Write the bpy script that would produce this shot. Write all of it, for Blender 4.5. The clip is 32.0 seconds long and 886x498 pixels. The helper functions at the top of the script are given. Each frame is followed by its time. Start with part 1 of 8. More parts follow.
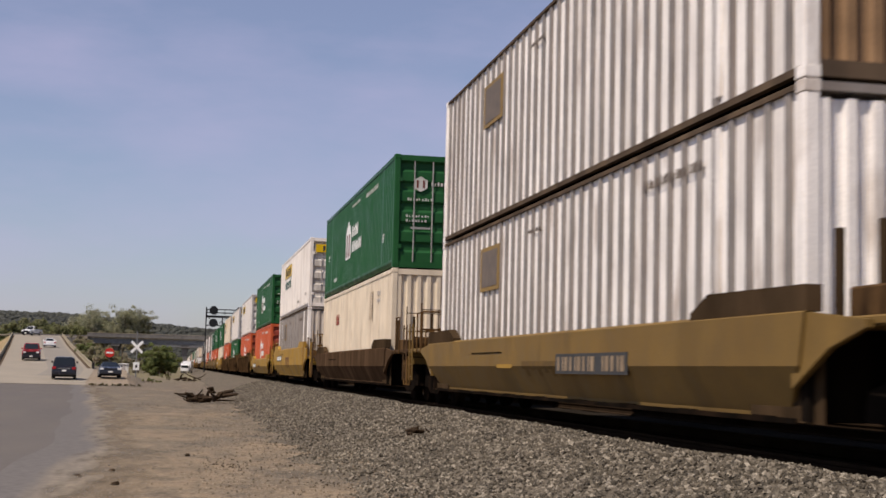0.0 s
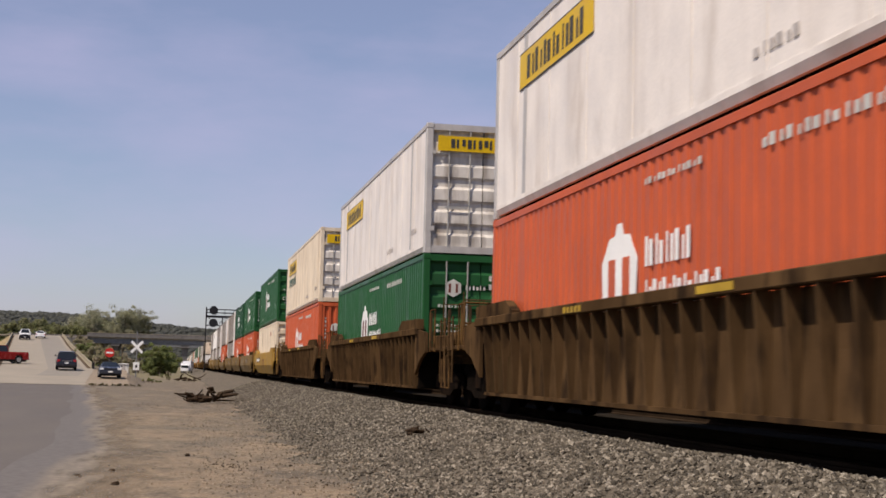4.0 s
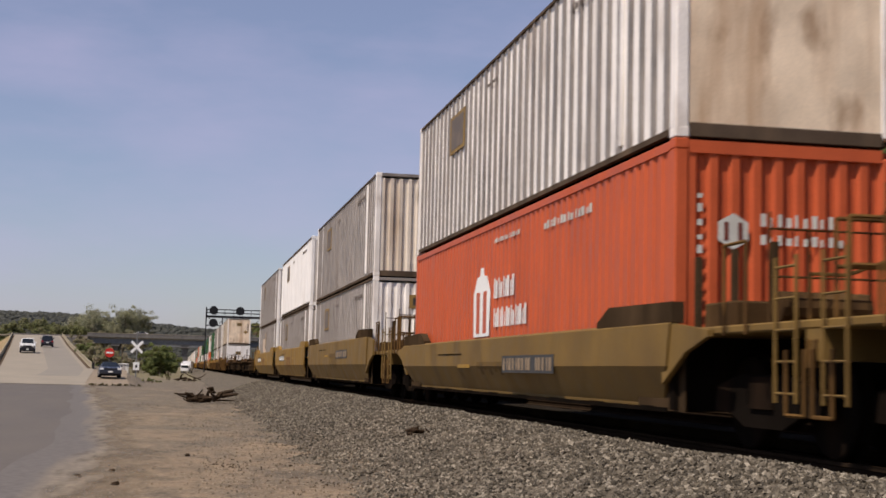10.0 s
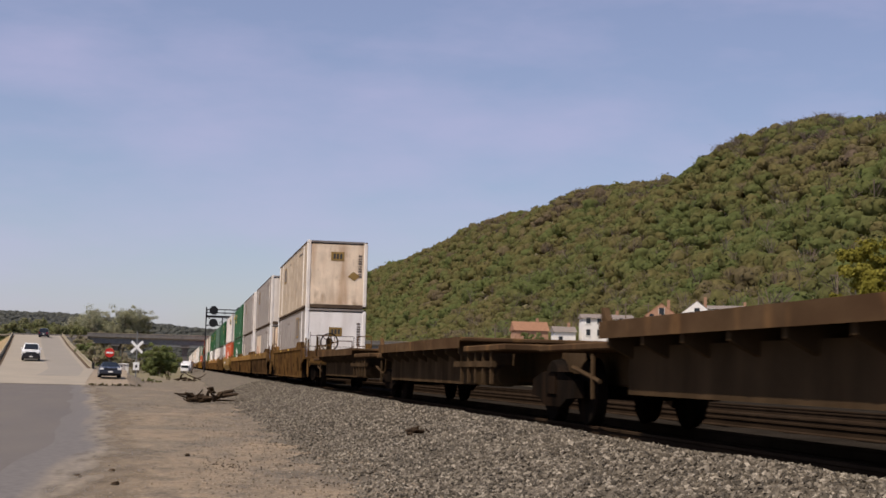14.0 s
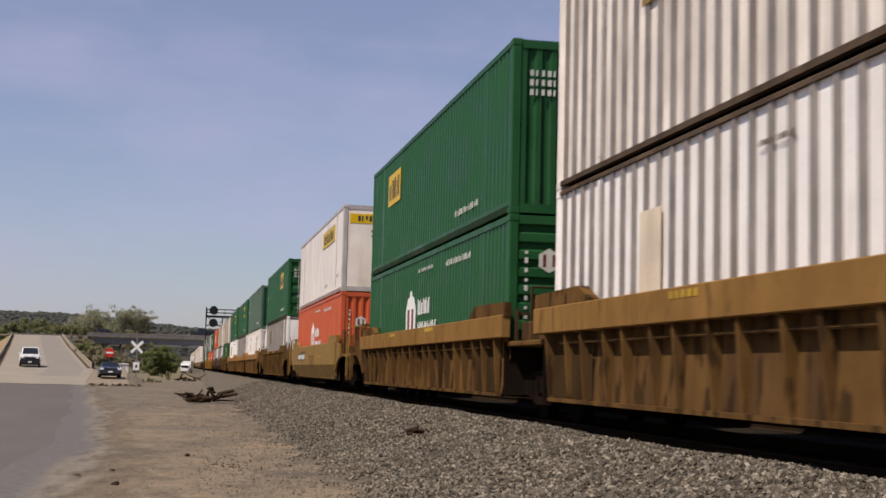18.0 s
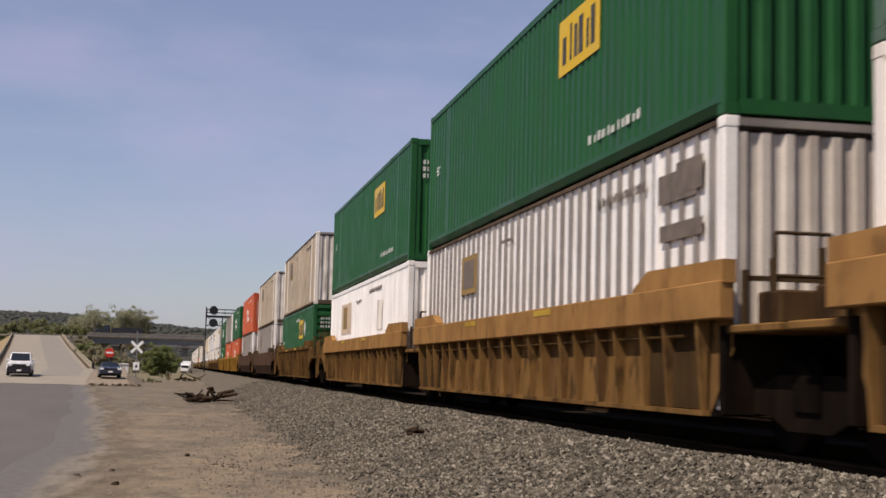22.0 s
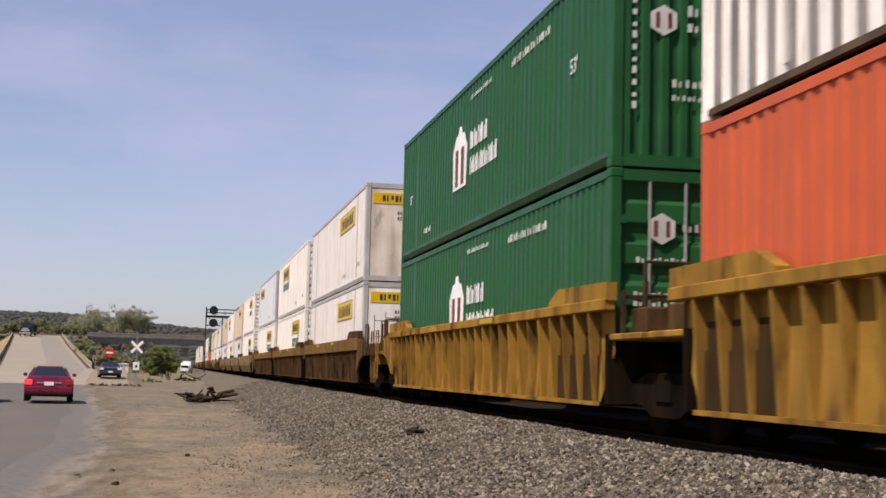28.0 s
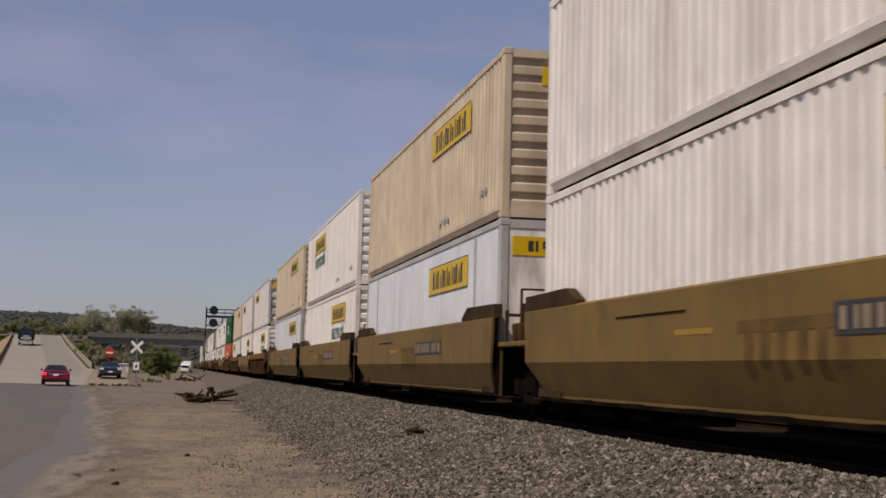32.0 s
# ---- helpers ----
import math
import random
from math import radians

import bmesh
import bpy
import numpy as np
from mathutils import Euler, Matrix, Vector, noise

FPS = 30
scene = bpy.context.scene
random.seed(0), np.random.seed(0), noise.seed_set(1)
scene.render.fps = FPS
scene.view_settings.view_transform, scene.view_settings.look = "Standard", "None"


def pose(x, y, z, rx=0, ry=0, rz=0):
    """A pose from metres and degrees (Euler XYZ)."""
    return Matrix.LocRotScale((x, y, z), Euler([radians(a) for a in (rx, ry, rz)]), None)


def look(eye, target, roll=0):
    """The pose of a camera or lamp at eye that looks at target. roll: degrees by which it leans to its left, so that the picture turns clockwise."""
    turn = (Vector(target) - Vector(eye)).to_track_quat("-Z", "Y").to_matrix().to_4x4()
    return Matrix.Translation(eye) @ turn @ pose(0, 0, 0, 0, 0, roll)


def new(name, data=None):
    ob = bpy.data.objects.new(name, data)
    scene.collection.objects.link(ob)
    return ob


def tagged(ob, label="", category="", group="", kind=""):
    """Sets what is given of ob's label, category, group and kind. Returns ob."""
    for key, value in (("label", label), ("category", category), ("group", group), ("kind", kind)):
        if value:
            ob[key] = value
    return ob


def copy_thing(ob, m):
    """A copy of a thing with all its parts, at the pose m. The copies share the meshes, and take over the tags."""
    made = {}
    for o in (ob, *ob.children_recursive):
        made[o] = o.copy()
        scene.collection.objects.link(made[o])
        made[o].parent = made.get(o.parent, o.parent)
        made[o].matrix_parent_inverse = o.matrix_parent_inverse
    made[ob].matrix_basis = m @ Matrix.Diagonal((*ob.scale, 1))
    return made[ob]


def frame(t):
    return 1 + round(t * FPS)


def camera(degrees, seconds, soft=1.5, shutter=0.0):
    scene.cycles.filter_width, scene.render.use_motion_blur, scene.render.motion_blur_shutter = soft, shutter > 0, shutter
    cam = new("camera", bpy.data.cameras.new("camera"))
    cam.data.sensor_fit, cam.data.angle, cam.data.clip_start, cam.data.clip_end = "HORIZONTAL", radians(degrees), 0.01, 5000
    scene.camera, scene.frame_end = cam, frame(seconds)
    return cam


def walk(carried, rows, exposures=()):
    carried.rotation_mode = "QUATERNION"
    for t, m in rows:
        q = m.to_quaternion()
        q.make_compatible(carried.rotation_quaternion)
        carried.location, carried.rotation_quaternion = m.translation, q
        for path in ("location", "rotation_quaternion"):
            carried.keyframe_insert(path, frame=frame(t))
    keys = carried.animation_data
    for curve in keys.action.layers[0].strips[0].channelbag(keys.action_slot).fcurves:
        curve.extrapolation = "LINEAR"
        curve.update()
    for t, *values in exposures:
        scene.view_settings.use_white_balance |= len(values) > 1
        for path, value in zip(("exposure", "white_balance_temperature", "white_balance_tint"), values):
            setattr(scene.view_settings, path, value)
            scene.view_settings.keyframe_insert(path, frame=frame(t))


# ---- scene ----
cam = camera(36.43, 32.0, soft=1.6, shutter=0.12)
EYE = (0.0, 0.0, 0.687)
YAW, PITCH, LEAN = 10.907, 5.242, 1.43


def camera_pose():
    y, p = radians(YAW), radians(PITCH)
    way = Vector((math.sin(y) * math.cos(p), math.cos(y) * math.cos(p), math.sin(p)))
    return look(EYE, Vector(EYE) + way * 10, LEAN)


walk(cam, [(0.0, camera_pose()), (32.0, camera_pose())], [(0.0, 0.02, 6620, 18), (1.0, -0.13, 6620, 18), (2.0, -0.15, 6620, 18), (3.5, 0, 6620, 18), (5.0, 0.2, 6620, 18), (6.0, 0.17, 6620, 18), (7.0, 0.1, 6620, 18), (8.0, 0.4, 6620, 18), (9.0, 0.15, 6620, 18), (10.0, 0, 6620, 18), (11.0, -0.1, 6620, 18), (12.0, -0.2, 6620, 18), (13.0, -0.05, 6620, 18), (13.5, 0.12, 6620, 18), (15.5, 0.1, 6620, 18), (16.0, 0, 6620, 18), (17.0, -0.05, 6620, 18), (18.0, 0, 6620, 18), (19.0, 0.22, 6620, 18), (20.0, 0.15, 6620, 18), (21.0, 0.05, 6620, 18), (22.0, 0.02, 6620, 18), (23.0, -0.08, 6620, 18), (24.0, 0.2, 6620, 18), (25.0, 0.1, 6620, 18), (26.5, 0.2, 6620, 18), (28.0, 0.3, 6620, 18), (29.0, -0.05, 6620, 18), (30.0, -0.35, 6620, 18), (32.0, -0.4, 6620, 18)])

# ---- sky and sun ----
SUN = Vector((-0.46, -0.30, 0.835)).normalized()
elevation = math.asin(SUN.z)
world = bpy.data.worlds.new("world")
scene.world = world
world.use_nodes = True
wn, wl = world.node_tree.nodes, world.node_tree.links
wn.clear()
sky = wn.new("ShaderNodeTexSky")
sky.sky_type = "NISHITA"
sky.sun_disc = False
sky.sun_elevation = elevation
sky.sun_rotation = math.atan2(SUN.x, SUN.y)
sky.air_density, sky.dust_density, sky.ozone_density = 1.0, 0.8, 3.2
coord = wn.new("ShaderNodeTexCoord")
stretch = wn.new("ShaderNodeMapping")
stretch.inputs["Scale"].default_value = (1.6, 1.6, 5.0)
cloud = wn.new("ShaderNodeTexNoise")
cloud.inputs["Scale"].default_value = 2.6
cloud.inputs["Detail"].default_value = 7
cloud.inputs["Roughness"].default_value = 0.55
ramp = wn.new("ShaderNodeMapRange")
ramp.inputs["From Min"].default_value, ramp.inputs["From Max"].default_value = 0.40, 0.78
ramp.inputs["To Min"].default_value, ramp.inputs["To Max"].default_value = 0.20, 0.66
blend = wn.new("ShaderNodeMixRGB")
blend.inputs["Color2"].default_value = (5.1, 4.95, 7.0, 1)
back = wn.new("ShaderNodeBackground")
back.inputs["Strength"].default_value = 0.095
out = wn.new("ShaderNodeOutputWorld")
wl.new(coord.outputs["Generated"], stretch.inputs["Vector"])
wl.new(stretch.outputs["Vector"], cloud.inputs["Vector"])
wl.new(cloud.outputs["Fac"], ramp.inputs["Value"])
# the haze thins out towards the zenith
height_part, thin, haze = wn.new("ShaderNodeSeparateXYZ"), wn.new("ShaderNodeMapRange"), wn.new("ShaderNodeMath")
thin.interpolation_type = "SMOOTHSTEP"
thin.inputs["From Min"].default_value, thin.inputs["From Max"].default_value = 0.27, 0.60
thin.inputs["To Min"].default_value, thin.inputs["To Max"].default_value = 1.0, 0.0
haze.operation = "MULTIPLY"
wl.new(coord.outputs["Generated"], height_part.inputs[0])
wl.new(height_part.outputs["Z"], thin.inputs["Value"])
wl.new(ramp.outputs["Result"], haze.inputs[0])
wl.new(thin.outputs["Result"], haze.inputs[1])
wl.new(haze.outputs[0], blend.inputs["Fac"])
wl.new(sky.outputs["Color"], blend.inputs["Color1"])
wl.new(blend.outputs["Color"], back.inputs["Color"])
wl.new(back.outputs["Background"], out.inputs["Surface"])
sun_data = bpy.data.lights.new("sun", "SUN")
sun_data.energy, sun_data.angle, sun_data.color = 4.5, radians(0.6), (1.0, 0.92, 0.77)
sun = new("sun", sun_data)
sun.matrix_world = look(SUN * 50, (0, 0, 0))


# ---- materials ----
def surface(name, colour, rough=0.6, metal=0.0, vary=0.18, scale=1.5, grime=None, amount=0.35, streak=(1.2, 1.2, 0.18),
            fine=0.06, fine_scale=40.0, bump=0.04, cut=(0.48, 0.72), sheen=0.12, patch=None):
    """Paint, metal, wood or stone: colour with variation at two scales, stains with a shape of their own, fine relief."""
    m = bpy.data.materials.new(name)
    m.use_nodes = True
    n, l = m.node_tree.nodes, m.node_tree.links
    n.clear()
    bsdf, mo = n.new("ShaderNodeBsdfPrincipled"), n.new("ShaderNodeOutputMaterial")
    l.new(bsdf.outputs[0], mo.inputs[0])
    tc, info, add = n.new("ShaderNodeTexCoord"), n.new("ShaderNodeObjectInfo"), n.new("ShaderNodeVectorMath")
    mul = n.new("ShaderNodeMath")
    mul.operation, mul.inputs[1].default_value = "MULTIPLY", 37.0
    l.new(info.outputs["Random"], mul.inputs[0])
    l.new(tc.outputs["Object"], add.inputs[0])
    l.new(mul.outputs[0], add.inputs[1])

    def noisy(s, detail, stretch_by=None):
        t = n.new("ShaderNodeTexNoise")
        t.inputs["Scale"].default_value, t.inputs["Detail"].default_value = s, detail
        src = add.outputs[0]
        if stretch_by:
            mp = n.new("ShaderNodeMapping")
            mp.inputs["Scale"].default_value = stretch_by
            l.new(src, mp.inputs["Vector"])
            src = mp.outputs[0]
        l.new(src, t.inputs["Vector"])
        return t.outputs["Fac"]

    def ranged(fac, a, b, c, d):
        r = n.new("ShaderNodeMapRange")
        for key, v in zip(("From Min", "From Max", "To Min", "To Max"), (a, b, c, d)):
            r.inputs[key].default_value = v
        l.new(fac, r.inputs["Value"])
        return r.outputs["Result"]

    big = noisy(scale, 4)
    small = noisy(fine_scale, 3)
    value = n.new("ShaderNodeMath")
    value.operation = "MULTIPLY"
    l.new(ranged(big, 0.3, 0.7, 1 - vary, 1 + vary), value.inputs[0])
    l.new(ranged(small, 0.3, 0.7, 1 - fine, 1 + fine), value.inputs[1])
    hsv = n.new("ShaderNodeHueSaturation")
    hsv.inputs["Color"].default_value = (*colour, 1)
    l.new(value.outputs[0], hsv.inputs["Value"])
    colour_out = hsv.outputs[0]
    if grime:
        st = noisy(1.4, 6, streak)
        mix = n.new("ShaderNodeMixRGB")
        mix.inputs["Color2"].default_value = (*grime, 1)
        l.new(ranged(st, cut[0], cut[1], 0.0, amount), mix.inputs["Fac"])
        l.new(colour_out, mix.inputs["Color1"])
        colour_out = mix.outputs[0]
    if patch:
        tone, share, size, lo, hi = patch
        mix = n.new("ShaderNodeMixRGB")
        mix.inputs["Color2"].default_value = (*tone, 1)
        l.new(ranged(noisy(size * 2.4, 8, (1, 1, 0.4)), lo, hi, 0.0, share), mix.inputs["Fac"])
        l.new(colour_out, mix.inputs["Color1"])
        colour_out = mix.outputs[0]
    l.new(colour_out, bsdf.inputs["Base Color"])
    l.new(ranged(big, 0.3, 0.7, max(rough - 0.12, 0.05), min(rough + 0.12, 1)), bsdf.inputs["Roughness"])
    bsdf.inputs["Metallic"].default_value = metal
    bsdf.inputs["Specular IOR Level"].default_value = sheen
    if bump:
        bp = n.new("ShaderNodeBump")
        bp.inputs["Strength"].default_value, bp.inputs["Distance"].default_value = bump, 0.02
        l.new(small, bp.inputs["Height"])
        l.new(bp.outputs[0], bsdf.inputs["Normal"])
    return m


M = {
    "white": surface("white_paint", (0.88, 0.84, 0.79), 0.45, vary=0.1, grime=(0.30, 0.24, 0.19), amount=0.42, patch=((0.30, 0.21, 0.14), 0.5, 0.8, 0.55, 0.69)),
    "white_clean": surface("clean_white_paint", (0.86, 0.835, 0.795), 0.4, vary=0.06, grime=(0.42, 0.35, 0.28), amount=0.28, patch=((0.40, 0.33, 0.26), 0.3, 0.9, 0.60, 0.72)),
    "warmwhite": surface("warm_white_paint", (0.78, 0.725, 0.66), 0.45, vary=0.07, grime=(0.40, 0.32, 0.25), amount=0.35, patch=((0.40, 0.32, 0.25), 0.3, 0.9, 0.58, 0.72)),
    "bluewhite": surface("cool_white_paint", (0.72, 0.73, 0.74), 0.4, vary=0.08, grime=(0.36, 0.33, 0.30), amount=0.25),
    "cream": surface("cream_paint", (0.69, 0.59, 0.45), 0.5, vary=0.10, grime=(0.33, 0.22, 0.13), amount=0.4, patch=((0.32, 0.22, 0.14), 0.35, 0.8, 0.58, 0.70)),
    "tan": surface("yellowed_paint", (0.60, 0.485, 0.345), 0.5, vary=0.12, grime=(0.28, 0.19, 0.12), amount=0.4),
    "rusty": surface("rust_stained_paint", (0.80, 0.655, 0.49), 0.6, vary=0.15, grime=(0.36, 0.18, 0.07), amount=0.6, cut=(0.45, 0.70), streak=(2.0, 2.0, 0.22), patch=((0.22, 0.115, 0.05), 0.6, 1.0, 0.56, 0.70)),
    "stained": surface("brown_stained_white_end", (0.82, 0.765, 0.68), 0.5, vary=0.1, grime=(0.46, 0.33, 0.21), amount=0.5, cut=(0.47, 0.70), patch=((0.36, 0.22, 0.12), 0.45, 0.7, 0.60, 0.72)),
    "soiled": surface("rust_soiled_white_end", (0.70, 0.62, 0.52), 0.6, vary=0.15, grime=(0.26, 0.15, 0.08), amount=0.7, cut=(0.46, 0.68), patch=((0.10, 0.06, 0.035), 0.7, 0.7, 0.60, 0.70)),
    "rustend": surface("rust_brown_end", (0.25, 0.155, 0.085), 0.7, vary=0.25, grime=(0.15, 0.085, 0.04), amount=0.7, cut=(0.44, 0.64)),
    "dirty": surface("grimy_white_paint", (0.58, 0.53, 0.47), 0.6, vary=0.2, grime=(0.19, 0.13, 0.09), amount=0.6, cut=(0.44, 0.7)),
    "greywhite": surface("weathered_grey_aluminium", (0.50, 0.45, 0.395), 0.5, vary=0.2, grime=(0.22, 0.16, 0.12), amount=0.45),
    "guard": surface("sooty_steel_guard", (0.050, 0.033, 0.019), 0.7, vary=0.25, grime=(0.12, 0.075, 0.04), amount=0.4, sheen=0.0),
    "darksheet": surface("dark_brown_sheet", (0.055, 0.033, 0.015), 0.75, vary=0.25, grime=(0.02, 0.013, 0.008), amount=0.6, sheen=0.0),
    "darkrail": surface("dark_brown_rail", (0.085, 0.062, 0.045), 0.7, vary=0.25, grime=(0.2, 0.14, 0.09), amount=0.5, sheen=0.0),
    "paleframe": surface("pale_grey_frame", (0.46, 0.44, 0.42), 0.5, 0.1, vary=0.15, grime=(0.25, 0.2, 0.16), amount=0.4),
    "post": surface("grey_aluminium_post", (0.25, 0.225, 0.205), 0.5, 0.1, vary=0.25, grime=(0.16, 0.11, 0.08), amount=0.4),
    "palepost": surface("beige_aluminium_post", (0.40, 0.335, 0.26), 0.5, vary=0.25, grime=(0.20, 0.14, 0.09), amount=0.5),
    "green": surface("green_paint", (0.016, 0.086, 0.028), 0.42, vary=0.12, grime=(0.03, 0.06, 0.04), amount=0.3),
    "greygreen": surface("faded_green_paint", (0.085, 0.14, 0.10), 0.5, vary=0.15, grime=(0.06, 0.07, 0.055), amount=0.3),
    "darkgreen": surface("dark_green_paint", (0.018, 0.072, 0.034), 0.45, vary=0.12, grime=(0.03, 0.045, 0.04), amount=0.3),
    "orange": surface("orange_red_paint", (0.50, 0.100, 0.038), 0.45, vary=0.10, grime=(0.26, 0.06, 0.03), amount=0.3),
    "redbrown": surface("dull_red_paint", (0.26, 0.055, 0.035), 0.5, vary=0.15),
    "yellow": surface("yellow_plate", (0.66, 0.42, 0.012), 0.4, vary=0.06, bump=0.0),
    "ochre": surface("faded_yellow_plate", (0.26, 0.168, 0.058), 0.6, vary=0.2, bump=0.0),
    "ink": surface("dark_lettering", (0.05, 0.05, 0.05), 0.5, vary=0.05, bump=0.0),
    "greenink": surface("green_lettering", (0.05, 0.13, 0.11), 0.5, vary=0.05, bump=0.0),
    "redink": surface("maroon_marking", (0.15, 0.045, 0.035), 0.5, vary=0.05, bump=0.0),
    "oldred": surface("faded_maroon_mark", (0.19, 0.092, 0.036), 0.7, vary=0.35, scale=3, bump=0.0),
    "oldink": surface("faded_dark_stencil", (0.125, 0.076, 0.025), 0.7, vary=0.3, scale=4, bump=0.0),
    "brickred": surface("dull_brick_red_marking", (0.33, 0.10, 0.07), 0.6, vary=0.2, bump=0.0),
    "chalk": surface("white_marking", (0.80, 0.80, 0.77), 0.5, vary=0.06, bump=0.0),
    "wornyellow": surface("worn_yellow_stencil", (0.42, 0.27, 0.03), 0.6, vary=0.25, bump=0.0),
    "worn": surface("worn_white_stencil", (0.52, 0.52, 0.48), 0.6, vary=0.2, bump=0.0),
    "faint": surface("worn_grey_marking", (0.46, 0.42, 0.39), 0.6, vary=0.15, bump=0.0),
    "wellyellow": surface("weathered_yellow_steel", (0.345, 0.200, 0.035), 0.55, vary=0.16, grime=(0.15, 0.075, 0.028), amount=0.4, streak=(1.2, 0.5, 0.5), patch=((0.07, 0.042, 0.02), 0.28, 0.6, 0.57, 0.66)),
    "wellamber": surface("dull_amber_steel", (0.245, 0.142, 0.030), 0.55, vary=0.16, grime=(0.15, 0.075, 0.028), amount=0.4, streak=(1.2, 0.5, 0.5), patch=((0.07, 0.042, 0.02), 0.28, 0.6, 0.57, 0.66)),
    "wellolive": surface("grimy_yellow_steel", (0.186, 0.115, 0.036), 0.6, vary=0.16, grime=(0.11, 0.065, 0.025), amount=0.4, streak=(1.2, 0.5, 0.5), patch=((0.07, 0.045, 0.02), 0.28, 0.6, 0.57, 0.66)),
    "wellbrown": surface("rust_brown_steel", (0.072, 0.042, 0.020), 0.7, vary=0.25, grime=(0.17, 0.10, 0.045), amount=0.5, patch=((0.02, 0.013, 0.009), 0.8, 1.1, 0.52, 0.66), sheen=0.0),
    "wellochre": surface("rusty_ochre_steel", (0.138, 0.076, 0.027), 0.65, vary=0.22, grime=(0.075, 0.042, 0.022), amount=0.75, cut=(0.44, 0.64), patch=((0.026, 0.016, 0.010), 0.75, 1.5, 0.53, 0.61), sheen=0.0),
    # chord paints: paler copies of the side paint, with the sun painted in
    "chordtan": surface("sunlit_orange_steel", (0.245, 0.135, 0.045), 0.6, vary=0.15, grime=(0.16, 0.08, 0.03), amount=0.5, patch=((0.07, 0.04, 0.02), 0.5, 1.6, 0.58, 0.70), sheen=0.0),
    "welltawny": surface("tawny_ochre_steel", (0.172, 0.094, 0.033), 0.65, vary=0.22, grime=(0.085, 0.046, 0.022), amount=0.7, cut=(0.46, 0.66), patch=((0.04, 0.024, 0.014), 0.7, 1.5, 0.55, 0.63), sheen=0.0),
    "chordamber": surface("sunlit_amber_steel", (0.285, 0.153, 0.056), 0.6, vary=0.18, grime=(0.17, 0.085, 0.035), amount=0.6, patch=((0.09, 0.05, 0.025), 0.5, 1.6, 0.57, 0.69), sheen=0.0),
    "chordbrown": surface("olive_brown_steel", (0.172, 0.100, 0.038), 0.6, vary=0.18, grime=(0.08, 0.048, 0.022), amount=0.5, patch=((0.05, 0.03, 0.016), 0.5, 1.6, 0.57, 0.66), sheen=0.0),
    "wellgold": surface("worn_gold_steel", (0.30, 0.165, 0.032), 0.6, vary=0.2, grime=(0.12, 0.062, 0.025), amount=0.7, cut=(0.44, 0.66), patch=((0.035, 0.02, 0.012), 0.8, 1.0, 0.55, 0.68), sheen=0.0),
    "sooty": surface("sooty_white_door", (0.66, 0.62, 0.56), 0.6, vary=0.2, grime=(0.15, 0.11, 0.08), amount=0.75, cut=(0.45, 0.68), streak=(2.2, 2.2, 0.5)),
    "dingy": surface("dingy_cream_aluminium", (0.80, 0.74, 0.66), 0.5, vary=0.12, grime=(0.27, 0.22, 0.17), amount=0.5),
    "plum": surface("faded_plum_plate", (0.15, 0.122, 0.10), 0.6, vary=0.3, scale=5, bump=0.0),
    "fadedbrown": surface("faded_brown_plate", (0.34, 0.26, 0.18), 0.6, vary=0.25, scale=4, bump=0.0),
    "peach": surface("peeled_peach_patch", (0.56, 0.43, 0.30), 0.6, vary=0.2, scale=2, grime=(0.70, 0.62, 0.52), amount=0.6, bump=0.0),
    "deckrust": surface("rusty_deck_plate", (0.082, 0.051, 0.028), 0.75, vary=0.25, grime=(0.05, 0.028, 0.016), amount=0.7, streak=(1.2, 0.5, 1.2), cut=(0.42, 0.66), patch=((0.19, 0.105, 0.045), 0.5, 0.9, 0.56, 0.68), sheen=0.0),
    "wellgrey": surface("soot_brown_steel", (0.076, 0.047, 0.034), 0.65, vary=0.18, grime=(0.115, 0.066, 0.038), amount=0.5, patch=((0.10, 0.055, 0.03), 0.5, 0.8, 0.56, 0.68), sheen=0.0),
    "welldark": surface("dark_rust_steel", (0.070, 0.043, 0.025), 0.65, vary=0.18, grime=(0.20, 0.12, 0.07), amount=0.4, sheen=0.0),
    "under": surface("near_black_steel", (0.009, 0.007, 0.0055), 0.75, vary=0.3, grime=(0.035, 0.020, 0.012), amount=0.5, sheen=0.0),
    # rail rust kept extra dark, for the shade under the cars
    "rail": surface("rusty_rail_steel", (0.030, 0.020, 0.013), 0.8, 0.0, vary=0.2, sheen=0.0),
    "tie": surface("weathered_tie_wood", (0.10, 0.075, 0.055), 0.9, vary=0.3, scale=6, sheen=0.0),
    "chrome": surface("dull_galvanised_rod", (0.38, 0.37, 0.35), 0.5, 0.3, vary=0.1),
    "concrete": surface("light_concrete", (0.285, 0.25, 0.20), 0.85, vary=0.12, scale=0.4, grime=(0.25, 0.22, 0.18), amount=0.3, streak=(1, 1, 1)),
    "barrier": surface("barrier_concrete", (0.28, 0.24, 0.17), 0.85, vary=0.14, grime=(0.2, 0.16, 0.11), amount=0.4),
    "oldconcrete": surface("grey_weathered_concrete", (0.165, 0.155, 0.145), 0.85, vary=0.15, grime=(0.09, 0.085, 0.08), amount=0.5),
    "scribble": surface("faded_spray_paint", (0.27, 0.20, 0.13), 0.6, vary=0.25, scale=4, bump=0.0),
    "girder": surface("grey_blue_girder", (0.17, 0.175, 0.18), 0.7, vary=0.15),
    "black": surface("black_enamel", (0.02, 0.02, 0.022), 0.5, vary=0.15),
    "steelgrey": surface("galvanised_steel", (0.22, 0.22, 0.22), 0.55, 0.5, vary=0.12),
    "bark": surface("grey_bark", (0.15, 0.12, 0.09), 0.9, vary=0.3, scale=6),
    "wood": surface("rotten_driftwood", (0.048, 0.033, 0.022), 0.95, vary=0.4, scale=5, bump=0.5, sheen=0.0),
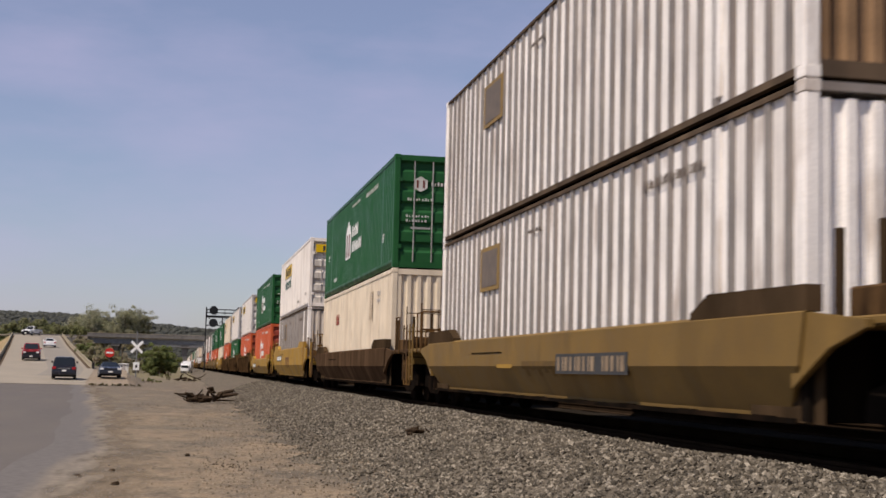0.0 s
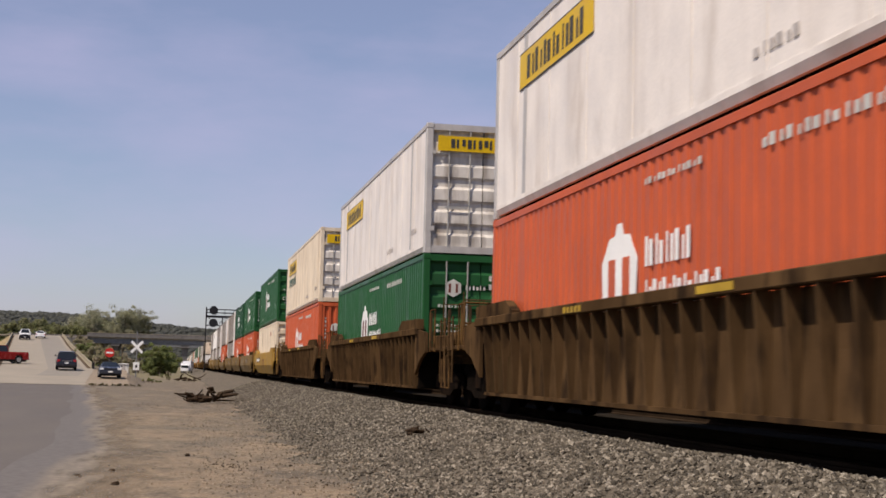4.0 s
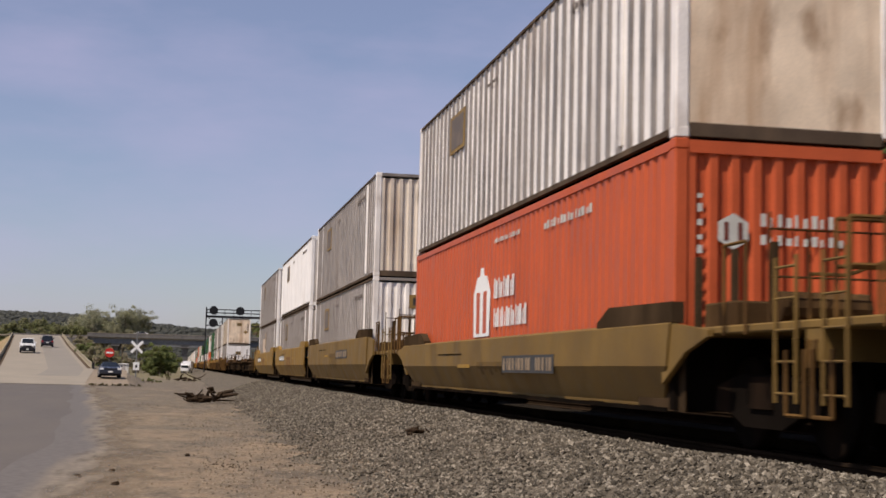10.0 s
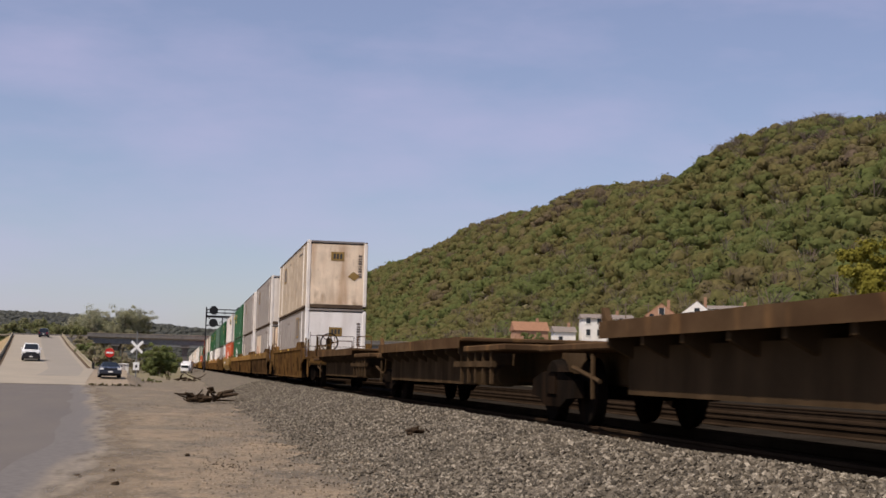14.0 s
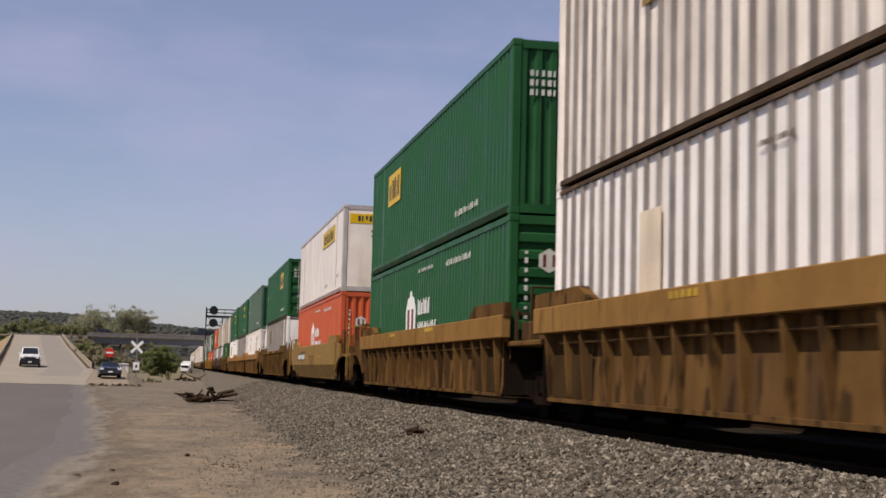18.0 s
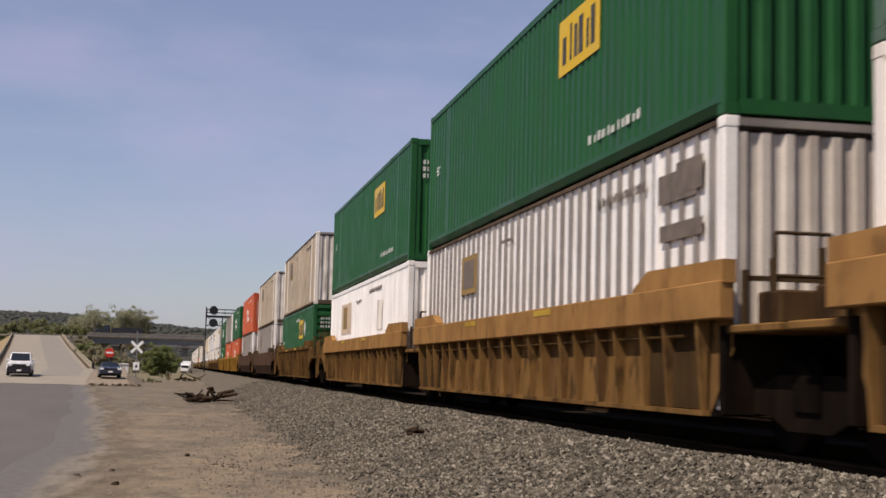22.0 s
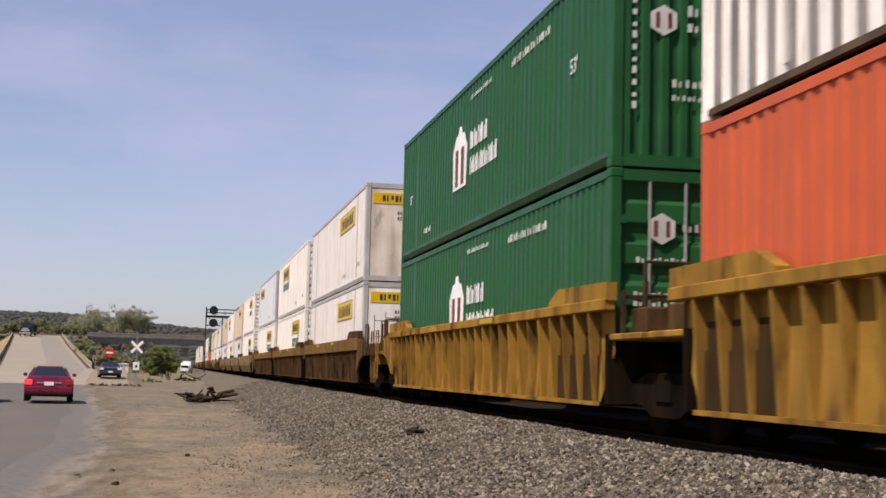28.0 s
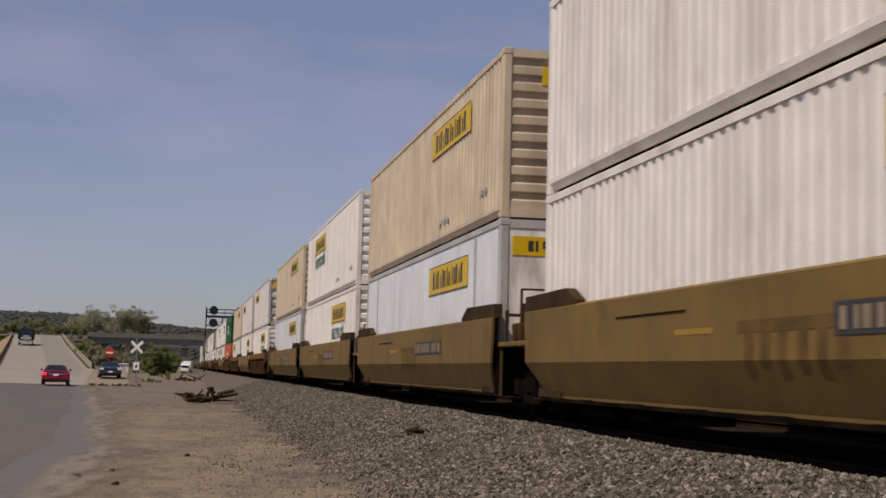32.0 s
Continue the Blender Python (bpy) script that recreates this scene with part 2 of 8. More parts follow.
    "tyre": surface("black_rubber", (0.02, 0.02, 0.02), 0.8, vary=0.1),
    "glass": surface("dark_car_glass", (0.015, 0.018, 0.022), 0.08, vary=0.05, bump=0.0, sheen=0.5),
    "carred": surface("dark_red_car_paint", (0.16, 0.010, 0.032), 0.25, 0.1, vary=0.05, bump=0.0, sheen=0.5),
    "truckred": surface("bright_red_car_paint", (0.28, 0.015, 0.015), 0.25, 0.1, vary=0.05, bump=0.0, sheen=0.5),
    "carblue": surface("slate_blue_car_paint", (0.034, 0.040, 0.056), 0.25, 0.2, vary=0.05, bump=0.0, sheen=0.5),
    "carwhite": surface("white_car_paint", (0.80, 0.80, 0.80), 0.25, vary=0.03, bump=0.0, sheen=0.5),
    "carblack": surface("charcoal_car_paint", (0.018, 0.018, 0.025), 0.22, 0.1, vary=0.05, bump=0.0, sheen=0.5),
    "brick": surface("brown_brick_wall", (0.34, 0.20, 0.13), 0.85, vary=0.15, scale=2),
    "siding": surface("white_siding", (0.74, 0.72, 0.68), 0.6, vary=0.06),
    "roofing": surface("grey_shingle", (0.20, 0.17, 0.15), 0.9, vary=0.2, scale=3),
    "roofbrown": surface("brown_shingle", (0.26, 0.14, 0.085), 0.9, vary=0.2, scale=3),
    "signred": surface("red_sign_face", (0.55, 0.04, 0.03), 0.4, vary=0.05, bump=0.0),
}


def glowing(name, colour, strength):
    m = bpy.data.materials.new(name)
    m.use_nodes = True
    b = m.node_tree.nodes["Principled BSDF"]
    b.inputs["Base Color"].default_value = (*colour, 1)
    b.inputs["Emission Color"].default_value = (*colour, 1)
    b.inputs["Emission Strength"].default_value = strength
    return m


M["taillight"] = glowing("lit_red_lamp", (0.9, 0.03, 0.04), 1.2)
M["redlens"] = surface("red_lens", (0.35, 0.015, 0.02), 0.2, vary=0.02, bump=0.0, sheen=0.5)
M["lamp"] = surface("clear_lens", (0.7, 0.7, 0.7), 0.15, vary=0.02, bump=0.0, sheen=0.5)


def foliage(name, a, b, c, grain=0.1, mottle=0.0, swing=0.42):
    """Leaves: three tints shared out by clump; mottle (per metre) breaks up far crowns into lit and shaded sprays."""
    m = bpy.data.materials.new(name)
    m.use_nodes = True
    n, l = m.node_tree.nodes, m.node_tree.links
    bsdf = n["Principled BSDF"]
    geo, tc = n.new("ShaderNodeNewGeometry"), n.new("ShaderNodeTexCoord")
    noise_big = n.new("ShaderNodeTexNoise")
    noise_big.inputs["Scale"].default_value, noise_big.inputs["Detail"].default_value = grain, 3
    l.new(tc.outputs["Object"], noise_big.inputs["Vector"])
    mixv = n.new("ShaderNodeMath")
    mixv.operation = "MULTIPLY_ADD"
    mixv.inputs[1].default_value = 0.10
    l.new(geo.outputs["Random Per Island"], mixv.inputs[0])
    sub = n.new("ShaderNodeMapRange")
    for key, v in zip(("From Min", "From Max", "To Min", "To Max"), (0.3, 0.7, 0.0, swing)):
        sub.inputs[key].default_value = v
    l.new(noise_big.outputs["Fac"], sub.inputs["Value"])
    l.new(sub.outputs["Result"], mixv.inputs[2])
    tint = n.new("ShaderNodeAttribute")
    tint.attribute_name = "tint"
    both = n.new("ShaderNodeMath")
    both.operation = "MULTIPLY_ADD"
    both.inputs[1].default_value = 0.85 - swing * 0.72
    l.new(tint.outputs["Fac"], both.inputs[0])
    l.new(mixv.outputs[0], both.inputs[2])
    cr = n.new("ShaderNodeValToRGB")
    cr.color_ramp.elements[0].position, cr.color_ramp.elements[0].color = 0.15, (*a, 1)
    cr.color_ramp.elements[1].position, cr.color_ramp.elements[1].color = 0.85, (*c, 1)
    e = cr.color_ramp.elements.new(0.5)
    e.color = (*b, 1)
    l.new(both.outputs[0], cr.inputs["Fac"])
    shade = cr.outputs["Color"]
    if mottle:
        spray, spread, hsv, relief = n.new("ShaderNodeTexNoise"), n.new("ShaderNodeMapRange"), n.new("ShaderNodeHueSaturation"), n.new("ShaderNodeBump")
        spray.inputs["Scale"].default_value, spray.inputs["Detail"].default_value = mottle, 5
        l.new(tc.outputs["Object"], spray.inputs["Vector"])
        for key, v in zip(("From Min", "From Max", "To Min", "To Max"), (0.35, 0.65, 0.76, 1.18)):
            spread.inputs[key].default_value = v
        l.new(spray.outputs["Fac"], spread.inputs["Value"])
        l.new(spread.outputs["Result"], hsv.inputs["Value"])
        l.new(shade, hsv.inputs["Color"])
        shade = hsv.outputs[0]
        relief.inputs["Strength"].default_value, relief.inputs["Distance"].default_value = 0.8, 0.9
        l.new(spray.outputs["Fac"], relief.inputs["Height"])
        l.new(relief.outputs[0], bsdf.inputs["Normal"])
    l.new(shade, bsdf.inputs["Base Color"])
    bsdf.inputs["Roughness"].default_value = 0.85
    bsdf.inputs["Specular IOR Level"].default_value = 0.15
    thru, both_ways = n.new("ShaderNodeBsdfTranslucent"), n.new("ShaderNodeMixShader")
    both_ways.inputs[0].default_value = 0.45
    l.new(shade, thru.inputs["Color"])
    l.new(bsdf.outputs[0], both_ways.inputs[1])
    l.new(thru.outputs[0], both_ways.inputs[2])
    l.new(both_ways.outputs[0], n["Material Output"].inputs["Surface"])
    return m


M["leaf_hill"] = foliage("spring_hill_leaves", (0.145, 0.109, 0.077), (0.152, 0.132, 0.050), (0.112, 0.134, 0.043), 0.022, 0.45, 0.6)
M["twig_hill"] = foliage("bare_grey_twigs", (0.150, 0.118, 0.100), (0.165, 0.128, 0.098), (0.190, 0.165, 0.125), 0.05)
M["leaf_bush"] = foliage("green_bush_leaves", (0.165, 0.18, 0.072), (0.185, 0.215, 0.078), (0.22, 0.25, 0.095), 0.5)
# leaf_bare and leaf_brush are lightened to carry some distance haze
M["leaf_bare"] = foliage("budding_leaves", (0.35, 0.33, 0.25), (0.33, 0.33, 0.22), (0.37, 0.375, 0.235), 0.4)
M["leaf_olive"] = foliage("olive_tree_leaves", (0.235, 0.222, 0.125), (0.225, 0.235, 0.112), (0.255, 0.268, 0.124), 0.5)
M["leaf_brush"] = foliage("brown_brush", (0.32, 0.268, 0.19), (0.315, 0.28, 0.175), (0.30, 0.295, 0.155), 0.4)
# distance haze is mixed into these greyed leaf tints
M["leaf_far"] = foliage("haze_tinted_far_woods", (0.115, 0.120, 0.112), (0.120, 0.126, 0.112), (0.126, 0.130, 0.106), 0.01, 0.15)
M["leaf_yellow"] = foliage("yellow_green_leaves", (0.17, 0.152, 0.027), (0.21, 0.192, 0.030), (0.26, 0.238, 0.045))


def earth():
    """Dirt and gravel by the track, weeds and leaf litter further off."""
    m = bpy.data.materials.new("dirt_and_gravel")
    m.use_nodes = True
    n, l = m.node_tree.nodes, m.node_tree.links
    bsdf = n["Principled BSDF"]
    bsdf.inputs["Roughness"].default_value = 0.95
    tc = n.new("ShaderNodeTexCoord")

    def noisy(s, detail, rough=0.5, stretch_by=None):
        t = n.new("ShaderNodeTexNoise")
        t.inputs["Scale"].default_value, t.inputs["Detail"].default_value = s, detail
        t.inputs["Roughness"].default_value = rough
        src = tc.outputs["Object"]
        if stretch_by:
            mp = n.new("ShaderNodeMapping")
            mp.inputs["Scale"].default_value = stretch_by
            l.new(src, mp.inputs["Vector"])
            src = mp.outputs[0]
        l.new(src, t.inputs["Vector"])
        return t.outputs["Fac"]

    def ranged(fac, a, b, c=0.0, d=1.0):
        r = n.new("ShaderNodeMapRange")
        for key, v in zip(("From Min", "From Max", "To Min", "To Max"), (a, b, c, d)):
            r.inputs[key].default_value = v
        l.new(fac, r.inputs["Value"])
        return r.outputs["Result"]

    def mixed(fac, c1, c2):
        x = n.new("ShaderNodeMixRGB")
        l.new(fac, x.inputs["Fac"])
        for key, c in (("Color1", c1), ("Color2", c2)):
            if isinstance(c, tuple):
                x.inputs[key].default_value = (*c, 1)
            else:
                l.new(c, x.inputs[key])
        return x.outputs[0]

    sand = mixed(noisy(3.0, 6, 0.65), (0.175, 0.130, 0.080), (0.285, 0.213, 0.137))
    grit = mixed(noisy(14.0, 5, 0.7), (0.060, 0.050, 0.037), (0.200, 0.165, 0.120))
    sep = n.new("ShaderNodeSeparateXYZ")
    l.new(tc.outputs["Object"], sep.inputs[0])
    more = n.new("ShaderNodeMath")
    l.new(noisy(0.3, 7, 0.65, (1.5, 0.9, 1)), more.inputs[0])
    l.new(ranged(sep.outputs["Y"], 30.0, 62.0, -0.035, 0.11), more.inputs[1])
    near = mixed(ranged(more.outputs[0], 0.43, 0.60), sand, grit)
    near = mixed(ranged(noisy(1.9, 7, 0.72, (1, 0.5, 1)), 0.47, 0.60, 0.0, 0.72), near, (0.082, 0.063, 0.042))
    near = mixed(ranged(noisy(0.9, 7, 0.7, (1, 0.45, 1)), 0.53, 0.66, 0.0, 0.7), near, (0.29, 0.215, 0.132))
    near = mixed(ranged(noisy(5.5, 5, 0.7, (1, 0.7, 1)), 0.50, 0.64, 0.0, 0.5), near, (0.085, 0.066, 0.045))
    near = mixed(ranged(noisy(6.5, 4, 0.7), 0.56, 0.66, 0.0, 0.6), near, (0.31, 0.245, 0.165))
    speck = mixed(ranged(noisy(17.0, 4, 0.7), 0.55, 0.65, 0.0, 0.62), mixed(ranged(noisy(21.0, 3, 0.6), 0.60, 0.67), near, (0.33, 0.275, 0.20)), (0.038, 0.030, 0.021))
    weeds = mixed(noisy(0.15, 6), (0.13, 0.115, 0.05), (0.20, 0.165, 0.10))
    l.new(mixed(ranged(sep.outputs["Y"], 120.0, 190.0), speck, weeds), bsdf.inputs["Base Color"])
    bp = n.new("ShaderNodeBump")
    bp.inputs["Strength"].default_value, bp.inputs["Distance"].default_value = 0.7, 0.06
    l.new(noisy(9.0, 6, 0.7), bp.inputs["Height"])
    l.new(bp.outputs[0], bsdf.inputs["Normal"])
    return m


M["earth"] = earth()
M["drygrass"] = surface("dry_tan_grass", (0.27, 0.20, 0.11), 0.95, vary=0.2, scale=0.6, grime=(0.17, 0.15, 0.07), amount=0.4, streak=(0.6, 0.6, 0.6), fine=0.2, bump=0.4)
# ballast with the shade under the train put into its colour
M["shadebed"] = surface("shade_dark_ballast", (0.022, 0.018, 0.014), 0.9, vary=0.25, scale=0.8, fine=0.4, fine_scale=22, bump=0.9, sheen=0.0)
M["dust"] = surface("road_edge_dust", (0.255, 0.205, 0.15), 0.95, vary=0.14, scale=0.9, grime=(0.16, 0.13, 0.10), amount=0.5, streak=(1, 0.4, 1), fine=0.2, bump=0.3)
M["asphalt"] = surface("worn_asphalt", (0.121, 0.109, 0.100), 0.85, vary=0.08, scale=0.25, grime=(0.165, 0.142, 0.118), amount=0.35,
                       streak=(0.5, 0.10, 1), fine=0.14, fine_scale=30, bump=0.3, cut=(0.42, 0.75))


def shoulder_mat():
    """From worn asphalt through pale dust to dirt, broken up by patches."""
    m = bpy.data.materials.new("dusty_shoulder")
    m.use_nodes = True
    n, l = m.node_tree.nodes, m.node_tree.links
    bsdf = n["Principled BSDF"]
    bsdf.inputs["Roughness"].default_value = 0.95
    at, tc = n.new("ShaderNodeAttribute"), n.new("ShaderNodeTexCoord")
    at.attribute_name = "across"
    big, small = n.new("ShaderNodeTexNoise"), n.new("ShaderNodeTexNoise")
    mp = n.new("ShaderNodeMapping")
    mp.inputs["Scale"].default_value = (1.6, 0.12, 1)
    l.new(tc.outputs["Object"], mp.inputs["Vector"])
    for t, s, d in ((big, 1.1, 6), (small, 7.0, 8)):
        t.inputs["Scale"].default_value, t.inputs["Detail"].default_value = s, d
    l.new(mp.outputs[0], big.inputs["Vector"])
    l.new(tc.outputs["Object"], small.inputs["Vector"])
    sub = n.new("ShaderNodeMath")
    sub.operation = "MULTIPLY_ADD"
    sub.inputs[1].default_value, sub.inputs[2].default_value = 0.5, -0.25
    l.new(big.outputs["Fac"], sub.inputs[0])
    add = n.new("ShaderNodeMath")
    l.new(at.outputs["Fac"], add.inputs[0])
    l.new(sub.outputs[0], add.inputs[1])
    cr = n.new("ShaderNodeValToRGB")
    e = cr.color_ramp.elements
    e[0].position, e[0].color = 0.24, (0.121, 0.109, 0.100, 1)
    e[1].position, e[1].color = 0.90, (0.205, 0.157, 0.102, 1)
    for p, c in ((0.48, (0.215, 0.178, 0.132, 1)), (0.66, (0.205, 0.160, 0.108, 1))):
        e.new(p).color = c
    l.new(add.outputs[0], cr.inputs["Fac"])
    hsv, mr = n.new("ShaderNodeHueSaturation"), n.new("ShaderNodeMapRange")
    for key, v in zip(("From Min", "From Max", "To Min", "To Max"), (0.32, 0.68, 0.80, 1.15)):
        mr.inputs[key].default_value = v
    l.new(small.outputs["Fac"], mr.inputs["Value"])
    l.new(mr.outputs["Result"], hsv.inputs["Value"])
    l.new(cr.outputs["Color"], hsv.inputs["Color"])
    l.new(hsv.outputs[0], bsdf.inputs["Base Color"])
    # thins out over the dirt in crumbs
    crumbs, fade, keep_ = n.new("ShaderNodeTexNoise"), n.new("ShaderNodeMath"), n.new("ShaderNodeMapRange")
    crumbs.inputs["Scale"].default_value, crumbs.inputs["Detail"].default_value = 4.0, 8
    drawn = n.new("ShaderNodeMapping")
    drawn.inputs["Scale"].default_value = (1, 0.2, 1)
    l.new(tc.outputs["Object"], drawn.inputs["Vector"])
    l.new(drawn.outputs[0], crumbs.inputs["Vector"])
    fade.operation, fade.inputs[1].default_value = "MULTIPLY_ADD", 0.9
    l.new(crumbs.outputs["Fac"], fade.inputs[0])
    l.new(at.outputs["Fac"], fade.inputs[2])
    for key, v in zip(("From Min", "From Max", "To Min", "To Max"), (0.78, 1.30, 1.0, 0.0)):
        keep_.inputs[key].default_value = v
    l.new(fade.outputs[0], keep_.inputs["Value"])
    l.new(keep_.outputs["Result"], bsdf.inputs["Alpha"])
    return m


M["shoulder"] = shoulder_mat()


def ballast_mat(name, dark, mid, light):
    m = bpy.data.materials.new(name)
    m.use_nodes = True
    n, l = m.node_tree.nodes, m.node_tree.links
    bsdf = n["Principled BSDF"]
    bsdf.inputs["Roughness"].default_value = 0.9
    geo, tc = n.new("ShaderNodeNewGeometry"), n.new("ShaderNodeTexCoord")
    fine = n.new("ShaderNodeTexNoise")
    fine.inputs["Scale"].default_value, fine.inputs["Detail"].default_value = 0.5, 4
    l.new(tc.outputs["Object"], fine.inputs["Vector"])
    cr = n.new("ShaderNodeValToRGB")
    cr.color_ramp.elements[0].position, cr.color_ramp.elements[0].color = 0.0, (*dark, 1)
    cr.color_ramp.elements[1].position, cr.color_ramp.elements[1].color = 1.0, (*light, 1)
    e = cr.color_ramp.elements.new(0.6)
    e.color = (*mid, 1)
    l.new(geo.outputs["Random Per Island"], cr.inputs["Fac"])
    hsv = n.new("ShaderNodeHueSaturation")
    mr = n.new("ShaderNodeMapRange")
    for key, v in zip(("From Min", "From Max", "To Min", "To Max"), (0.3, 0.7, 0.8, 1.15)):
        mr.inputs[key].default_value = v
    l.new(fine.outputs["Fac"], mr.inputs["Value"])
    l.new(mr.outputs["Result"], hsv.inputs["Value"])
    l.new(cr.outputs["Color"], hsv.inputs["Color"])
    l.new(hsv.outputs[0], bsdf.inputs["Base Color"])
    return m


M["stone"] = ballast_mat("grey_ballast_stone", (0.034, 0.028, 0.019), (0.106, 0.088, 0.063), (0.30, 0.262, 0.205))
M["grit"] = ballast_mat("tan_grit", (0.105, 0.082, 0.057), (0.205, 0.160, 0.110), (0.33, 0.27, 0.20))
M["bed"] = surface("ballast_fines", (0.118, 0.100, 0.076), 0.95, vary=0.2, scale=0.8, fine=0.4, fine_scale=22, bump=0.9)


# ---- building blocks ----
def box(bm, x0, x1, y0, y1, z0, z1):
    v = [bm.verts.new(p) for p in ((x0, y0, z0), (x1, y0, z0), (x1, y1, z0), (x0, y1, z0),
                                   (x0, y0, z1), (x1, y0, z1), (x1, y1, z1), (x0, y1, z1))]
    for f in ((3, 2, 1, 0), (4, 5, 6, 7), (0, 1, 5, 4), (1, 2, 6, 5), (2, 3, 7, 6), (3, 0, 4, 7)):
        bm.faces.new([v[i] for i in f])
    return bm


def chamfered(bm, x0, x1, y0, y1, z0, z1, c=0.02):
    """A box with its edges cut at 45 degrees."""
    tmp = bmesh.new()
    box(tmp, x0, x1, y0, y1, z0, z1)
    bmesh.ops.bevel(tmp, geom=list(tmp.edges), offset=c, segments=1, affect="EDGES")
    me = bpy.data.meshes.new("tmp")
    tmp.to_mesh(me)
    tmp.free()
    bm.from_mesh(me)
    bpy.data.meshes.remove(me)
    return bm


def prism(bm, outline, axis, lo, hi):
    """A closed outline drawn out along x, y or z. Outline points fill the other two axes in order."""
    def at(p, h):
        return {"x": (h, p[0], p[1]), "y": (p[0], h, p[1]), "z": (p[0], p[1], h)}[axis]
    a = [bm.verts.new(at(p, lo)) for p in outline]
    b = [bm.verts.new(at(p, hi)) for p in outline]
    k = len(outline)
    fs = [bm.faces.new(a), bm.faces.new(b[::-1])]
    for i in range(k):
        fs.append(bm.faces.new((a[i], b[i], b[(i + 1) % k], a[(i + 1) % k])))
    bmesh.ops.recalc_face_normals(bm, faces=fs)
    return bm


def rod(bm, p, q, r, sides=8, r2=None):
    """A round bar from p to q."""
    p, q = Vector(p), Vector(q)
    turn = (q - p).to_track_quat("Z", "Y").to_matrix()
    r2 = r if r2 is None else r2
    rings = []
    for c, rad in ((p, r), (q, r2)):
        rings.append([bm.verts.new(c + turn @ Vector((rad * math.cos(2 * math.pi * i / sides), rad * math.sin(2 * math.pi * i / sides), 0)))
                      for i in range(sides)])
    for i in range(sides):
        bm.faces.new((rings[0][i], rings[0][(i + 1) % sides], rings[1][(i + 1) % sides], rings[1][i]))
    bm.faces.new(rings[0][::-1])
    bm.faces.new(rings[1])
    return bm


def ring(bm, centre, radius, r, axis="x", sides=20, tube=6):
    """A hoop about an axis."""
    loops = []
    for i in range(sides):
        a = 2 * math.pi * i / sides
        loop = []
        for j in range(tube):
            b = 2 * math.pi * j / tube
            d, h = radius + r * math.cos(b), r * math.sin(b)
            v = {"x": (h, d * math.cos(a), d * math.sin(a)), "y": (d * math.cos(a), h, d * math.sin(a)),
                 "z": (d * math.cos(a), d * math.sin(a), h)}[axis]
            loop.append(bm.verts.new(Vector(centre) + Vector(v)))
        loops.append(loop)
    for i in range(sides):
        for j in range(tube):
            bm.faces.new((loops[i][j], loops[(i + 1) % sides][j], loops[(i + 1) % sides][(j + 1) % tube], loops[i][(j + 1) % tube]))
    bmesh.ops.recalc_face_normals(bm, faces=bm.faces)
    return bm


def mesh(name, bm, material):
    me = bpy.data.meshes.new(name)
    bm.to_mesh(me)
    bm.free()
    me.materials.append(material)
    return me


MARKS = ("name_lettering", "side_marking", "end_marking", "panel_lettering", "plate_lettering", "emblem_mark", "number_lettering", "stencil", "hazard_strip", "end_plate_lettering", "door_panel_lettering", "end_panel_lettering", "end_emblem_mark", "graffiti", "end_stencil")


def part(name, bm, material, parent, label=""):
    ob = new(name, bm if isinstance(bm, bpy.types.Mesh) else mesh(name, bm, material))
    ob.parent = parent
    if label:
        ob["label"] = label
    if name in MARKS:
        ob["kind"] = "stuff"
    return ob


def thing(name, label, category, group="", kind=""):
    return tagged(new(name), label, category, group, kind)


def B(*boxes):
    bm = bmesh.new()
    for b in boxes:
        box(bm, *b)
    return bm


def words(text, size):
    """A flat mesh of the text with the built-in font, in its own x and y."""
    cu = bpy.data.curves.new("words", "FONT")
    cu.body, cu.size, cu.extrude = text, size, 0.002
    cu.resolution_u = 2
    ob = bpy.data.objects.new("words", cu)
    me = bpy.data.meshes.new_from_object(ob)
    bpy.data.objects.remove(ob)
    bpy.data.curves.remove(cu)
    return me


# ---- ground ----
GROUND = -0.87
TRACKS = (6.44, 10.74, 15.04)


def smooth(a, b, v):
    t = np.clip((v - a) / (b - a), 0, 1)
    return t * t * (3 - 2 * t)


def rolling(x, y, s):
    return (np.sin(x / s + 1.3) * np.cos(y / s * 0.83 + 0.4) + 0.6 * np.sin(x / s * 2.1 + y / s * 1.7) + 0.35 * np.cos(y / s * 3.7 - x / s * 2.9)) / 1.95


RIDGE_Y = [300, 480, 560, 630, 710, 830, 1000, 1200, 1350, 1720, 2000, 2440, 3200]
RIDGE_H = [96, 99, 105, 113, 108, 116, 123, 131, 136, 129, 112, 88, 60]


def land(x, y):
    """Height of the ground: a flat river terrace, a steep bluff along the track, low hills far ahead."""
    h = np.full(np.shape(x), GROUND)
    h = h + 9.0 * smooth(48, 100, x)
    bluff = smooth(118, 305, x) * (np.interp(y, RIDGE_Y, RIDGE_H) + 4 * rolling(x, y, 110.0))
    h = h + bluff + smooth(118, 200, x) * 5 * rolling(x, y, 42.0)
    h = h - 25 * smooth(320, 900, x)
    far = smooth(1450, 2300, y) * (56 + 22 * (1 - smooth(-220, 60, x)) + 6 * rolling(x, y, 260.0)) * (1 - smooth(60, 300, x) * 0.6)
    h = h + far + smooth(-200, -700, x) * 22
    near = (x > np.interp(y, [-80, 30, 51, 105], [-0.9, -0.9, -2.2, -6.0])) & (x < 14) & (y < 200)
    h = h + np.where(near, (0.025 * rolling(x, y, 0.8) + 0.02 * rolling(x, y, 0.23)) * smooth(1.2, 2.8, x - np.interp(y, [-80, 30, 51, 105], [-0.9, -0.9, -2.2, -6.0])), 0.0)
    return h


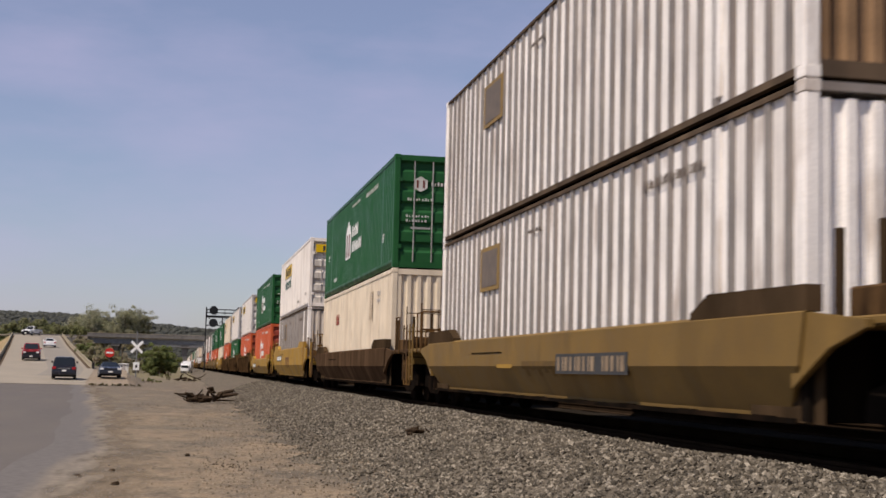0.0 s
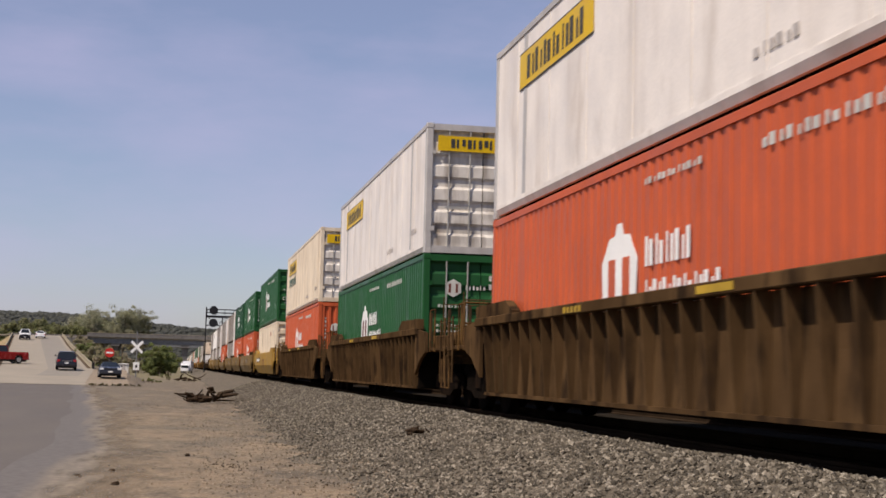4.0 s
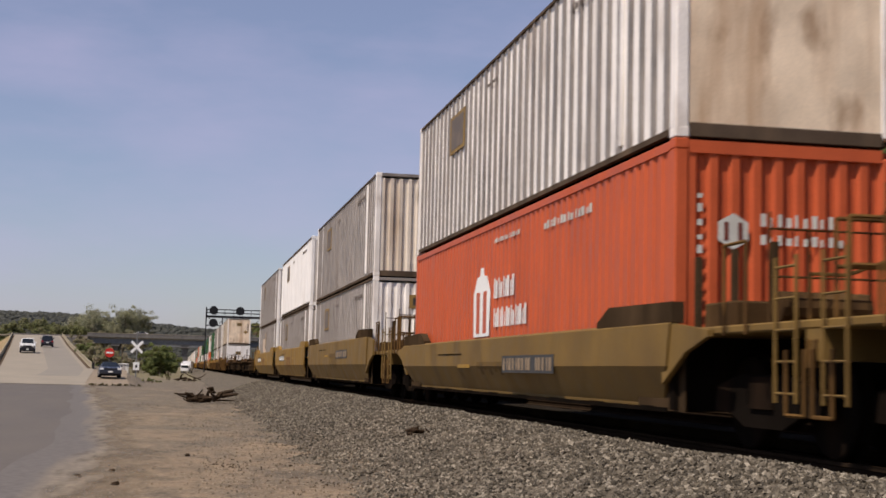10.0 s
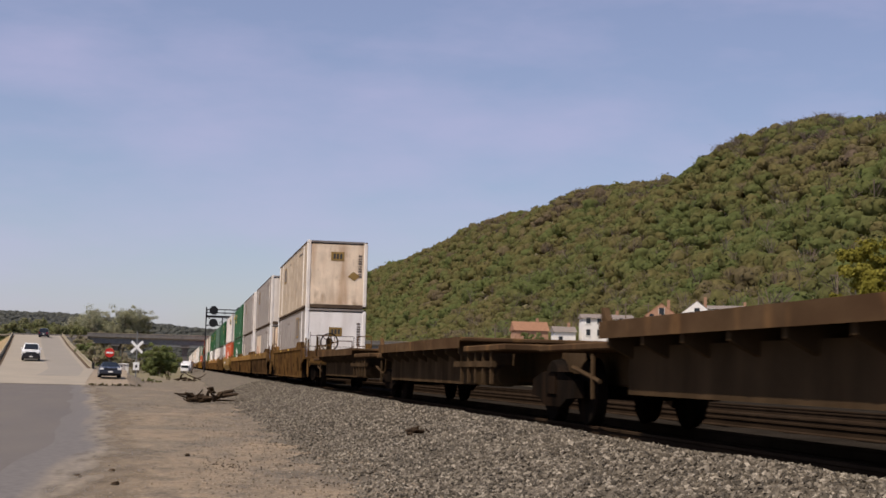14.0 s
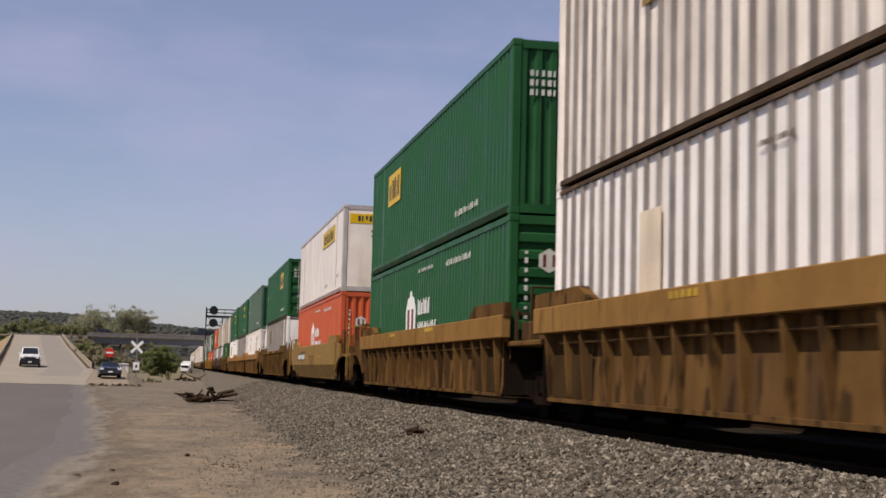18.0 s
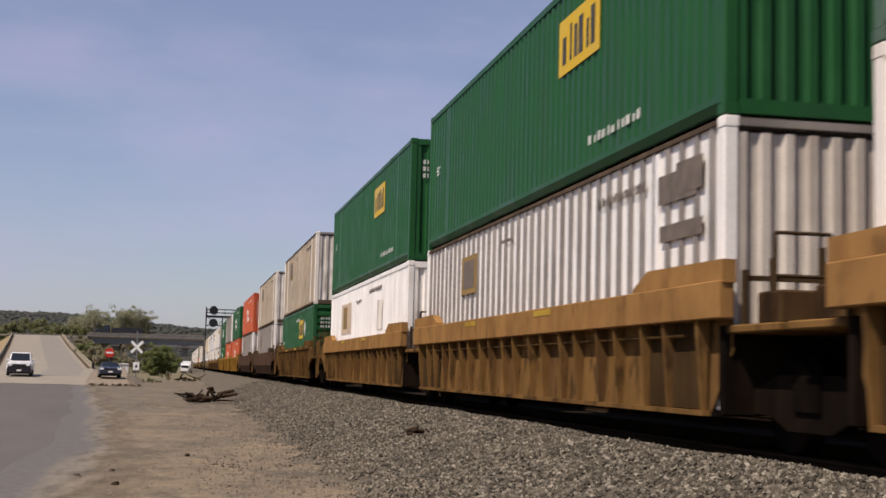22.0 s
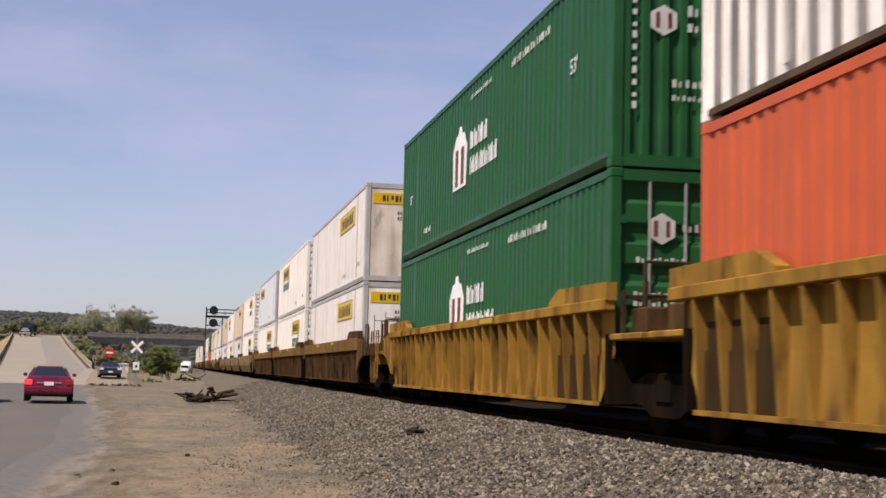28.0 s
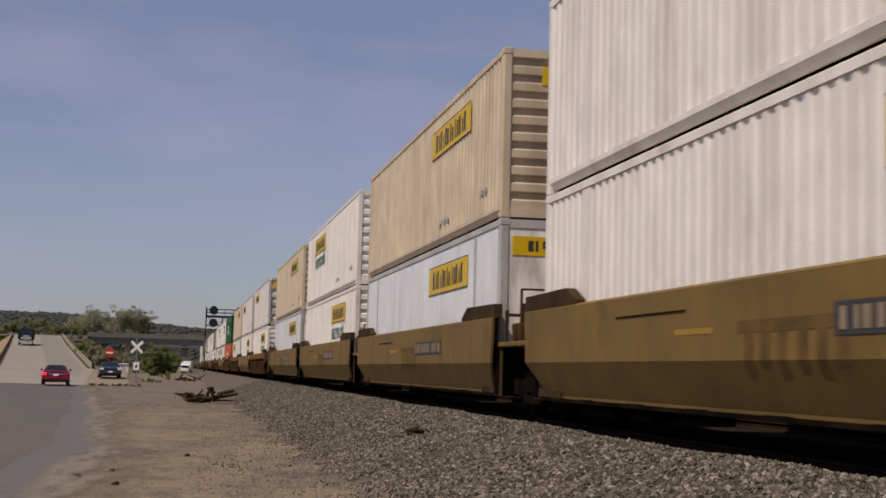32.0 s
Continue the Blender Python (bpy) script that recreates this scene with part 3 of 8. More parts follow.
def grid_axis(lo, hi, fine, count):
    """Steps that widen away from zero."""
    side = np.sinh(np.linspace(0, 1, count) * 7.0)
    side = side / side[-1]
    neg, pos = -side[::-1][:-1] * abs(lo), side * hi
    mid = np.arange(-fine, fine, 0.3)
    return np.unique(np.round(np.concatenate([neg[neg < -fine], mid, pos[pos > fine]]), 3))


def sheet(name, xs, ys, zs, material):
    nx, ny = len(xs), len(ys)
    co = np.stack([np.tile(xs, ny), np.repeat(ys, nx), zs.ravel()], -1)
    i = np.arange((ny - 1) * (nx - 1))
    a = (i // (nx - 1)) * nx + i % (nx - 1)
    faces = np.stack([a, a + 1, a + nx + 1, a + nx], -1)
    me = bpy.data.meshes.new(name)
    me.from_pydata(co.tolist(), [], faces.tolist())
    me.materials.append(material)
    me.shade_smooth()
    return new(name, me)


gx = grid_axis(-3500, 3500, 12, 90)
gy = np.concatenate([np.linspace(-900, -20, 12), np.arange(0, 90, 0.6), np.arange(90, 420, 5.0), np.geomspace(420, 4800, 70)])
GX, GY = np.meshgrid(gx, gy)
ground = tagged(sheet("ground", gx, gy, land(GX, GY), M["earth"]), "tan dirt and grey gravel ground beside the track", "ground", kind="structure")


# ---- track bed ----
def edge_swell(x, y):
    """The foot of the ballast bank runs out unevenly."""
    return (0.07 * rolling(x, y, 1.6) + 0.05 * rolling(x, y, 0.6)) * (1 - smooth(2.5, 3.5, x))


def track_bed():
    ys = np.concatenate([np.arange(-30, 120, 0.5), np.arange(120, 1500, 12.0)])
    profile = [(1.9, -0.92), (2.35, -0.86), (3.1, -0.66), (4.0, -0.32), (4.7, -0.09), (5.0, -0.035), (5.25, -0.06), (5.5, -0.16), (8.6, -0.17),
               (16.5, -0.17), (17.4, -0.25), (30.0, -0.3), (32.0, -0.9)]
    xs = np.interp(np.linspace(0, len(profile) - 1, 45), range(len(profile)), [p[0] for p in profile])
    zs = np.interp(xs, [p[0] for p in profile], [p[1] for p in profile])
    xs = np.unique(np.append(xs, 5.2))
    zs = np.interp(xs, [p[0] for p in profile], [p[1] for p in profile])
    X, Y = np.meshgrid(xs, ys)
    Z = np.tile(zs, (len(ys), 1)) + 0.02 * rolling(X, Y, 0.35) + 0.03 * rolling(X, Y, 2.1) + edge_swell(X, Y)
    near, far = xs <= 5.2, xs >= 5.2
    # bed beyond the crest is coloured near black as under-train shade
    tagged(sheet("track_bed", xs[far], ys, Z[:, far], M["shadebed"]), "ballast between the rails, coloured dark for the shade under the train", "ballast", kind="structure")
    return tagged(sheet("ballast_bed", xs[near], ys, Z[:, near], M["bed"]), "crushed grey stone ballast bank under the track", "ballast", kind="structure"), profile


bed, BED = track_bed()
BED_X, BED_Z = [p[0] for p in BED], [p[1] for p in BED]


def bed_height(x, y):
    z = np.interp(x, BED_X, BED_Z) + 0.02 * rolling(x, y, 0.35) + 0.03 * rolling(x, y, 2.1) + edge_swell(x, y)
    return z


def stones(name, xs, ys, zs, sizes, material, seed):
    """Broken stones: lopsided six-cornered lumps in one mesh."""
    rng = np.random.default_rng(seed)
    k = len(xs)
    base = np.array([(1, 0, 0), (-1, 0, 0), (0, 1, 0), (0, -1, 0), (0, 0, 0.8), (0, 0, -0.8)], float)
    tri = np.array([(0, 2, 4), (2, 1, 4), (1, 3, 4), (3, 0, 4), (2, 0, 5), (1, 2, 5), (3, 1, 5), (0, 3, 5)])
    v = base[None] * rng.uniform(0.6, 1.25, (k, 6, 1)) + rng.normal(0, 0.16, (k, 6, 3))
    q = rng.normal(size=(k, 4))
    q /= np.linalg.norm(q, axis=1, keepdims=True)
    w, x, y, z = q.T
    rot = np.stack([1 - 2 * (y * y + z * z), 2 * (x * y - z * w), 2 * (x * z + y * w), 2 * (x * y + z * w), 1 - 2 * (x * x + z * z), 2 * (y * z - x * w),
                    2 * (x * z - y * w), 2 * (y * z + x * w), 1 - 2 * (x * x + y * y)], -1).reshape(k, 3, 3)
    v = np.einsum("kij,knj->kni", rot, v) * sizes[:, None, None]
    v += np.stack([xs, ys, zs], -1)[:, None]
    f = (tri[None] + 6 * np.arange(k)[:, None, None]).reshape(-1, 3)
    me = bpy.data.meshes.new(name)
    me.from_pydata(v.reshape(-1, 3).tolist(), [], f.tolist())
    me.materials.append(material)
    return new(name, me)


rng = np.random.default_rng(4)
N = 78000
sy = 7.6 + 76 * rng.random(N) ** 1.7
sx = 2.0 + 3.6 * rng.random(N) ** 0.85 - 0.25 * rng.random(N)
keep = rng.random(N) < np.clip((sx - 1.9) / 0.9, 0.12, 1)
sx, sy = sx[keep], sy[keep]
tagged(stones("ballast_stones", sx, sy, bed_height(sx, sy) + 0.004, rng.uniform(0.015, 0.036, len(sx)), M["stone"], 5),
       "loose crushed grey and tan ballast stones", "ballast", kind="stuff")
N = 9000
px, py = rng.uniform(-1.3, 3.0, N), 12 + 70 * rng.random(N) ** 1.5
keep = rng.random(N) < np.where(rolling(px, py, 1.3) + 0.5 * rolling(px, py, 0.4) > 0.15, 0.95, 0.15)
px, py = px[keep], py[keep]
N = len(px)
tagged(stones("scattered_gravel", px, py, land(px, py) + 0.002, 0.006 + 0.017 * rng.random(N) ** 2.6, M["grit"], 6),
       "small stones scattered over trodden dirt", "gravel", kind="stuff")

N = 6000
ex, ey = 2.9 - 2.6 * rng.random(N) ** 1.9, 9 + 70 * rng.random(N) ** 1.6
tagged(stones("strayed_ballast", ex, ey, np.maximum(land(ex, ey), np.where(ex > 1.9, bed_height(ex, ey), -9)) + 0.004, rng.uniform(0.010, 0.026, N), M["grit"], 7),
       "ballast stones strayed onto the dirt", "gravel", kind="stuff")

# dark leaf litter and crumbs of bark gathered in hollows
lx_, ly_, ls_ = [], [], []
for cx, cy, wide, count in ((0.9, 21.6, 0.55, 90), (0.2, 35.6, 0.9, 60), (2.1, 27.5, 0.6, 60), (-1.35, 54.5, 1.2, 90), (-0.3, 52.8, 1.4, 80), (2.0, 18.6, 0.4, 40), (1.6, 31.5, 0.6, 40), (-0.9, 18.4, 0.3, 12)):
    lx_.append(cx + rng.normal(0, 0.5, count) * wide)
    ly_.append(cy + rng.normal(0, 0.6, count) * wide * 1.6)
    ls_.append(rng.uniform(0.006, 0.020, count))
lx_, ly_, ls_ = np.concatenate(lx_), np.concatenate(ly_), np.concatenate(ls_)
tagged(stones("leaf_litter", lx_, ly_, land(lx_, ly_) + 0.004, ls_, M["wood"], 8), "dark leaf litter and bark crumbs on the dirt", "litter", kind="stuff")

# rails and ties
rail_outline = [(-0.065, -0.165), (0.065, -0.165), (0.065, -0.15), (0.012, -0.13), (0.012, -0.045), (0.035, -0.035), (0.035, -0.004), (0.025, 0.0),
                (-0.025, 0.0), (-0.035, -0.004), (-0.035, -0.035), (-0.012, -0.045), (-0.012, -0.13), (-0.065, -0.15)]
for tx in TRACKS:
    track = thing("track", "steel rails spiked to weathered wooden ties", "railway track", "tracks of the main line")
    for dx in (-0.7525, 0.7525):
        part("rail", prism(bmesh.new(), [(tx + dx + p[0], p[1]) for p in rail_outline], "y", -40, 1500), M["rail"], track)
tie_mesh = mesh("tie", chamfered(bmesh.new(), -1.3, 1.3, -0.11, 0.11, -0.33, -0.155, 0.015), M["tie"])
first_track = [o for o in scene.collection.objects if o.name.startswith("track") and o.parent is None]
for j, tx in enumerate(TRACKS):
    for i in range((18, 2, 0)[j]):
        t = part("tie", tie_mesh, None, first_track[j])
        t.location = (tx + random.uniform(-0.03, 0.03), 2 + i * 0.52, random.uniform(-0.008, 0.004))

# ---- containers ----
L, HW, HT = 16.154, 1.295, 2.896
Y0, Y1 = -L / 2, L / 2


def along(a):
    return Y0 + a


def corrugated(x_out, inward, pitch, depth, y0, y1, z0, z1):
    """A folded sheet wall: an outline in plan, drawn upwards."""
    outline, y = [], y0
    steps = max(1, round((y1 - y0) / pitch))
    p = (y1 - y0) / steps
    for i in range(steps):
        a = y0 + i * p
        outline += [(x_out, a), (x_out, a + 0.34 * p), (x_out + inward * depth, a + 0.5 * p), (x_out + inward * depth, a + 0.84 * p)]
    outline += [(x_out, y1), (x_out + inward * (depth + 0.03), y1), (x_out + inward * (depth + 0.03), y0)]
    return prism(bmesh.new(), outline, "z", z0, z1)


def ribbed_end(y_out, inward, pitch, depth, x0, x1, z0, z1):
    outline, x = [], x0
    steps = max(1, round((x1 - x0) / pitch))
    p = (x1 - x0) / steps
    for i in range(steps):
        a = x0 + i * p
        outline += [(a, y_out), (a + 0.34 * p, y_out), (a + 0.5 * p, y_out + inward * depth), (a + 0.84 * p, y_out + inward * depth)]
    outline += [(x1, y_out), (x1, y_out + inward * (depth + 0.03)), (x0, y_out + inward * (depth + 0.03))]
    return prism(bmesh.new(), outline, "z", z0, z1)


def banded_end(y_out, inward, count, depth, x0, x1, z0, z1):
    """Level ribs across a door or end."""
    outline = []
    p = (z1 - z0) / count
    for i in range(count):
        a = z0 + i * p
        outline += [(y_out, a), (y_out, a + 0.45 * p), (y_out + inward * depth, a + 0.58 * p), (y_out + inward * depth, a + 0.88 * p)]
    outline += [(y_out, z1), (y_out + inward * (depth + 0.03), z1), (y_out + inward * (depth + 0.03), z0)]
    return prism(bmesh.new(), outline, "x", x0, x1)


SHARED = {}


def shared(key, make, material):
    if key not in SHARED:
        SHARED[key] = mesh(key[0], make(), material)
    return SHARED[key]


def bars(rows, x):
    """Small upright marks on the near side: each (a0, a1, z0, z1, count)."""
    bm = bmesh.new()
    for a0, a1, z0, z1, count in rows:
        w = (a1 - a0) / count
        for i in range(count):
            f = (0.62, 0.35, 0.7, 0.5, 0.28)[i % 5]
            box(bm, x - 0.006, x, along(a0 + i * w), along(a0 + (i + f) * w), z0, z1 - (0.0, 0.25, 0.0, 0.12)[i % 4] * (z1 - z0))
    return bm


def side_words(text, size, a, z, material, owner, x):
    """Readable words on the near side; they run from the far end to the camera."""
    key = ("words", text, size)
    if key not in SHARED:
        SHARED[key] = words(text, size)
        SHARED[key].materials.append(material)
    ob = part("lettering", SHARED[key], None, owner)
    ob.matrix_basis = Matrix.Translation((x, along(a), z)) @ Matrix(((0, 0, -1, 0), (-1, 0, 0, 0), (0, 1, 0, 0), (0, 0, 0, 1)))
    return ob


def emblem(owner, a, z, half_w, half_h, face, bar_mat, x):
    """A plain shield with two uprights."""
    o = [(along(a) + half_w * p, z + half_h * q) for p, q in (
        (-0.9, -1), (-1, 0.3), (-0.75, 0.58), (-0.58, 0.8), (-0.24, 0.84), (-0.13, 1.08), (0.13, 1.08), (0.24, 0.84), (0.58, 0.8), (0.75, 0.58), (1, 0.3), (0.9, -1))]
    part("emblem", prism(bmesh.new(), o, "x", x - 0.006, x), face, owner)
    bm = bmesh.new()
    for d in (-0.40, 0.40):
        box(bm, x - 0.010, x - 0.006, along(a + (d - 0.20) * half_w), along(a + (d + 0.20) * half_w), z - 0.9 * half_h, z + 0.35 * half_h)
    part("emblem_mark", bm, bar_mat, owner)


def end_emblem(owner, x, z, r, y, face, bar_mat):
    o = [(x + r * math.cos(math.pi * i / 3 + math.pi / 6), z + r * math.sin(math.pi * i / 3 + math.pi / 6)) for i in range(6)]
    part("end_emblem", prism(bmesh.new(), o, "y", y - 0.008, y), face, owner)
    bm = bmesh.new()
    for d in (-0.4, 0.4):
        box(bm, x + (d - 0.13) * r, x + (d + 0.13) * r, y - 0.012, y - 0.008, z - 0.5 * r, z + 0.5 * r)
    part("end_emblem_mark", bm, bar_mat, owner)


def container(label, wall, paint, front, end_paint, logo=None, frame_paint=None, rail_paint=None, mark=None, at=None, far=False):
    """A 53-foot box: folded, posted or flat sides; doors, ribs, bands or a plain sheet at the leading end."""
    c = thing("container", label, "container", "containers on the train")
    fp = M[frame_paint or paint]
    rp = M[rail_paint or frame_paint or paint]
    low = 0.12 if rail_paint == "darkrail" else 0.22
    tp = M["darkrail"] if rail_paint == "darkrail" else fp
    P, E = M[paint], M[end_paint]
    for side in (-1, 1):
        x = side * HW
        if wall == "corr":
            part("side_wall", shared(("side_wall", "corr", side, paint), lambda: corrugated(x - side * 0.012, -side, 0.28, 0.022, Y0 + 0.17, Y1 - 0.17, 0.2, 2.8), P), None, c)
        elif wall == "wide":
            part("side_wall", shared(("side_wall", "wide", side, paint), lambda: corrugated(x - side * 0.01, -side, 0.44, 0.075, Y0 + 0.17, Y1 - 0.17, 0.2, 2.8), P), None, c)
        elif wall == "post":
            part("side_wall", shared(("side_wall", "post", side, paint), lambda: B((x - side * 0.07, x - side * 0.045, Y0 + 0.16, Y1 - 0.16, 0.11, 2.84)), P), None, c)
        else:
            part("side_wall", shared(("side_wall", "flat", side, paint), lambda: B((x - side * 0.055, x - side * 0.02, Y0 + 0.16, Y1 - 0.16, 0.2, 2.8)), P), None, c)
        part("bottom_rail", shared(("bottom_rail", side, rail_paint or frame_paint or paint, low), lambda: prism(bmesh.new(), [
            (x - side * 0.005, low), (x - side * 0.005, low - 0.07), (x - side * 0.05, 0.06), (x - side * 0.10, 0.06), (x - side * 0.10, low)], "y", Y0 + 0.17, Y1 - 0.17), rp), None, c)
        part("top_rail", shared(("top_rail", side, frame_paint or paint, wall == "post", rail_paint == "darkrail"), lambda: prism(bmesh.new(), [
            (x, 2.87), (x, 2.825 if wall == "post" else 2.775), (x - side * 0.08, 2.825 if wall == "post" else 2.775), (x - side * 0.08, 2.885), (x - side * 0.02, 2.885)], "y", Y0 + 0.17, Y1 - 0.17), tp), None, c)
    if wall == "post":
        slim = 0.45 if mark == "pale" else 0.76
        pm = shared(("post", mark or "grey"), lambda: prism(bmesh.new(), [
            (-HW + 0.045, -0.085 * slim), (-HW + 0.012, -0.068 * slim), (-HW + 0.012, 0.068 * slim), (-HW + 0.045, 0.085 * slim)], "z", 0.12, 2.83), M["palepost" if mark == "pale" else "post"])
        k = 38
        places = [Y0 + 0.36 + (L - 0.72) * i / (k - 1) for i in range(k)]
        for a in () if far else places:
            part("post", pm, None, c).location = (0, a, 0)
        if far:
            part("side_ribbing", B(*[(-HW + 0.012, -HW + 0.045, a - 0.06, a + 0.06, 0.12, 2.83) for a in places]), M["post"], c)["kind"] = "stuff"
    elif wall == "flat":
        seam = shared(("panel_seam", paint), lambda: B((-HW + 0.012, -HW + 0.02, -0.02, 0.02, 0.22, 2.775)), P)
        for i in range(8):
            part("panel_seam", seam, None, c).location = (0, Y0 + 1.5 + (L - 3.0) * i / 7, 0)
    part("roof", shared(("roof", paint), corrugated_roof, P), None, c)
    part("floor", shared(("floor",), lambda: B((-HW + 0.1, HW - 0.1, Y0 + 0.1, Y1 - 0.1, 0.07, 0.2)), M["under"]), None, c)
    post_mesh = shared(("corner_post", frame_paint or paint), lambda: chamfered(bmesh.new(), -0.08, 0.08, -0.085, 0.085, 0.1, 2.79, 0.02), fp)
    cast_mesh = shared(("corner_casting", frame_paint or paint), lambda: chamfered(bmesh.new(), -0.083, 0.083, -0.09, 0.09, -0.058, 0.06, 0.012), fp)
    for sx_ in (-1, 1):
        for sy_ in (-1, 1):
            part("corner_post", post_mesh, None, c).location = (sx_ * (HW - 0.08), sy_ * (L / 2 - 0.085), 0)
            for z in (0.06, HT - 0.06) if sx_ < 0 and not far else ():
                part("corner_casting", cast_mesh, None, c).location = (sx_ * (HW - 0.08), sy_ * (L / 2 - 0.085), z)
    stack = shared(("stacking_post", frame_paint or paint), lambda: chamfered(bmesh.new(), -HW + 0.012, -HW + 0.09, -0.10, 0.10, 0.2, 2.80, 0.01), fp)
    for a in () if far else (1.98, L - 1.98):
        part("stacking_post", stack, None, c).location = (0, along(a), 0)
    # ends
    part("end_wall", shared(("end_wall", paint), lambda: B((-HW + 0.16, HW - 0.16, Y1 - 0.06, Y1 - 0.02, 0.12, 2.8)), P), None, c)
    yo = Y0 + 0.02
    part("end_sill", shared(("end_sill", wall == "post", frame_paint or paint), lambda: B((-HW + 0.16, HW - 0.16, Y0 + 0.004, Y0 + 0.14, 0.02, 0.17)), rp if wall == "post" else fp), None, c)
    part("end_header", shared(("end_header", wall == "post", frame_paint or paint), lambda: B((-HW + 0.16, HW - 0.16, Y0 + 0.004, Y0 + 0.14, 2.80 if wall == "post" else 2.74, 2.88)), M["post"] if wall == "post" else fp), None, c)
    x0, x1 = -HW + 0.16, HW - 0.16
    if front == "doors":
        for d, (a, b) in enumerate(((x0, -0.012), (0.012, x1))):
            leaf = part("door", shared(("door", d, end_paint), lambda: banded_end(yo + 0.03, 1, 5, 0.05, a, b, 0.17, 2.74), E), None, c)
            for f in (0.32, 0.74):
                x = a + (b - a) * f
                part("lock_rod", shared(("lock_rod", d, f), lambda: rod(bmesh.new(), (x, yo + 0.0, 0.1), (x, yo + 0.0, 2.8), 0.017, 6), M["chrome"]), None, leaf, "galvanised lock rod")
            part("door_handle", shared(("door_handle", d), lambda: B((a + 0.25 * (b - a), a + 0.7 * (b - a), yo - 0.02, yo, 1.0, 1.05)), M["chrome"]), None, leaf)
            hx = a if d == 0 else b
            for z in (0.5, 2.2):
                part("hinge", shared(("hinge", d, z, frame_paint or paint), lambda: B((hx - 0.05, hx + 0.05, yo - 0.03, yo + 0.03, z, z + 0.10)), fp), None, leaf)
    elif front == "ribs":
        part("front_wall", shared(("front_wall", "ribs", end_paint), lambda: ribbed_end(yo, 1, 0.26, 0.05, x0, x1, 0.17, 2.74), E), None, c)
    elif front == "bands":
        part("front_wall", shared(("front_wall", "bands", end_paint), lambda: banded_end(yo, 1, 9, 0.06, x0, x1, 0.17, 2.74), E), None, c)
    else:
        part("front_wall", shared(("front_wall", "plain", end_paint), lambda: B((x0, x1, yo, yo + 0.04, 0.17, 2.74)), E), None, c)
    # markings
    lx = -HW + (0.008 if wall != "flat" else 0.012)
    if logo in ("band", "band_words"):
        a0 = at if at is not None else 2.6
        part("yellow_panel", B((lx - 0.008, lx, along(a0), along(a0 + 3.9), 1.92, 2.47)), M["yellow"], c, "yellow name panel with dark lettering bars")
        part("panel_lettering", bars([(a0 + 0.45, a0 + 3.5, 2.01, 2.38, 13)], lx - 0.008), M["ink"], c)
        part("panel_border", B((lx - 0.009, lx - 0.001, along(a0), along(a0 + 3.9), 2.47, 2.49), (lx - 0.009, lx - 0.001, along(a0), along(a0 + 3.9), 1.90, 1.92)), M["ink"], c)
        if logo == "band_words":
            side_words("intermodal", 0.82, a0 + 3.75, 1.35, M["greenink"], c, lx - 0.004)
        if front == "doors":
            part("door_panel", B((-HW + 0.25, HW - 0.2, yo - 0.03, yo - 0.012, 2.28, 2.62)), M["yellow"], c, "yellow name panel")
            part("door_panel_lettering", B(*[(-0.75 + 0.125 * i, -0.75 + 0.125 * i + (0.09, 0.05, 0.075)[i % 3], yo - 0.036, yo - 0.03, 2.35 + 0.05 * (i % 4 == 2), 2.55) for i in range(13)]), M["ink"], c)
            part("warning_plate", B((HW - 0.42, HW - 0.18, yo - 0.03, yo - 0.012, 1.3, 1.62)), M["yellow"], c)
        else:
            wide = (-0.62, 0.85) if front == "bands" else (-1.08, 1.02)
            part("end_panel", B((wide[0], wide[1], yo - 0.012, yo - 0.002, 2.28, 2.60)), M["yellow"], c, "yellow name panel")
            w = (wide[1] - wide[0]) / 7
            part("end_panel_lettering", B(*[(wide[0] + w * (0.9 + 0.42 * i), wide[0] + w * (0.9 + 0.42 * i + (0.3, 0.16, 0.24)[i % 3]), yo - 0.016, yo - 0.012, 2.35 + 0.05 * (i % 4 == 2), 2.53) for i in range(13)]), M["ink"], c)
        if front == "plain":
            part("end_marking", B(*[(-0.35 + 0.085 * i, -0.35 + 0.085 * i + (0.05, 0.03, 0.04)[i % 3], yo - 0.010, yo - 0.002, z, z + 0.09) for i in range(9) for z in (1.98, 1.82)],
                                  *[(0.05 + 0.09 * i, 0.10 + 0.09 * i, yo - 0.010, yo - 0.002, 1.58, 1.68) for i in range(3)]), M["plum"], c)
            part("vent_plate", B((0.42, 0.86, yo - 0.012, yo - 0.002, 0.85, 1.32)), M["plum"], c, "dark square plate")
            part("vent_slot", B((0.50, 0.78, yo - 0.016, yo - 0.012, 0.93, 1.24)), M["ink"], c)
        part("side_marking", bars([(1.2, 1.9, 0.55, 0.68, 5), (4.6, 5.6, 0.40, 0.52, 6)], lx), M["faint"], c)
    elif logo in ("shield", "house"):
        emblem(c, 9.4, 1.52, 0.66, 0.58, M["chalk"], M["redink"] if paint == "green" else P, lx)
        part("name_lettering", bars([(7.1, 8.55, 1.56, 1.90, 9), (6.3, 8.55, 1.08, 1.40, 15)], lx), M["chalk"], c, "white lettering bars")
        part("side_marking", bars([(3.0, 5.4, 2.42, 2.54, 14), (6.8, 8.6, 2.50, 2.58, 12), (12.4, 13.3, 0.42, 0.54, 5)], lx), M["worn"], c)
        side_words("53'", 0.31, 1.9, 1.55 if front == "ribs" and paint == "green" else 0.78, M["chalk"], c, lx - 0.004)
        if paint == "green":
            side_words("53'", 0.27, 15.1, 1.28, M["chalk"], c, lx - 0.004)
        ex = -0.62
        end_emblem(c, ex, 2.15 if front != "ribs" else 1.9, 0.20, yo - 0.004, M["worn"], M["redink"])
        glyph = (0.06, 0.03, 0.045)
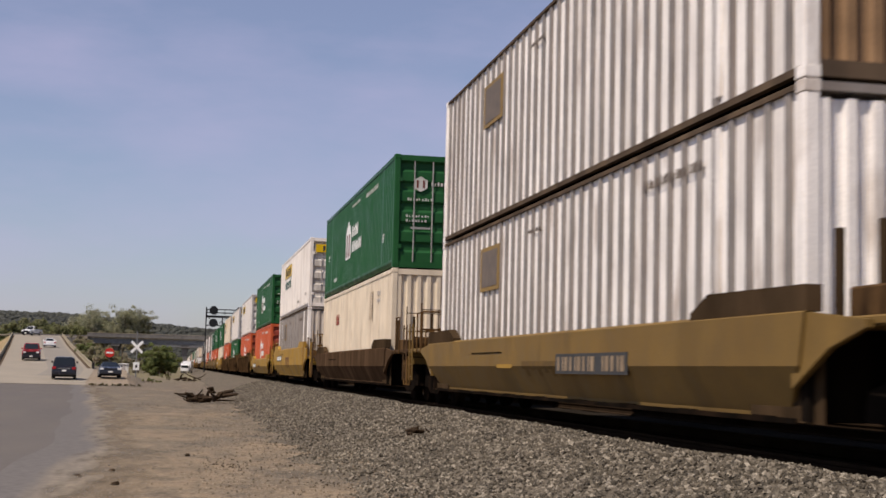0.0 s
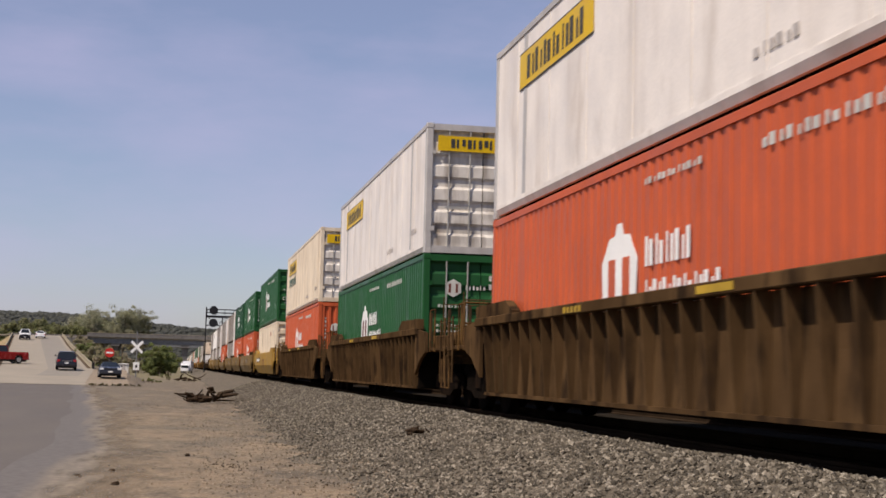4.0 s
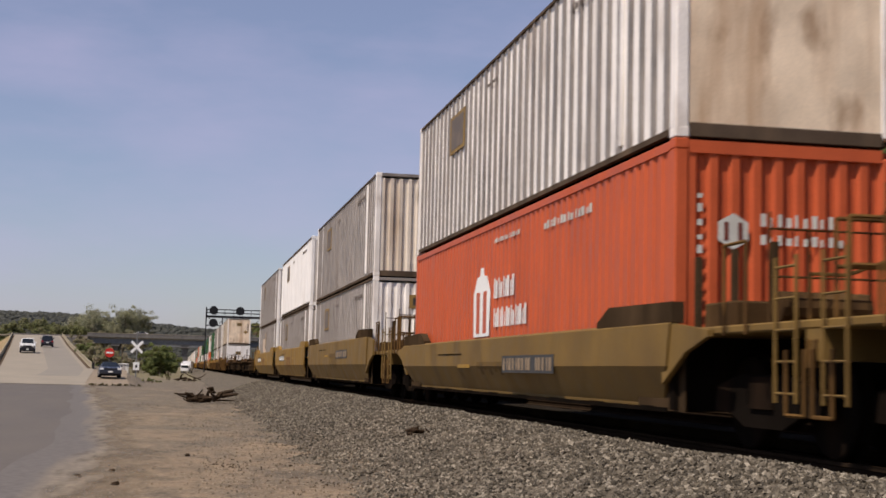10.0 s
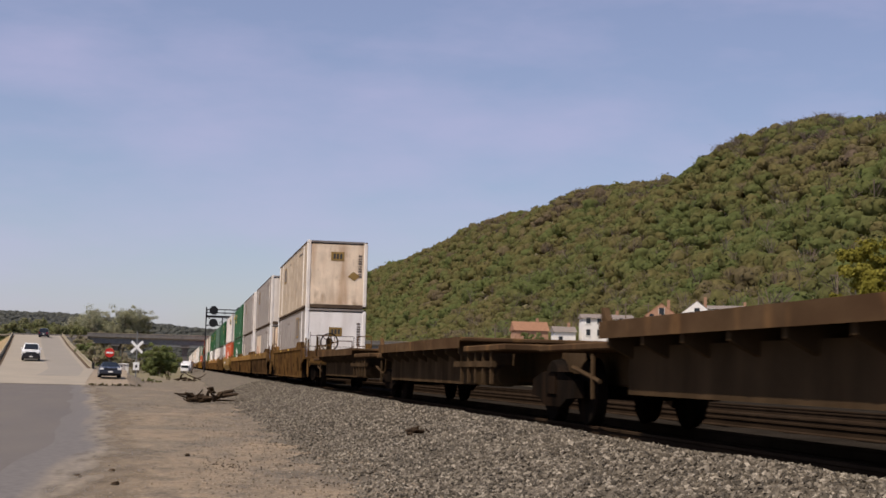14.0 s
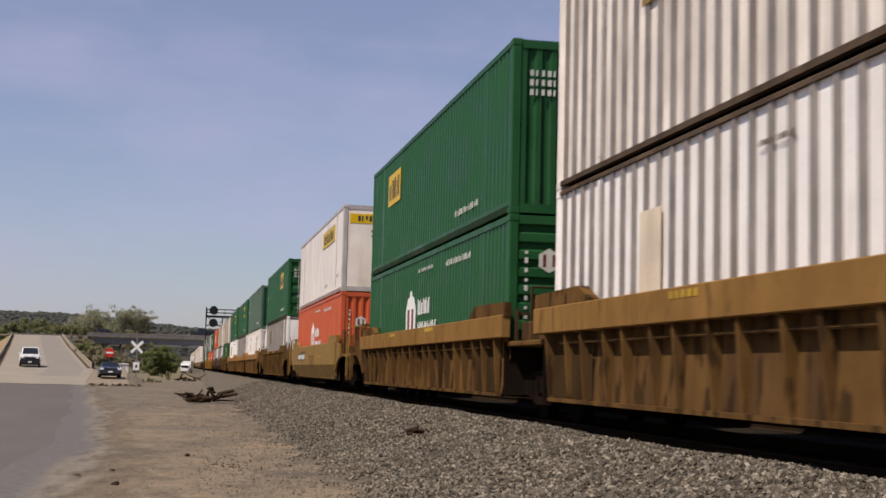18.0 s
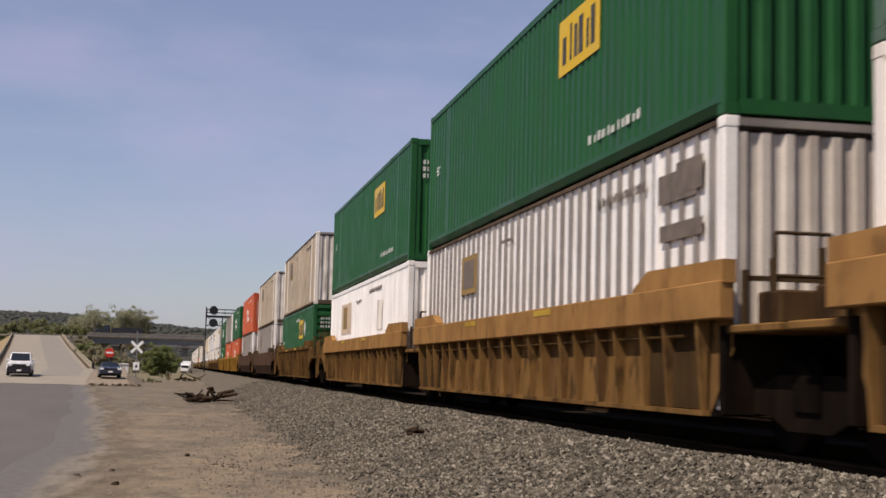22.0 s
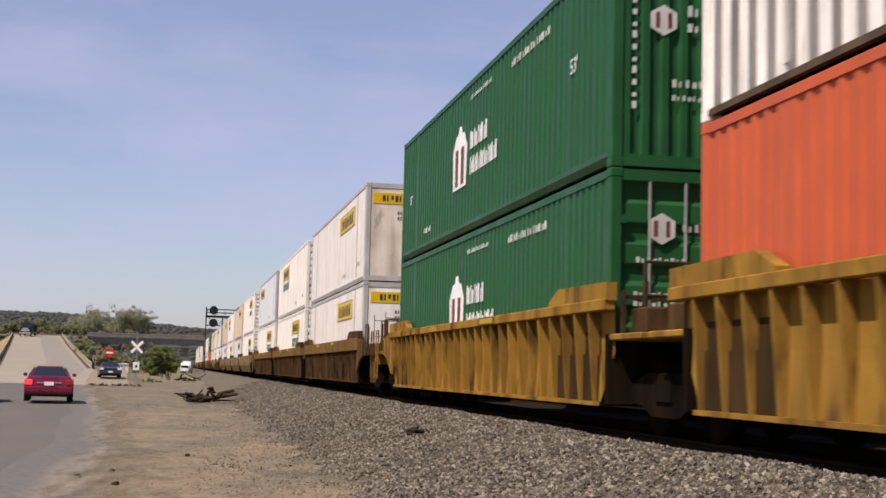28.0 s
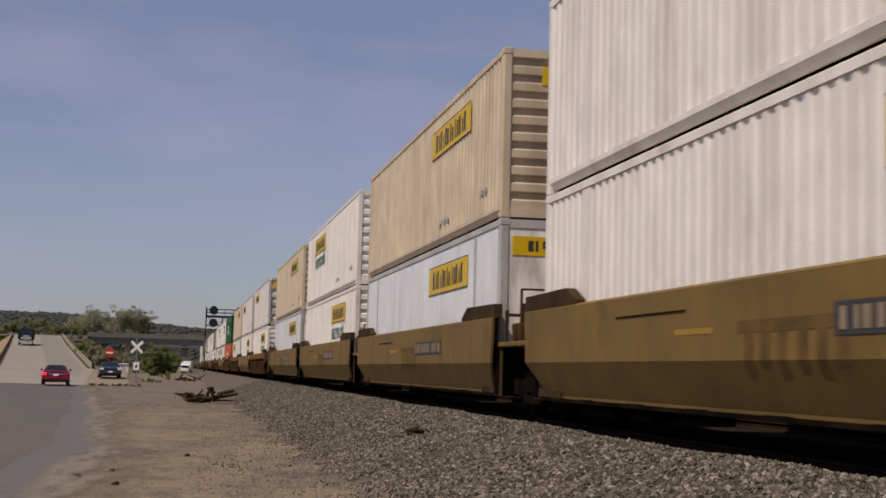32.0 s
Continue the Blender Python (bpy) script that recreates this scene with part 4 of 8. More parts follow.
        rows = [(ex + 0.32, 9, 0.10, 1.97, 0.14), (ex + 0.32, 10, 0.10, 1.77, 0.11)]
        if front == "doors":
            rows = [(ex + 0.28, 6, 0.08, 2.12, 0.10), (-0.95, 9, 0.075, 1.72, 0.07), (-0.98, 8, 0.08, 1.30, 0.06), (-0.98, 7, 0.08, 1.18, 0.06),
                    (0.18, 8, 0.10, 2.33, 0.12), (0.18, 9, 0.10, 2.14, 0.12), (0.22, 10, 0.085, 1.78, 0.07), (0.55, 5, 0.09, 1.50, 0.09)]
            part("warning_plate", B((0.62, 0.98, yo - 0.02, yo - 0.004, 1.08, 1.36)), M["yellow"], c, "small yellow plate")
        else:
            rows += [(-0.5, 7, 0.09, 1.05, 0.10), (-0.5, 9, 0.07, 0.88, 0.07)]
        marks = [(x + step * i, x + step * i + glyph[i % 3] * step / 0.10, yo - 0.012, yo - 0.004, z, z + h * (1.0, 0.75)[i % 2]) for x, count, step, z, h in rows for i in range(count)]
        if front != "doors":
            marks += [(-1.03, -0.975, yo - 0.012, yo - 0.004, 0.75 + 0.15 * i, 0.75 + 0.15 * i + (0.09, 0.05, 0.07)[i % 3]) for i in range(11)]
        part("end_marking", B(*marks), M["worn"], c, "white stencilled marks")
    elif logo == "plate":
        a0 = at if at is not None else 3.4
        if mark != "end only":
            part("yellow_plate", B((lx - 0.008, lx, along(a0), along(a0 + 1.9), 1.62, 2.42)), M["yellow"], c, "square yellow plate with dark bars")
            part("plate_lettering", bars([(a0 + 0.2, a0 + 1.8, 1.76, 2.28, 6)], lx - 0.008), M["ink"], c)
        part("side_marking", bars([(2.5, 4.6, 0.42, 0.54, 11)] + ([(6.4, 8.1, 2.40, 2.52, 10)] if front == "bands" else []), lx), M["worn"], c)
        if a0 < 10:
            side_words("53'", 0.27, 15.3, 1.5, M["chalk"], c, lx - 0.004)
        if mark == "end only":
            part("end_plate", B((-0.34, 0.28, yo - 0.03, yo - 0.012, 2.30, 2.52)), M["ochre"], c, "faded name plate")
            part("end_plate_lettering", B(*[(-0.28 + 0.12 * i, -0.20 + 0.12 * i, yo - 0.036, yo - 0.03, 2.34, 2.48) for i in range(5)]), M["ink"], c)
            part("end_label", B((-0.88, -0.40, yo - 0.02, yo - 0.004, 1.18, 1.56)), M["worn"], c, "pale paper label")
            part("end_label", B((-0.36, -0.06, yo - 0.02, yo - 0.004, 1.10, 1.28)), M["worn"], c)
            part("end_marking", B(*[(0.86, 0.96, yo - 0.02, yo - 0.004, 1.45 + 0.1 * i, 1.45 + 0.1 * i + (0.07, 0.045, 0.06)[i % 3]) for i in range(11)]), M["worn"], c)
        else:
            if front == "bands":
                part("placard", prism(bmesh.new(), [(along(a0 - 0.75 + 0.42 * math.cos(k * math.pi / 2)), 2.05 + 0.36 * math.sin(k * math.pi / 2)) for k in range(4)], "x", lx - 0.006, lx), M["worn"], c, "pale diamond placard")
            part("end_plate", B((0.52, 1.0, yo - 0.03, yo - 0.012, 1.98, 2.36)), M["yellow"], c)
            part("end_plate_lettering", B(*[(0.57 + 0.14 * i, 0.66 + 0.14 * i, yo - 0.036, yo - 0.03, 2.08, 2.26) for i in range(3)]), M["ink"], c)
            part("placard", prism(bmesh.new(), [(0.78 + 0.21 * math.cos(t * math.pi / 2), 1.70 + 0.21 * math.sin(t * math.pi / 2)) for t in range(4)], "y", yo - 0.03, yo - 0.014), M["faint"], c)
            part("end_marking", B(*[(-1.0 + 0.10 * i, -1.0 + 0.10 * i + (0.06, 0.03, 0.045)[i % 3], yo - 0.03, yo - 0.014, z, z + 0.10) for i in range(7) for z in (2.28, 2.12, 1.96)]), M["worn"], c)
    elif logo in ("brown", "brown_end", "brown_big", "brown_tan", "brown_hex", "brown_none", "brown_faded", "patch_front"):
        a0 = at if at is not None else 11.2
        wide, z0_, z1_ = (1.3, 1.70, 2.60) if logo == "brown_big" else (1.4, 1.72, 2.48)
        if logo == "brown_tan":
            part("peeled_patch", B((lx - 0.005, lx, along(8.75), along(13.35), 0.5, 2.42)), M["peach"], c, "tan patch of peeled paint with a dull red outline")
            o = [(along(11.9 + 0.85 * math.cos(math.pi * i / 3 + math.pi / 6)), 1.28 + 0.5 * math.sin(math.pi * i / 3 + math.pi / 6)) for i in range(6)]
            for (p0, q0), (p1, q1) in zip(o, o[1:] + o[:1]):
                part("outline_bar", rod(bmesh.new(), (lx - 0.006, p0, q0), (lx - 0.006, p1, q1), 0.022, 4), M["brickred"], c)
            part("side_marking", bars([(10.6, 11.2, 1.0, 1.55, 2), (9.2, 10.4, 1.05, 1.3, 5)], lx - 0.005), M["brickred"], c)
        elif logo == "brown_faded":
            part("old_plate", B((lx - 0.008, lx, along(8.9), along(8.9 + 1.1), 1.62, 2.42)), M["fadedbrown"], c, "faded brown plate")
            for b0, b1, d0, d1 in ((0.2, 2.6, 1.1, 1.5), (1.3, 3.0, 1.45, 2.1), (2.4, 3.3, 0.7, 1.2)):
                part("peeled_patch", B((lx - 0.004, lx, along(8.9 + b0), along(8.9 + b1), d0, d1)), M["peach"], c, "tan peeled patch")
        elif logo == "brown_none":
            part("peeled_patch", B((lx - 0.005, lx, along(11.9), along(12.6), 0.9, 2.2)), M["cream"], c, "faint cream patch")
        elif logo == "patch_front":
            for b0, b1, d0, d1 in ((0.56, 1.3, 2.36, 2.70), (0.72, 1.85, 2.30, 2.62), (0.56, 1.8, 1.88, 2.06)):
                part("faded_patch", B((lx - 0.006 - 0.002 * (d0 > 2.31), lx, along(b0), along(b1), d0 - 0.1, d1 - 0.1)), M["plum"], c, "grey-brown blanked-out patch")
            part("old_plate", B((lx - 0.008, lx, along(11.2), along(12.5), 1.75, 2.45)), M["ochre"], c, "faded brown plate")
            part("old_plate_face", B((lx - 0.012, lx - 0.008, along(11.4), along(12.3), 1.85, 2.36)), M["plum"], c)
        else:
            part("old_plate", B((lx - 0.008, lx, along(a0), along(a0 + wide), z0_, z1_)), M["ochre"], c, "faded brown and yellow plate")
            part("old_plate_face", B((lx - 0.012, lx - 0.008, along(a0 + 0.13), along(a0 + wide - 0.13), z0_ + 0.07, z1_ - 0.07)), M["plum"], c)
        part("side_marking", bars([(2.3, 4.1, 2.43, 2.54, 21), (8.6, 9.4, 2.44, 2.5, 10)], lx), M["plum"], c)
        if logo in ("brown_tan", "brown_hex"):
            for rr, mat, d in ((0.46, "brickred", 0.008), (0.40, end_paint, 0.012)):
                part("end_emblem", prism(bmesh.new(), [(-0.2 + rr * math.cos(math.pi * i / 3 + math.pi / 6), 1.75 + rr * math.sin(math.pi * i / 3 + math.pi / 6)) for i in range(6)], "y", yo - d, yo), M[mat], c, "dull red outlined emblem")
            part("end_emblem_mark", B((-0.40, -0.32, yo - 0.016, yo - 0.01, 1.52, 1.98), (-0.08, 0.0, yo - 0.016, yo - 0.01, 1.52, 1.98)), M["brickred"], c)
        if logo in ("brown_end", "brown_big"):
            dz = -0.32 if logo == "brown_big" else 0.0
            part("end_plate", B((-0.28, 0.28, yo - 0.012, yo - 0.002, 2.05 + dz, 2.42 + dz)), M["ochre"], c)
            part("end_plate_lettering", B(*[(-0.18 + 0.14 * i, -0.09 + 0.14 * i, yo - 0.016, yo - 0.012, 2.13 + dz, 2.34 + dz) for i in range(3)]), M["ink"], c)
            if logo == "brown_end":
                part("placard", prism(bmesh.new(), [(0.72 + 0.26 * math.cos(t * math.pi / 2 + 0.1), 1.4 + 0.2 * math.sin(t * math.pi / 2 + 0.1)) for t in range(4)], "y", yo - 0.012, yo - 0.002), M["ochre"], c)
            part("end_marking", B(*[(0.90, 1.05, yo - 0.012, yo - 0.002, 1.35 + 0.11 * i, 1.35 + 0.11 * i + (0.07, 0.05, 0.08)[i % 3]) for i in range(9)]), M["plum"], c)
    elif logo == "ticks":
        for i in range(4):
            part("tall_mark", B((lx - 0.005, lx, along(at + 0.2 * i), along(at + 0.045 + 0.2 * i), 1.62 + 0.1 * (i % 2), 2.48)), M["fadedbrown"], c, "tall grey tick mark")
        part("side_marking", bars([(1.95, 2.65, 2.32, 2.44, 5), (2.0, 2.6, 2.14, 2.24, 4)], lx), M["faint"], c)
        part("red_mark", bars([(11.3, 12.3, 1.8, 2.15, 5)] if at < 8 else [(4.0, 4.8, 2.2, 2.4, 5)], lx), M["brickred"], c, "faded red lettering")["kind"] = "stuff"
    elif logo == "circle":
        part("round_mark", prism(bmesh.new(), [(along(3.97 + 0.62 * math.cos(t * math.pi / 10)), 1.98 + 0.55 * math.sin(t * math.pi / 10)) for t in range(20)], "x", lx - 0.006, lx), M["plum"], c, "grey round ring mark")
        for kx, kz, mat, d in ((0.42, 0.45, "white_clean", 0.008), (0.16, 0.4, "plum", 0.010)):
            part("round_mark", prism(bmesh.new(), [(along(3.97 + kx * math.cos(t * math.pi / 10)), 1.98 + kz * math.sin(t * math.pi / 10)) for t in range(20)], "x", lx - d, lx), M[mat], c)
        part("old_plate", B((lx - 0.008, lx, along(11.3), along(12.2), 1.5, 2.0)), M["faint"], c)
        part("side_marking", bars([(10.6, 12.6, 2.3, 2.5, 6), (1.6, 2.4, 2.2, 2.5, 3)], lx), M["faint"], c)
    elif logo == "patches":
        part("old_plate", B((lx - 0.006, lx, along(10.6), along(13.0), 1.45, 2.40)), M["peach"], c, "faded tan plate with a brown middle")
        part("old_plate_face", B((lx - 0.009, lx - 0.006, along(11.5), along(12.5), 1.6, 2.30)), M["ochre"], c)
        part("faded_patch", B((lx - 0.006, lx, along(4.0), along(4.9), 1.4, 2.2)), M["dingy"], c, "faded grey patch")
        part("side_marking", bars([(4.2, 6.6, 2.46, 2.58, 18), (8.2, 9.4, 2.3, 2.38, 9)], lx), M["plum"], c)
    return c


def corrugated_roof():
    outline = []
    k = 30
    p = (L - 0.3) / k
    for i in range(k):
        a = Y0 + 0.15 + i * p
        outline += [(a, 2.845), (a + 0.4 * p, 2.845), (a + 0.5 * p, 2.865), (a + 0.9 * p, 2.865)]
    outline += [(Y1 - 0.15, 2.845), (Y1 - 0.15, 2.80), (Y0 + 0.15, 2.80)]
    return prism(bmesh.new(), outline, "x", -HW + 0.07, HW - 0.07)


KINDS = {
    "rw": ("grey-white posted aluminium container", "post", "white", "ribs", "greywhite", "brown", None, "darkrail"),
    "rwr": ("white posted container with a rust-stained leading end", "post", "white", "ribs", "soiled", "brown", None, "darkrail"),
    "rwp": ("dingy beige posted container with a plain rust-streaked end", "post", "dingy", "plain", "rusty", "brown_end", None, "darkrail", "pale"),
    "rww": ("white posted container with a plain clean end", "post", "white_clean", "plain", "white_clean", "brown_end", None, "darkrail"),
    "rwx": ("dingy beige posted container with a brown-stained end", "post", "dingy", "plain", "stained", "brown_end", None, "darkrail"),
    "rwd": ("posted container with a plain dirty end", "post", "white", "plain", "rusty", "brown", None, "darkrail"),
    "rg": ("dingy cream container with close thin posts", "post", "dingy", "ribs", "sooty", "brown", None, "darkrail", "pale"),
    "rwn": ("off-white container with thin posts and grimy ribbed end", "post", "dingy", "ribs", "dirty", "brown_end", None, "darkrail", "pale"),
    "rwf": ("white posted container with faded peeled patches", "post", "white_clean", "ribs", "greywhite", "brown_faded", None, "darkrail"),
    "rwo": ("white posted container with a rust-brown end", "post", "white", "ribs", "rustend", "brown", None, "darkrail"),
    "jwb": ("cool white flat container with yellow panel and banded end", "flat", "bluewhite", "bands", "white", "band", "paleframe", "bluewhite", None, 10.6),
    "jws": ("white container with yellow panels and rust-soiled end", "flat", "warmwhite", "plain", "soiled", "band", "paleframe", "warmwhite"),
    "rwc": ("clean white posted container with a faint cream patch", "post", "white_clean", "plain", "white_clean", "brown_none", None, "darkrail"),
    "rwa": ("white posted container with a large brown plate", "post", "white_clean", "plain", "white_clean", "brown_big", None, "darkrail", None, 3.3),
    "rwt": ("white posted container with a tan peeled patch", "post", "white_clean", "ribs", "rusty", "brown_tan", None, "darkrail"),
    "rwh": ("white posted container with a red emblem on its end", "post", "white_clean", "ribs", "dirty", "brown_hex", None, "darkrail"),
    "rwe": ("grey-white posted container with a plate on its end", "post", "white", "ribs", "white", "brown_end", None, "darkrail"),
    "rwq": ("white posted container with blanked-out patches", "post", "white_clean", "ribs", "dirty", "patch_front", None, "darkrail"),
    "wc": ("white folded-steel container with a rusty edge", "corr", "white_clean", "plain", "dirty", "brown", None, "darkrail"),
    "cr": ("cream folded-steel container with ribbed end", "corr", "cream", "ribs", "cream", "ticks", None, None, None, 3.3),
    "crd": ("cream folded-steel container with double doors", "corr", "cream", "doors", "cream", "ticks", None, None, None, 11.8),
    "ci": ("white folded-steel container with a grey round mark", "corr", "warmwhite", "ribs", "warmwhite", "circle"),
    "pa": ("white folded-steel container with faded patches", "corr", "white_clean", "ribs", "white", "patches"),
    "hg": ("green container with white shield and closed double doors", "corr", "green", "doors", "green", "shield"),
    "hgb": ("green container with white shield and banded end", "corr", "green", "bands", "green", "shield"),
    "hgr": ("green container with white shield and ribbed end", "corr", "green", "ribs", "green", "shield"),
    "hgw": ("dark green deep-ribbed container with white shield", "wide", "darkgreen", "ribs", "darkgreen", "shield"),
    "ho": ("orange-red container with white shield and doors", "corr", "orange", "doors", "redbrown", "shield"),
    "hor": ("orange-red container with white shield and ribbed end", "corr", "orange", "ribs", "orange", "shield"),
    "eg": ("green container with yellow plate and double doors", "corr", "green", "doors", "green", "plate"),
    "egr": ("green container with yellow plate and ribbed end", "corr", "green", "ribs", "green", "plate", None, None, None, 4.1),
    "egx": ("green ribbed-end container with yellow plate set far back", "corr", "green", "ribs", "green", "plate", None, None, None, 11.4),
    "egb": ("green container with yellow plate and banded end", "corr", "green", "bands", "green", "plate", "green", None, None, 4.5),
    "egg": ("faded grey-green deep-ribbed container", "wide", "greygreen", "ribs", "darkgreen", "plate", None, None, "end only"),
    "jw": ("white container with yellow name panel and doors", "flat", "warmwhite", "doors", "sooty", "band", "paleframe", "warmwhite", None, 10.6),
    "jwi": ("white container with yellow panel, lettering and doors", "corr", "warmwhite", "doors", "sooty", "band_words", None, None, None, 9.3),
    "jwp": ("white container with yellow panels and plain end", "flat", "warmwhite", "plain", "white", "band", "paleframe", "warmwhite"),
    "jwd": ("white container with yellow panels and stained end", "flat", "warmwhite", "plain", "stained", "band", "paleframe", "warmwhite"),
    "jb": ("white container with yellow panel and banded end", "corr", "warmwhite", "bands", "white", "band_words"),
    "jbu": ("white container with yellow panel set far back", "corr", "warmwhite", "bands", "white", "band_words", None, None, None, 9.3),
    "jbl": ("cool white container with yellow panels", "flat", "bluewhite", "plain", "white", "band", "paleframe", "bluewhite"),
    "jc": ("cream container with yellow panel and doors", "corr", "cream", "doors", "sooty", "band_words", None, None, None, 11.0),
    "jt": ("yellowed cream container with banded end", "corr", "tan", "bands", "tan", "band"),
}
built = {}


def load(kind, far):
    """A container of this kind; far: one that never comes near."""
    if (kind, far) in built:
        return copy_thing(built[kind, far], Matrix.Identity(4))
    spec = list(KINDS[kind]) + [None] * 10
    label, wall, paint, front, end_paint, logo, frame_paint, rail_paint, mark, at = spec[:10]
    built[kind, far] = container(label, wall, paint, front, end_paint, logo, frame_paint, rail_paint, mark, at, far)
    return built[kind, far]


# ---- well cars ----
WTOP, WBOT = 1.62, 0.33


def loft(bm, levels, inner):
    """A side sheet from level to level (x, z, half length), with its inner face set in."""
    out_, in_ = [], []
    for x, z, hl in levels:
        s = 1 if x > 0 else -1
        out_.append([bm.verts.new((x, -hl, z)), bm.verts.new((x, hl, z))])
        in_.append([bm.verts.new((x - s * inner, -hl, z)), bm.verts.new((x - s * inner, hl, z))])
    fs = []
    for r in (out_, in_):
        for i in range(len(r) - 1):
            fs.append(bm.faces.new((r[i][0], r[i][1], r[i + 1][1], r[i + 1][0])))
    for i in range(len(out_) - 1):
        for e in (0, 1):
            fs.append(bm.faces.new((out_[i][e], out_[i + 1][e], in_[i + 1][e], in_[i][e])))
    for i in (0, -1):
        fs.append(bm.faces.new((out_[i][0], out_[i][1], in_[i][1], in_[i][0])))
    bmesh.ops.recalc_face_normals(bm, faces=fs)
    return bm


def truck_part(car, y):
    t = part("truck", shared(("truck",), lambda: B((-1.1, 1.1, -0.25, 0.25, 0.42, 0.72), (-0.35, 0.35, -0.5, 0.5, 0.6, 0.86)), M["under"]), None, car, "near-black four-wheel truck")
    t.location = (0, y, 0)
    frame_mesh = shared(("side_frame",), lambda: prism(bmesh.new(), [
        (-1.15, 0.38), (-1.1, 0.62), (-0.55, 0.74), (0.55, 0.74), (1.1, 0.62), (1.15, 0.38), (0.75, 0.36), (0.42, 0.24), (-0.42, 0.24), (-0.75, 0.36)], "x", -0.07, 0.07), M["under"])
    wheel_mesh = shared(("wheelset",), wheelset, M["under"])
    for s in (-1, 1):
        part("side_frame", frame_mesh, None, t).location = (s * 1.0, 0, 0)
        part("wheelset", wheel_mesh, None, t).location = (0, s * 0.89, 0)
    return t


def wheelset():
    """Axle, wheels and flanges turned in one piece."""
    bm = bmesh.new()
    half = [(1.05, 0.02), (1.05, 0.09), (0.84, 0.09), (0.83, 0.30), (0.82, 0.44), (0.80, 0.46), (0.69, 0.47), (0.685, 0.49), (0.66, 0.49), (0.65, 0.30), (0.62, 0.09)]
    profile = [(-x, r) for x, r in half] + [(x, r) for x, r in half[::-1]]
    k, loops = 20, []
    for x, r in profile:
        loops.append([bm.verts.new((x, r * math.cos(2 * math.pi * i / k), 0.46 + r * math.sin(2 * math.pi * i / k))) for i in range(k)])
    for p, q in zip(loops[:-1], loops[1:]):
        for i in range(k):
            bm.faces.new((p[i], q[i], q[(i + 1) % k], p[(i + 1) % k]))
    bm.faces.new(loops[0])
    bm.faces.new(loops[-1][::-1])
    bmesh.ops.recalc_face_normals(bm, faces=bm.faces)
    return bm


def fin(top_out, bot_out, back, width):
    """A tapered upright stiffener on the near side."""
    return prism(bmesh.new(), [(-back, WTOP - 0.14), (-top_out, WTOP - 0.14), (-bot_out, WBOT + 0.03), (-back, WBOT + 0.03)], "y", -width / 2, width / 2)


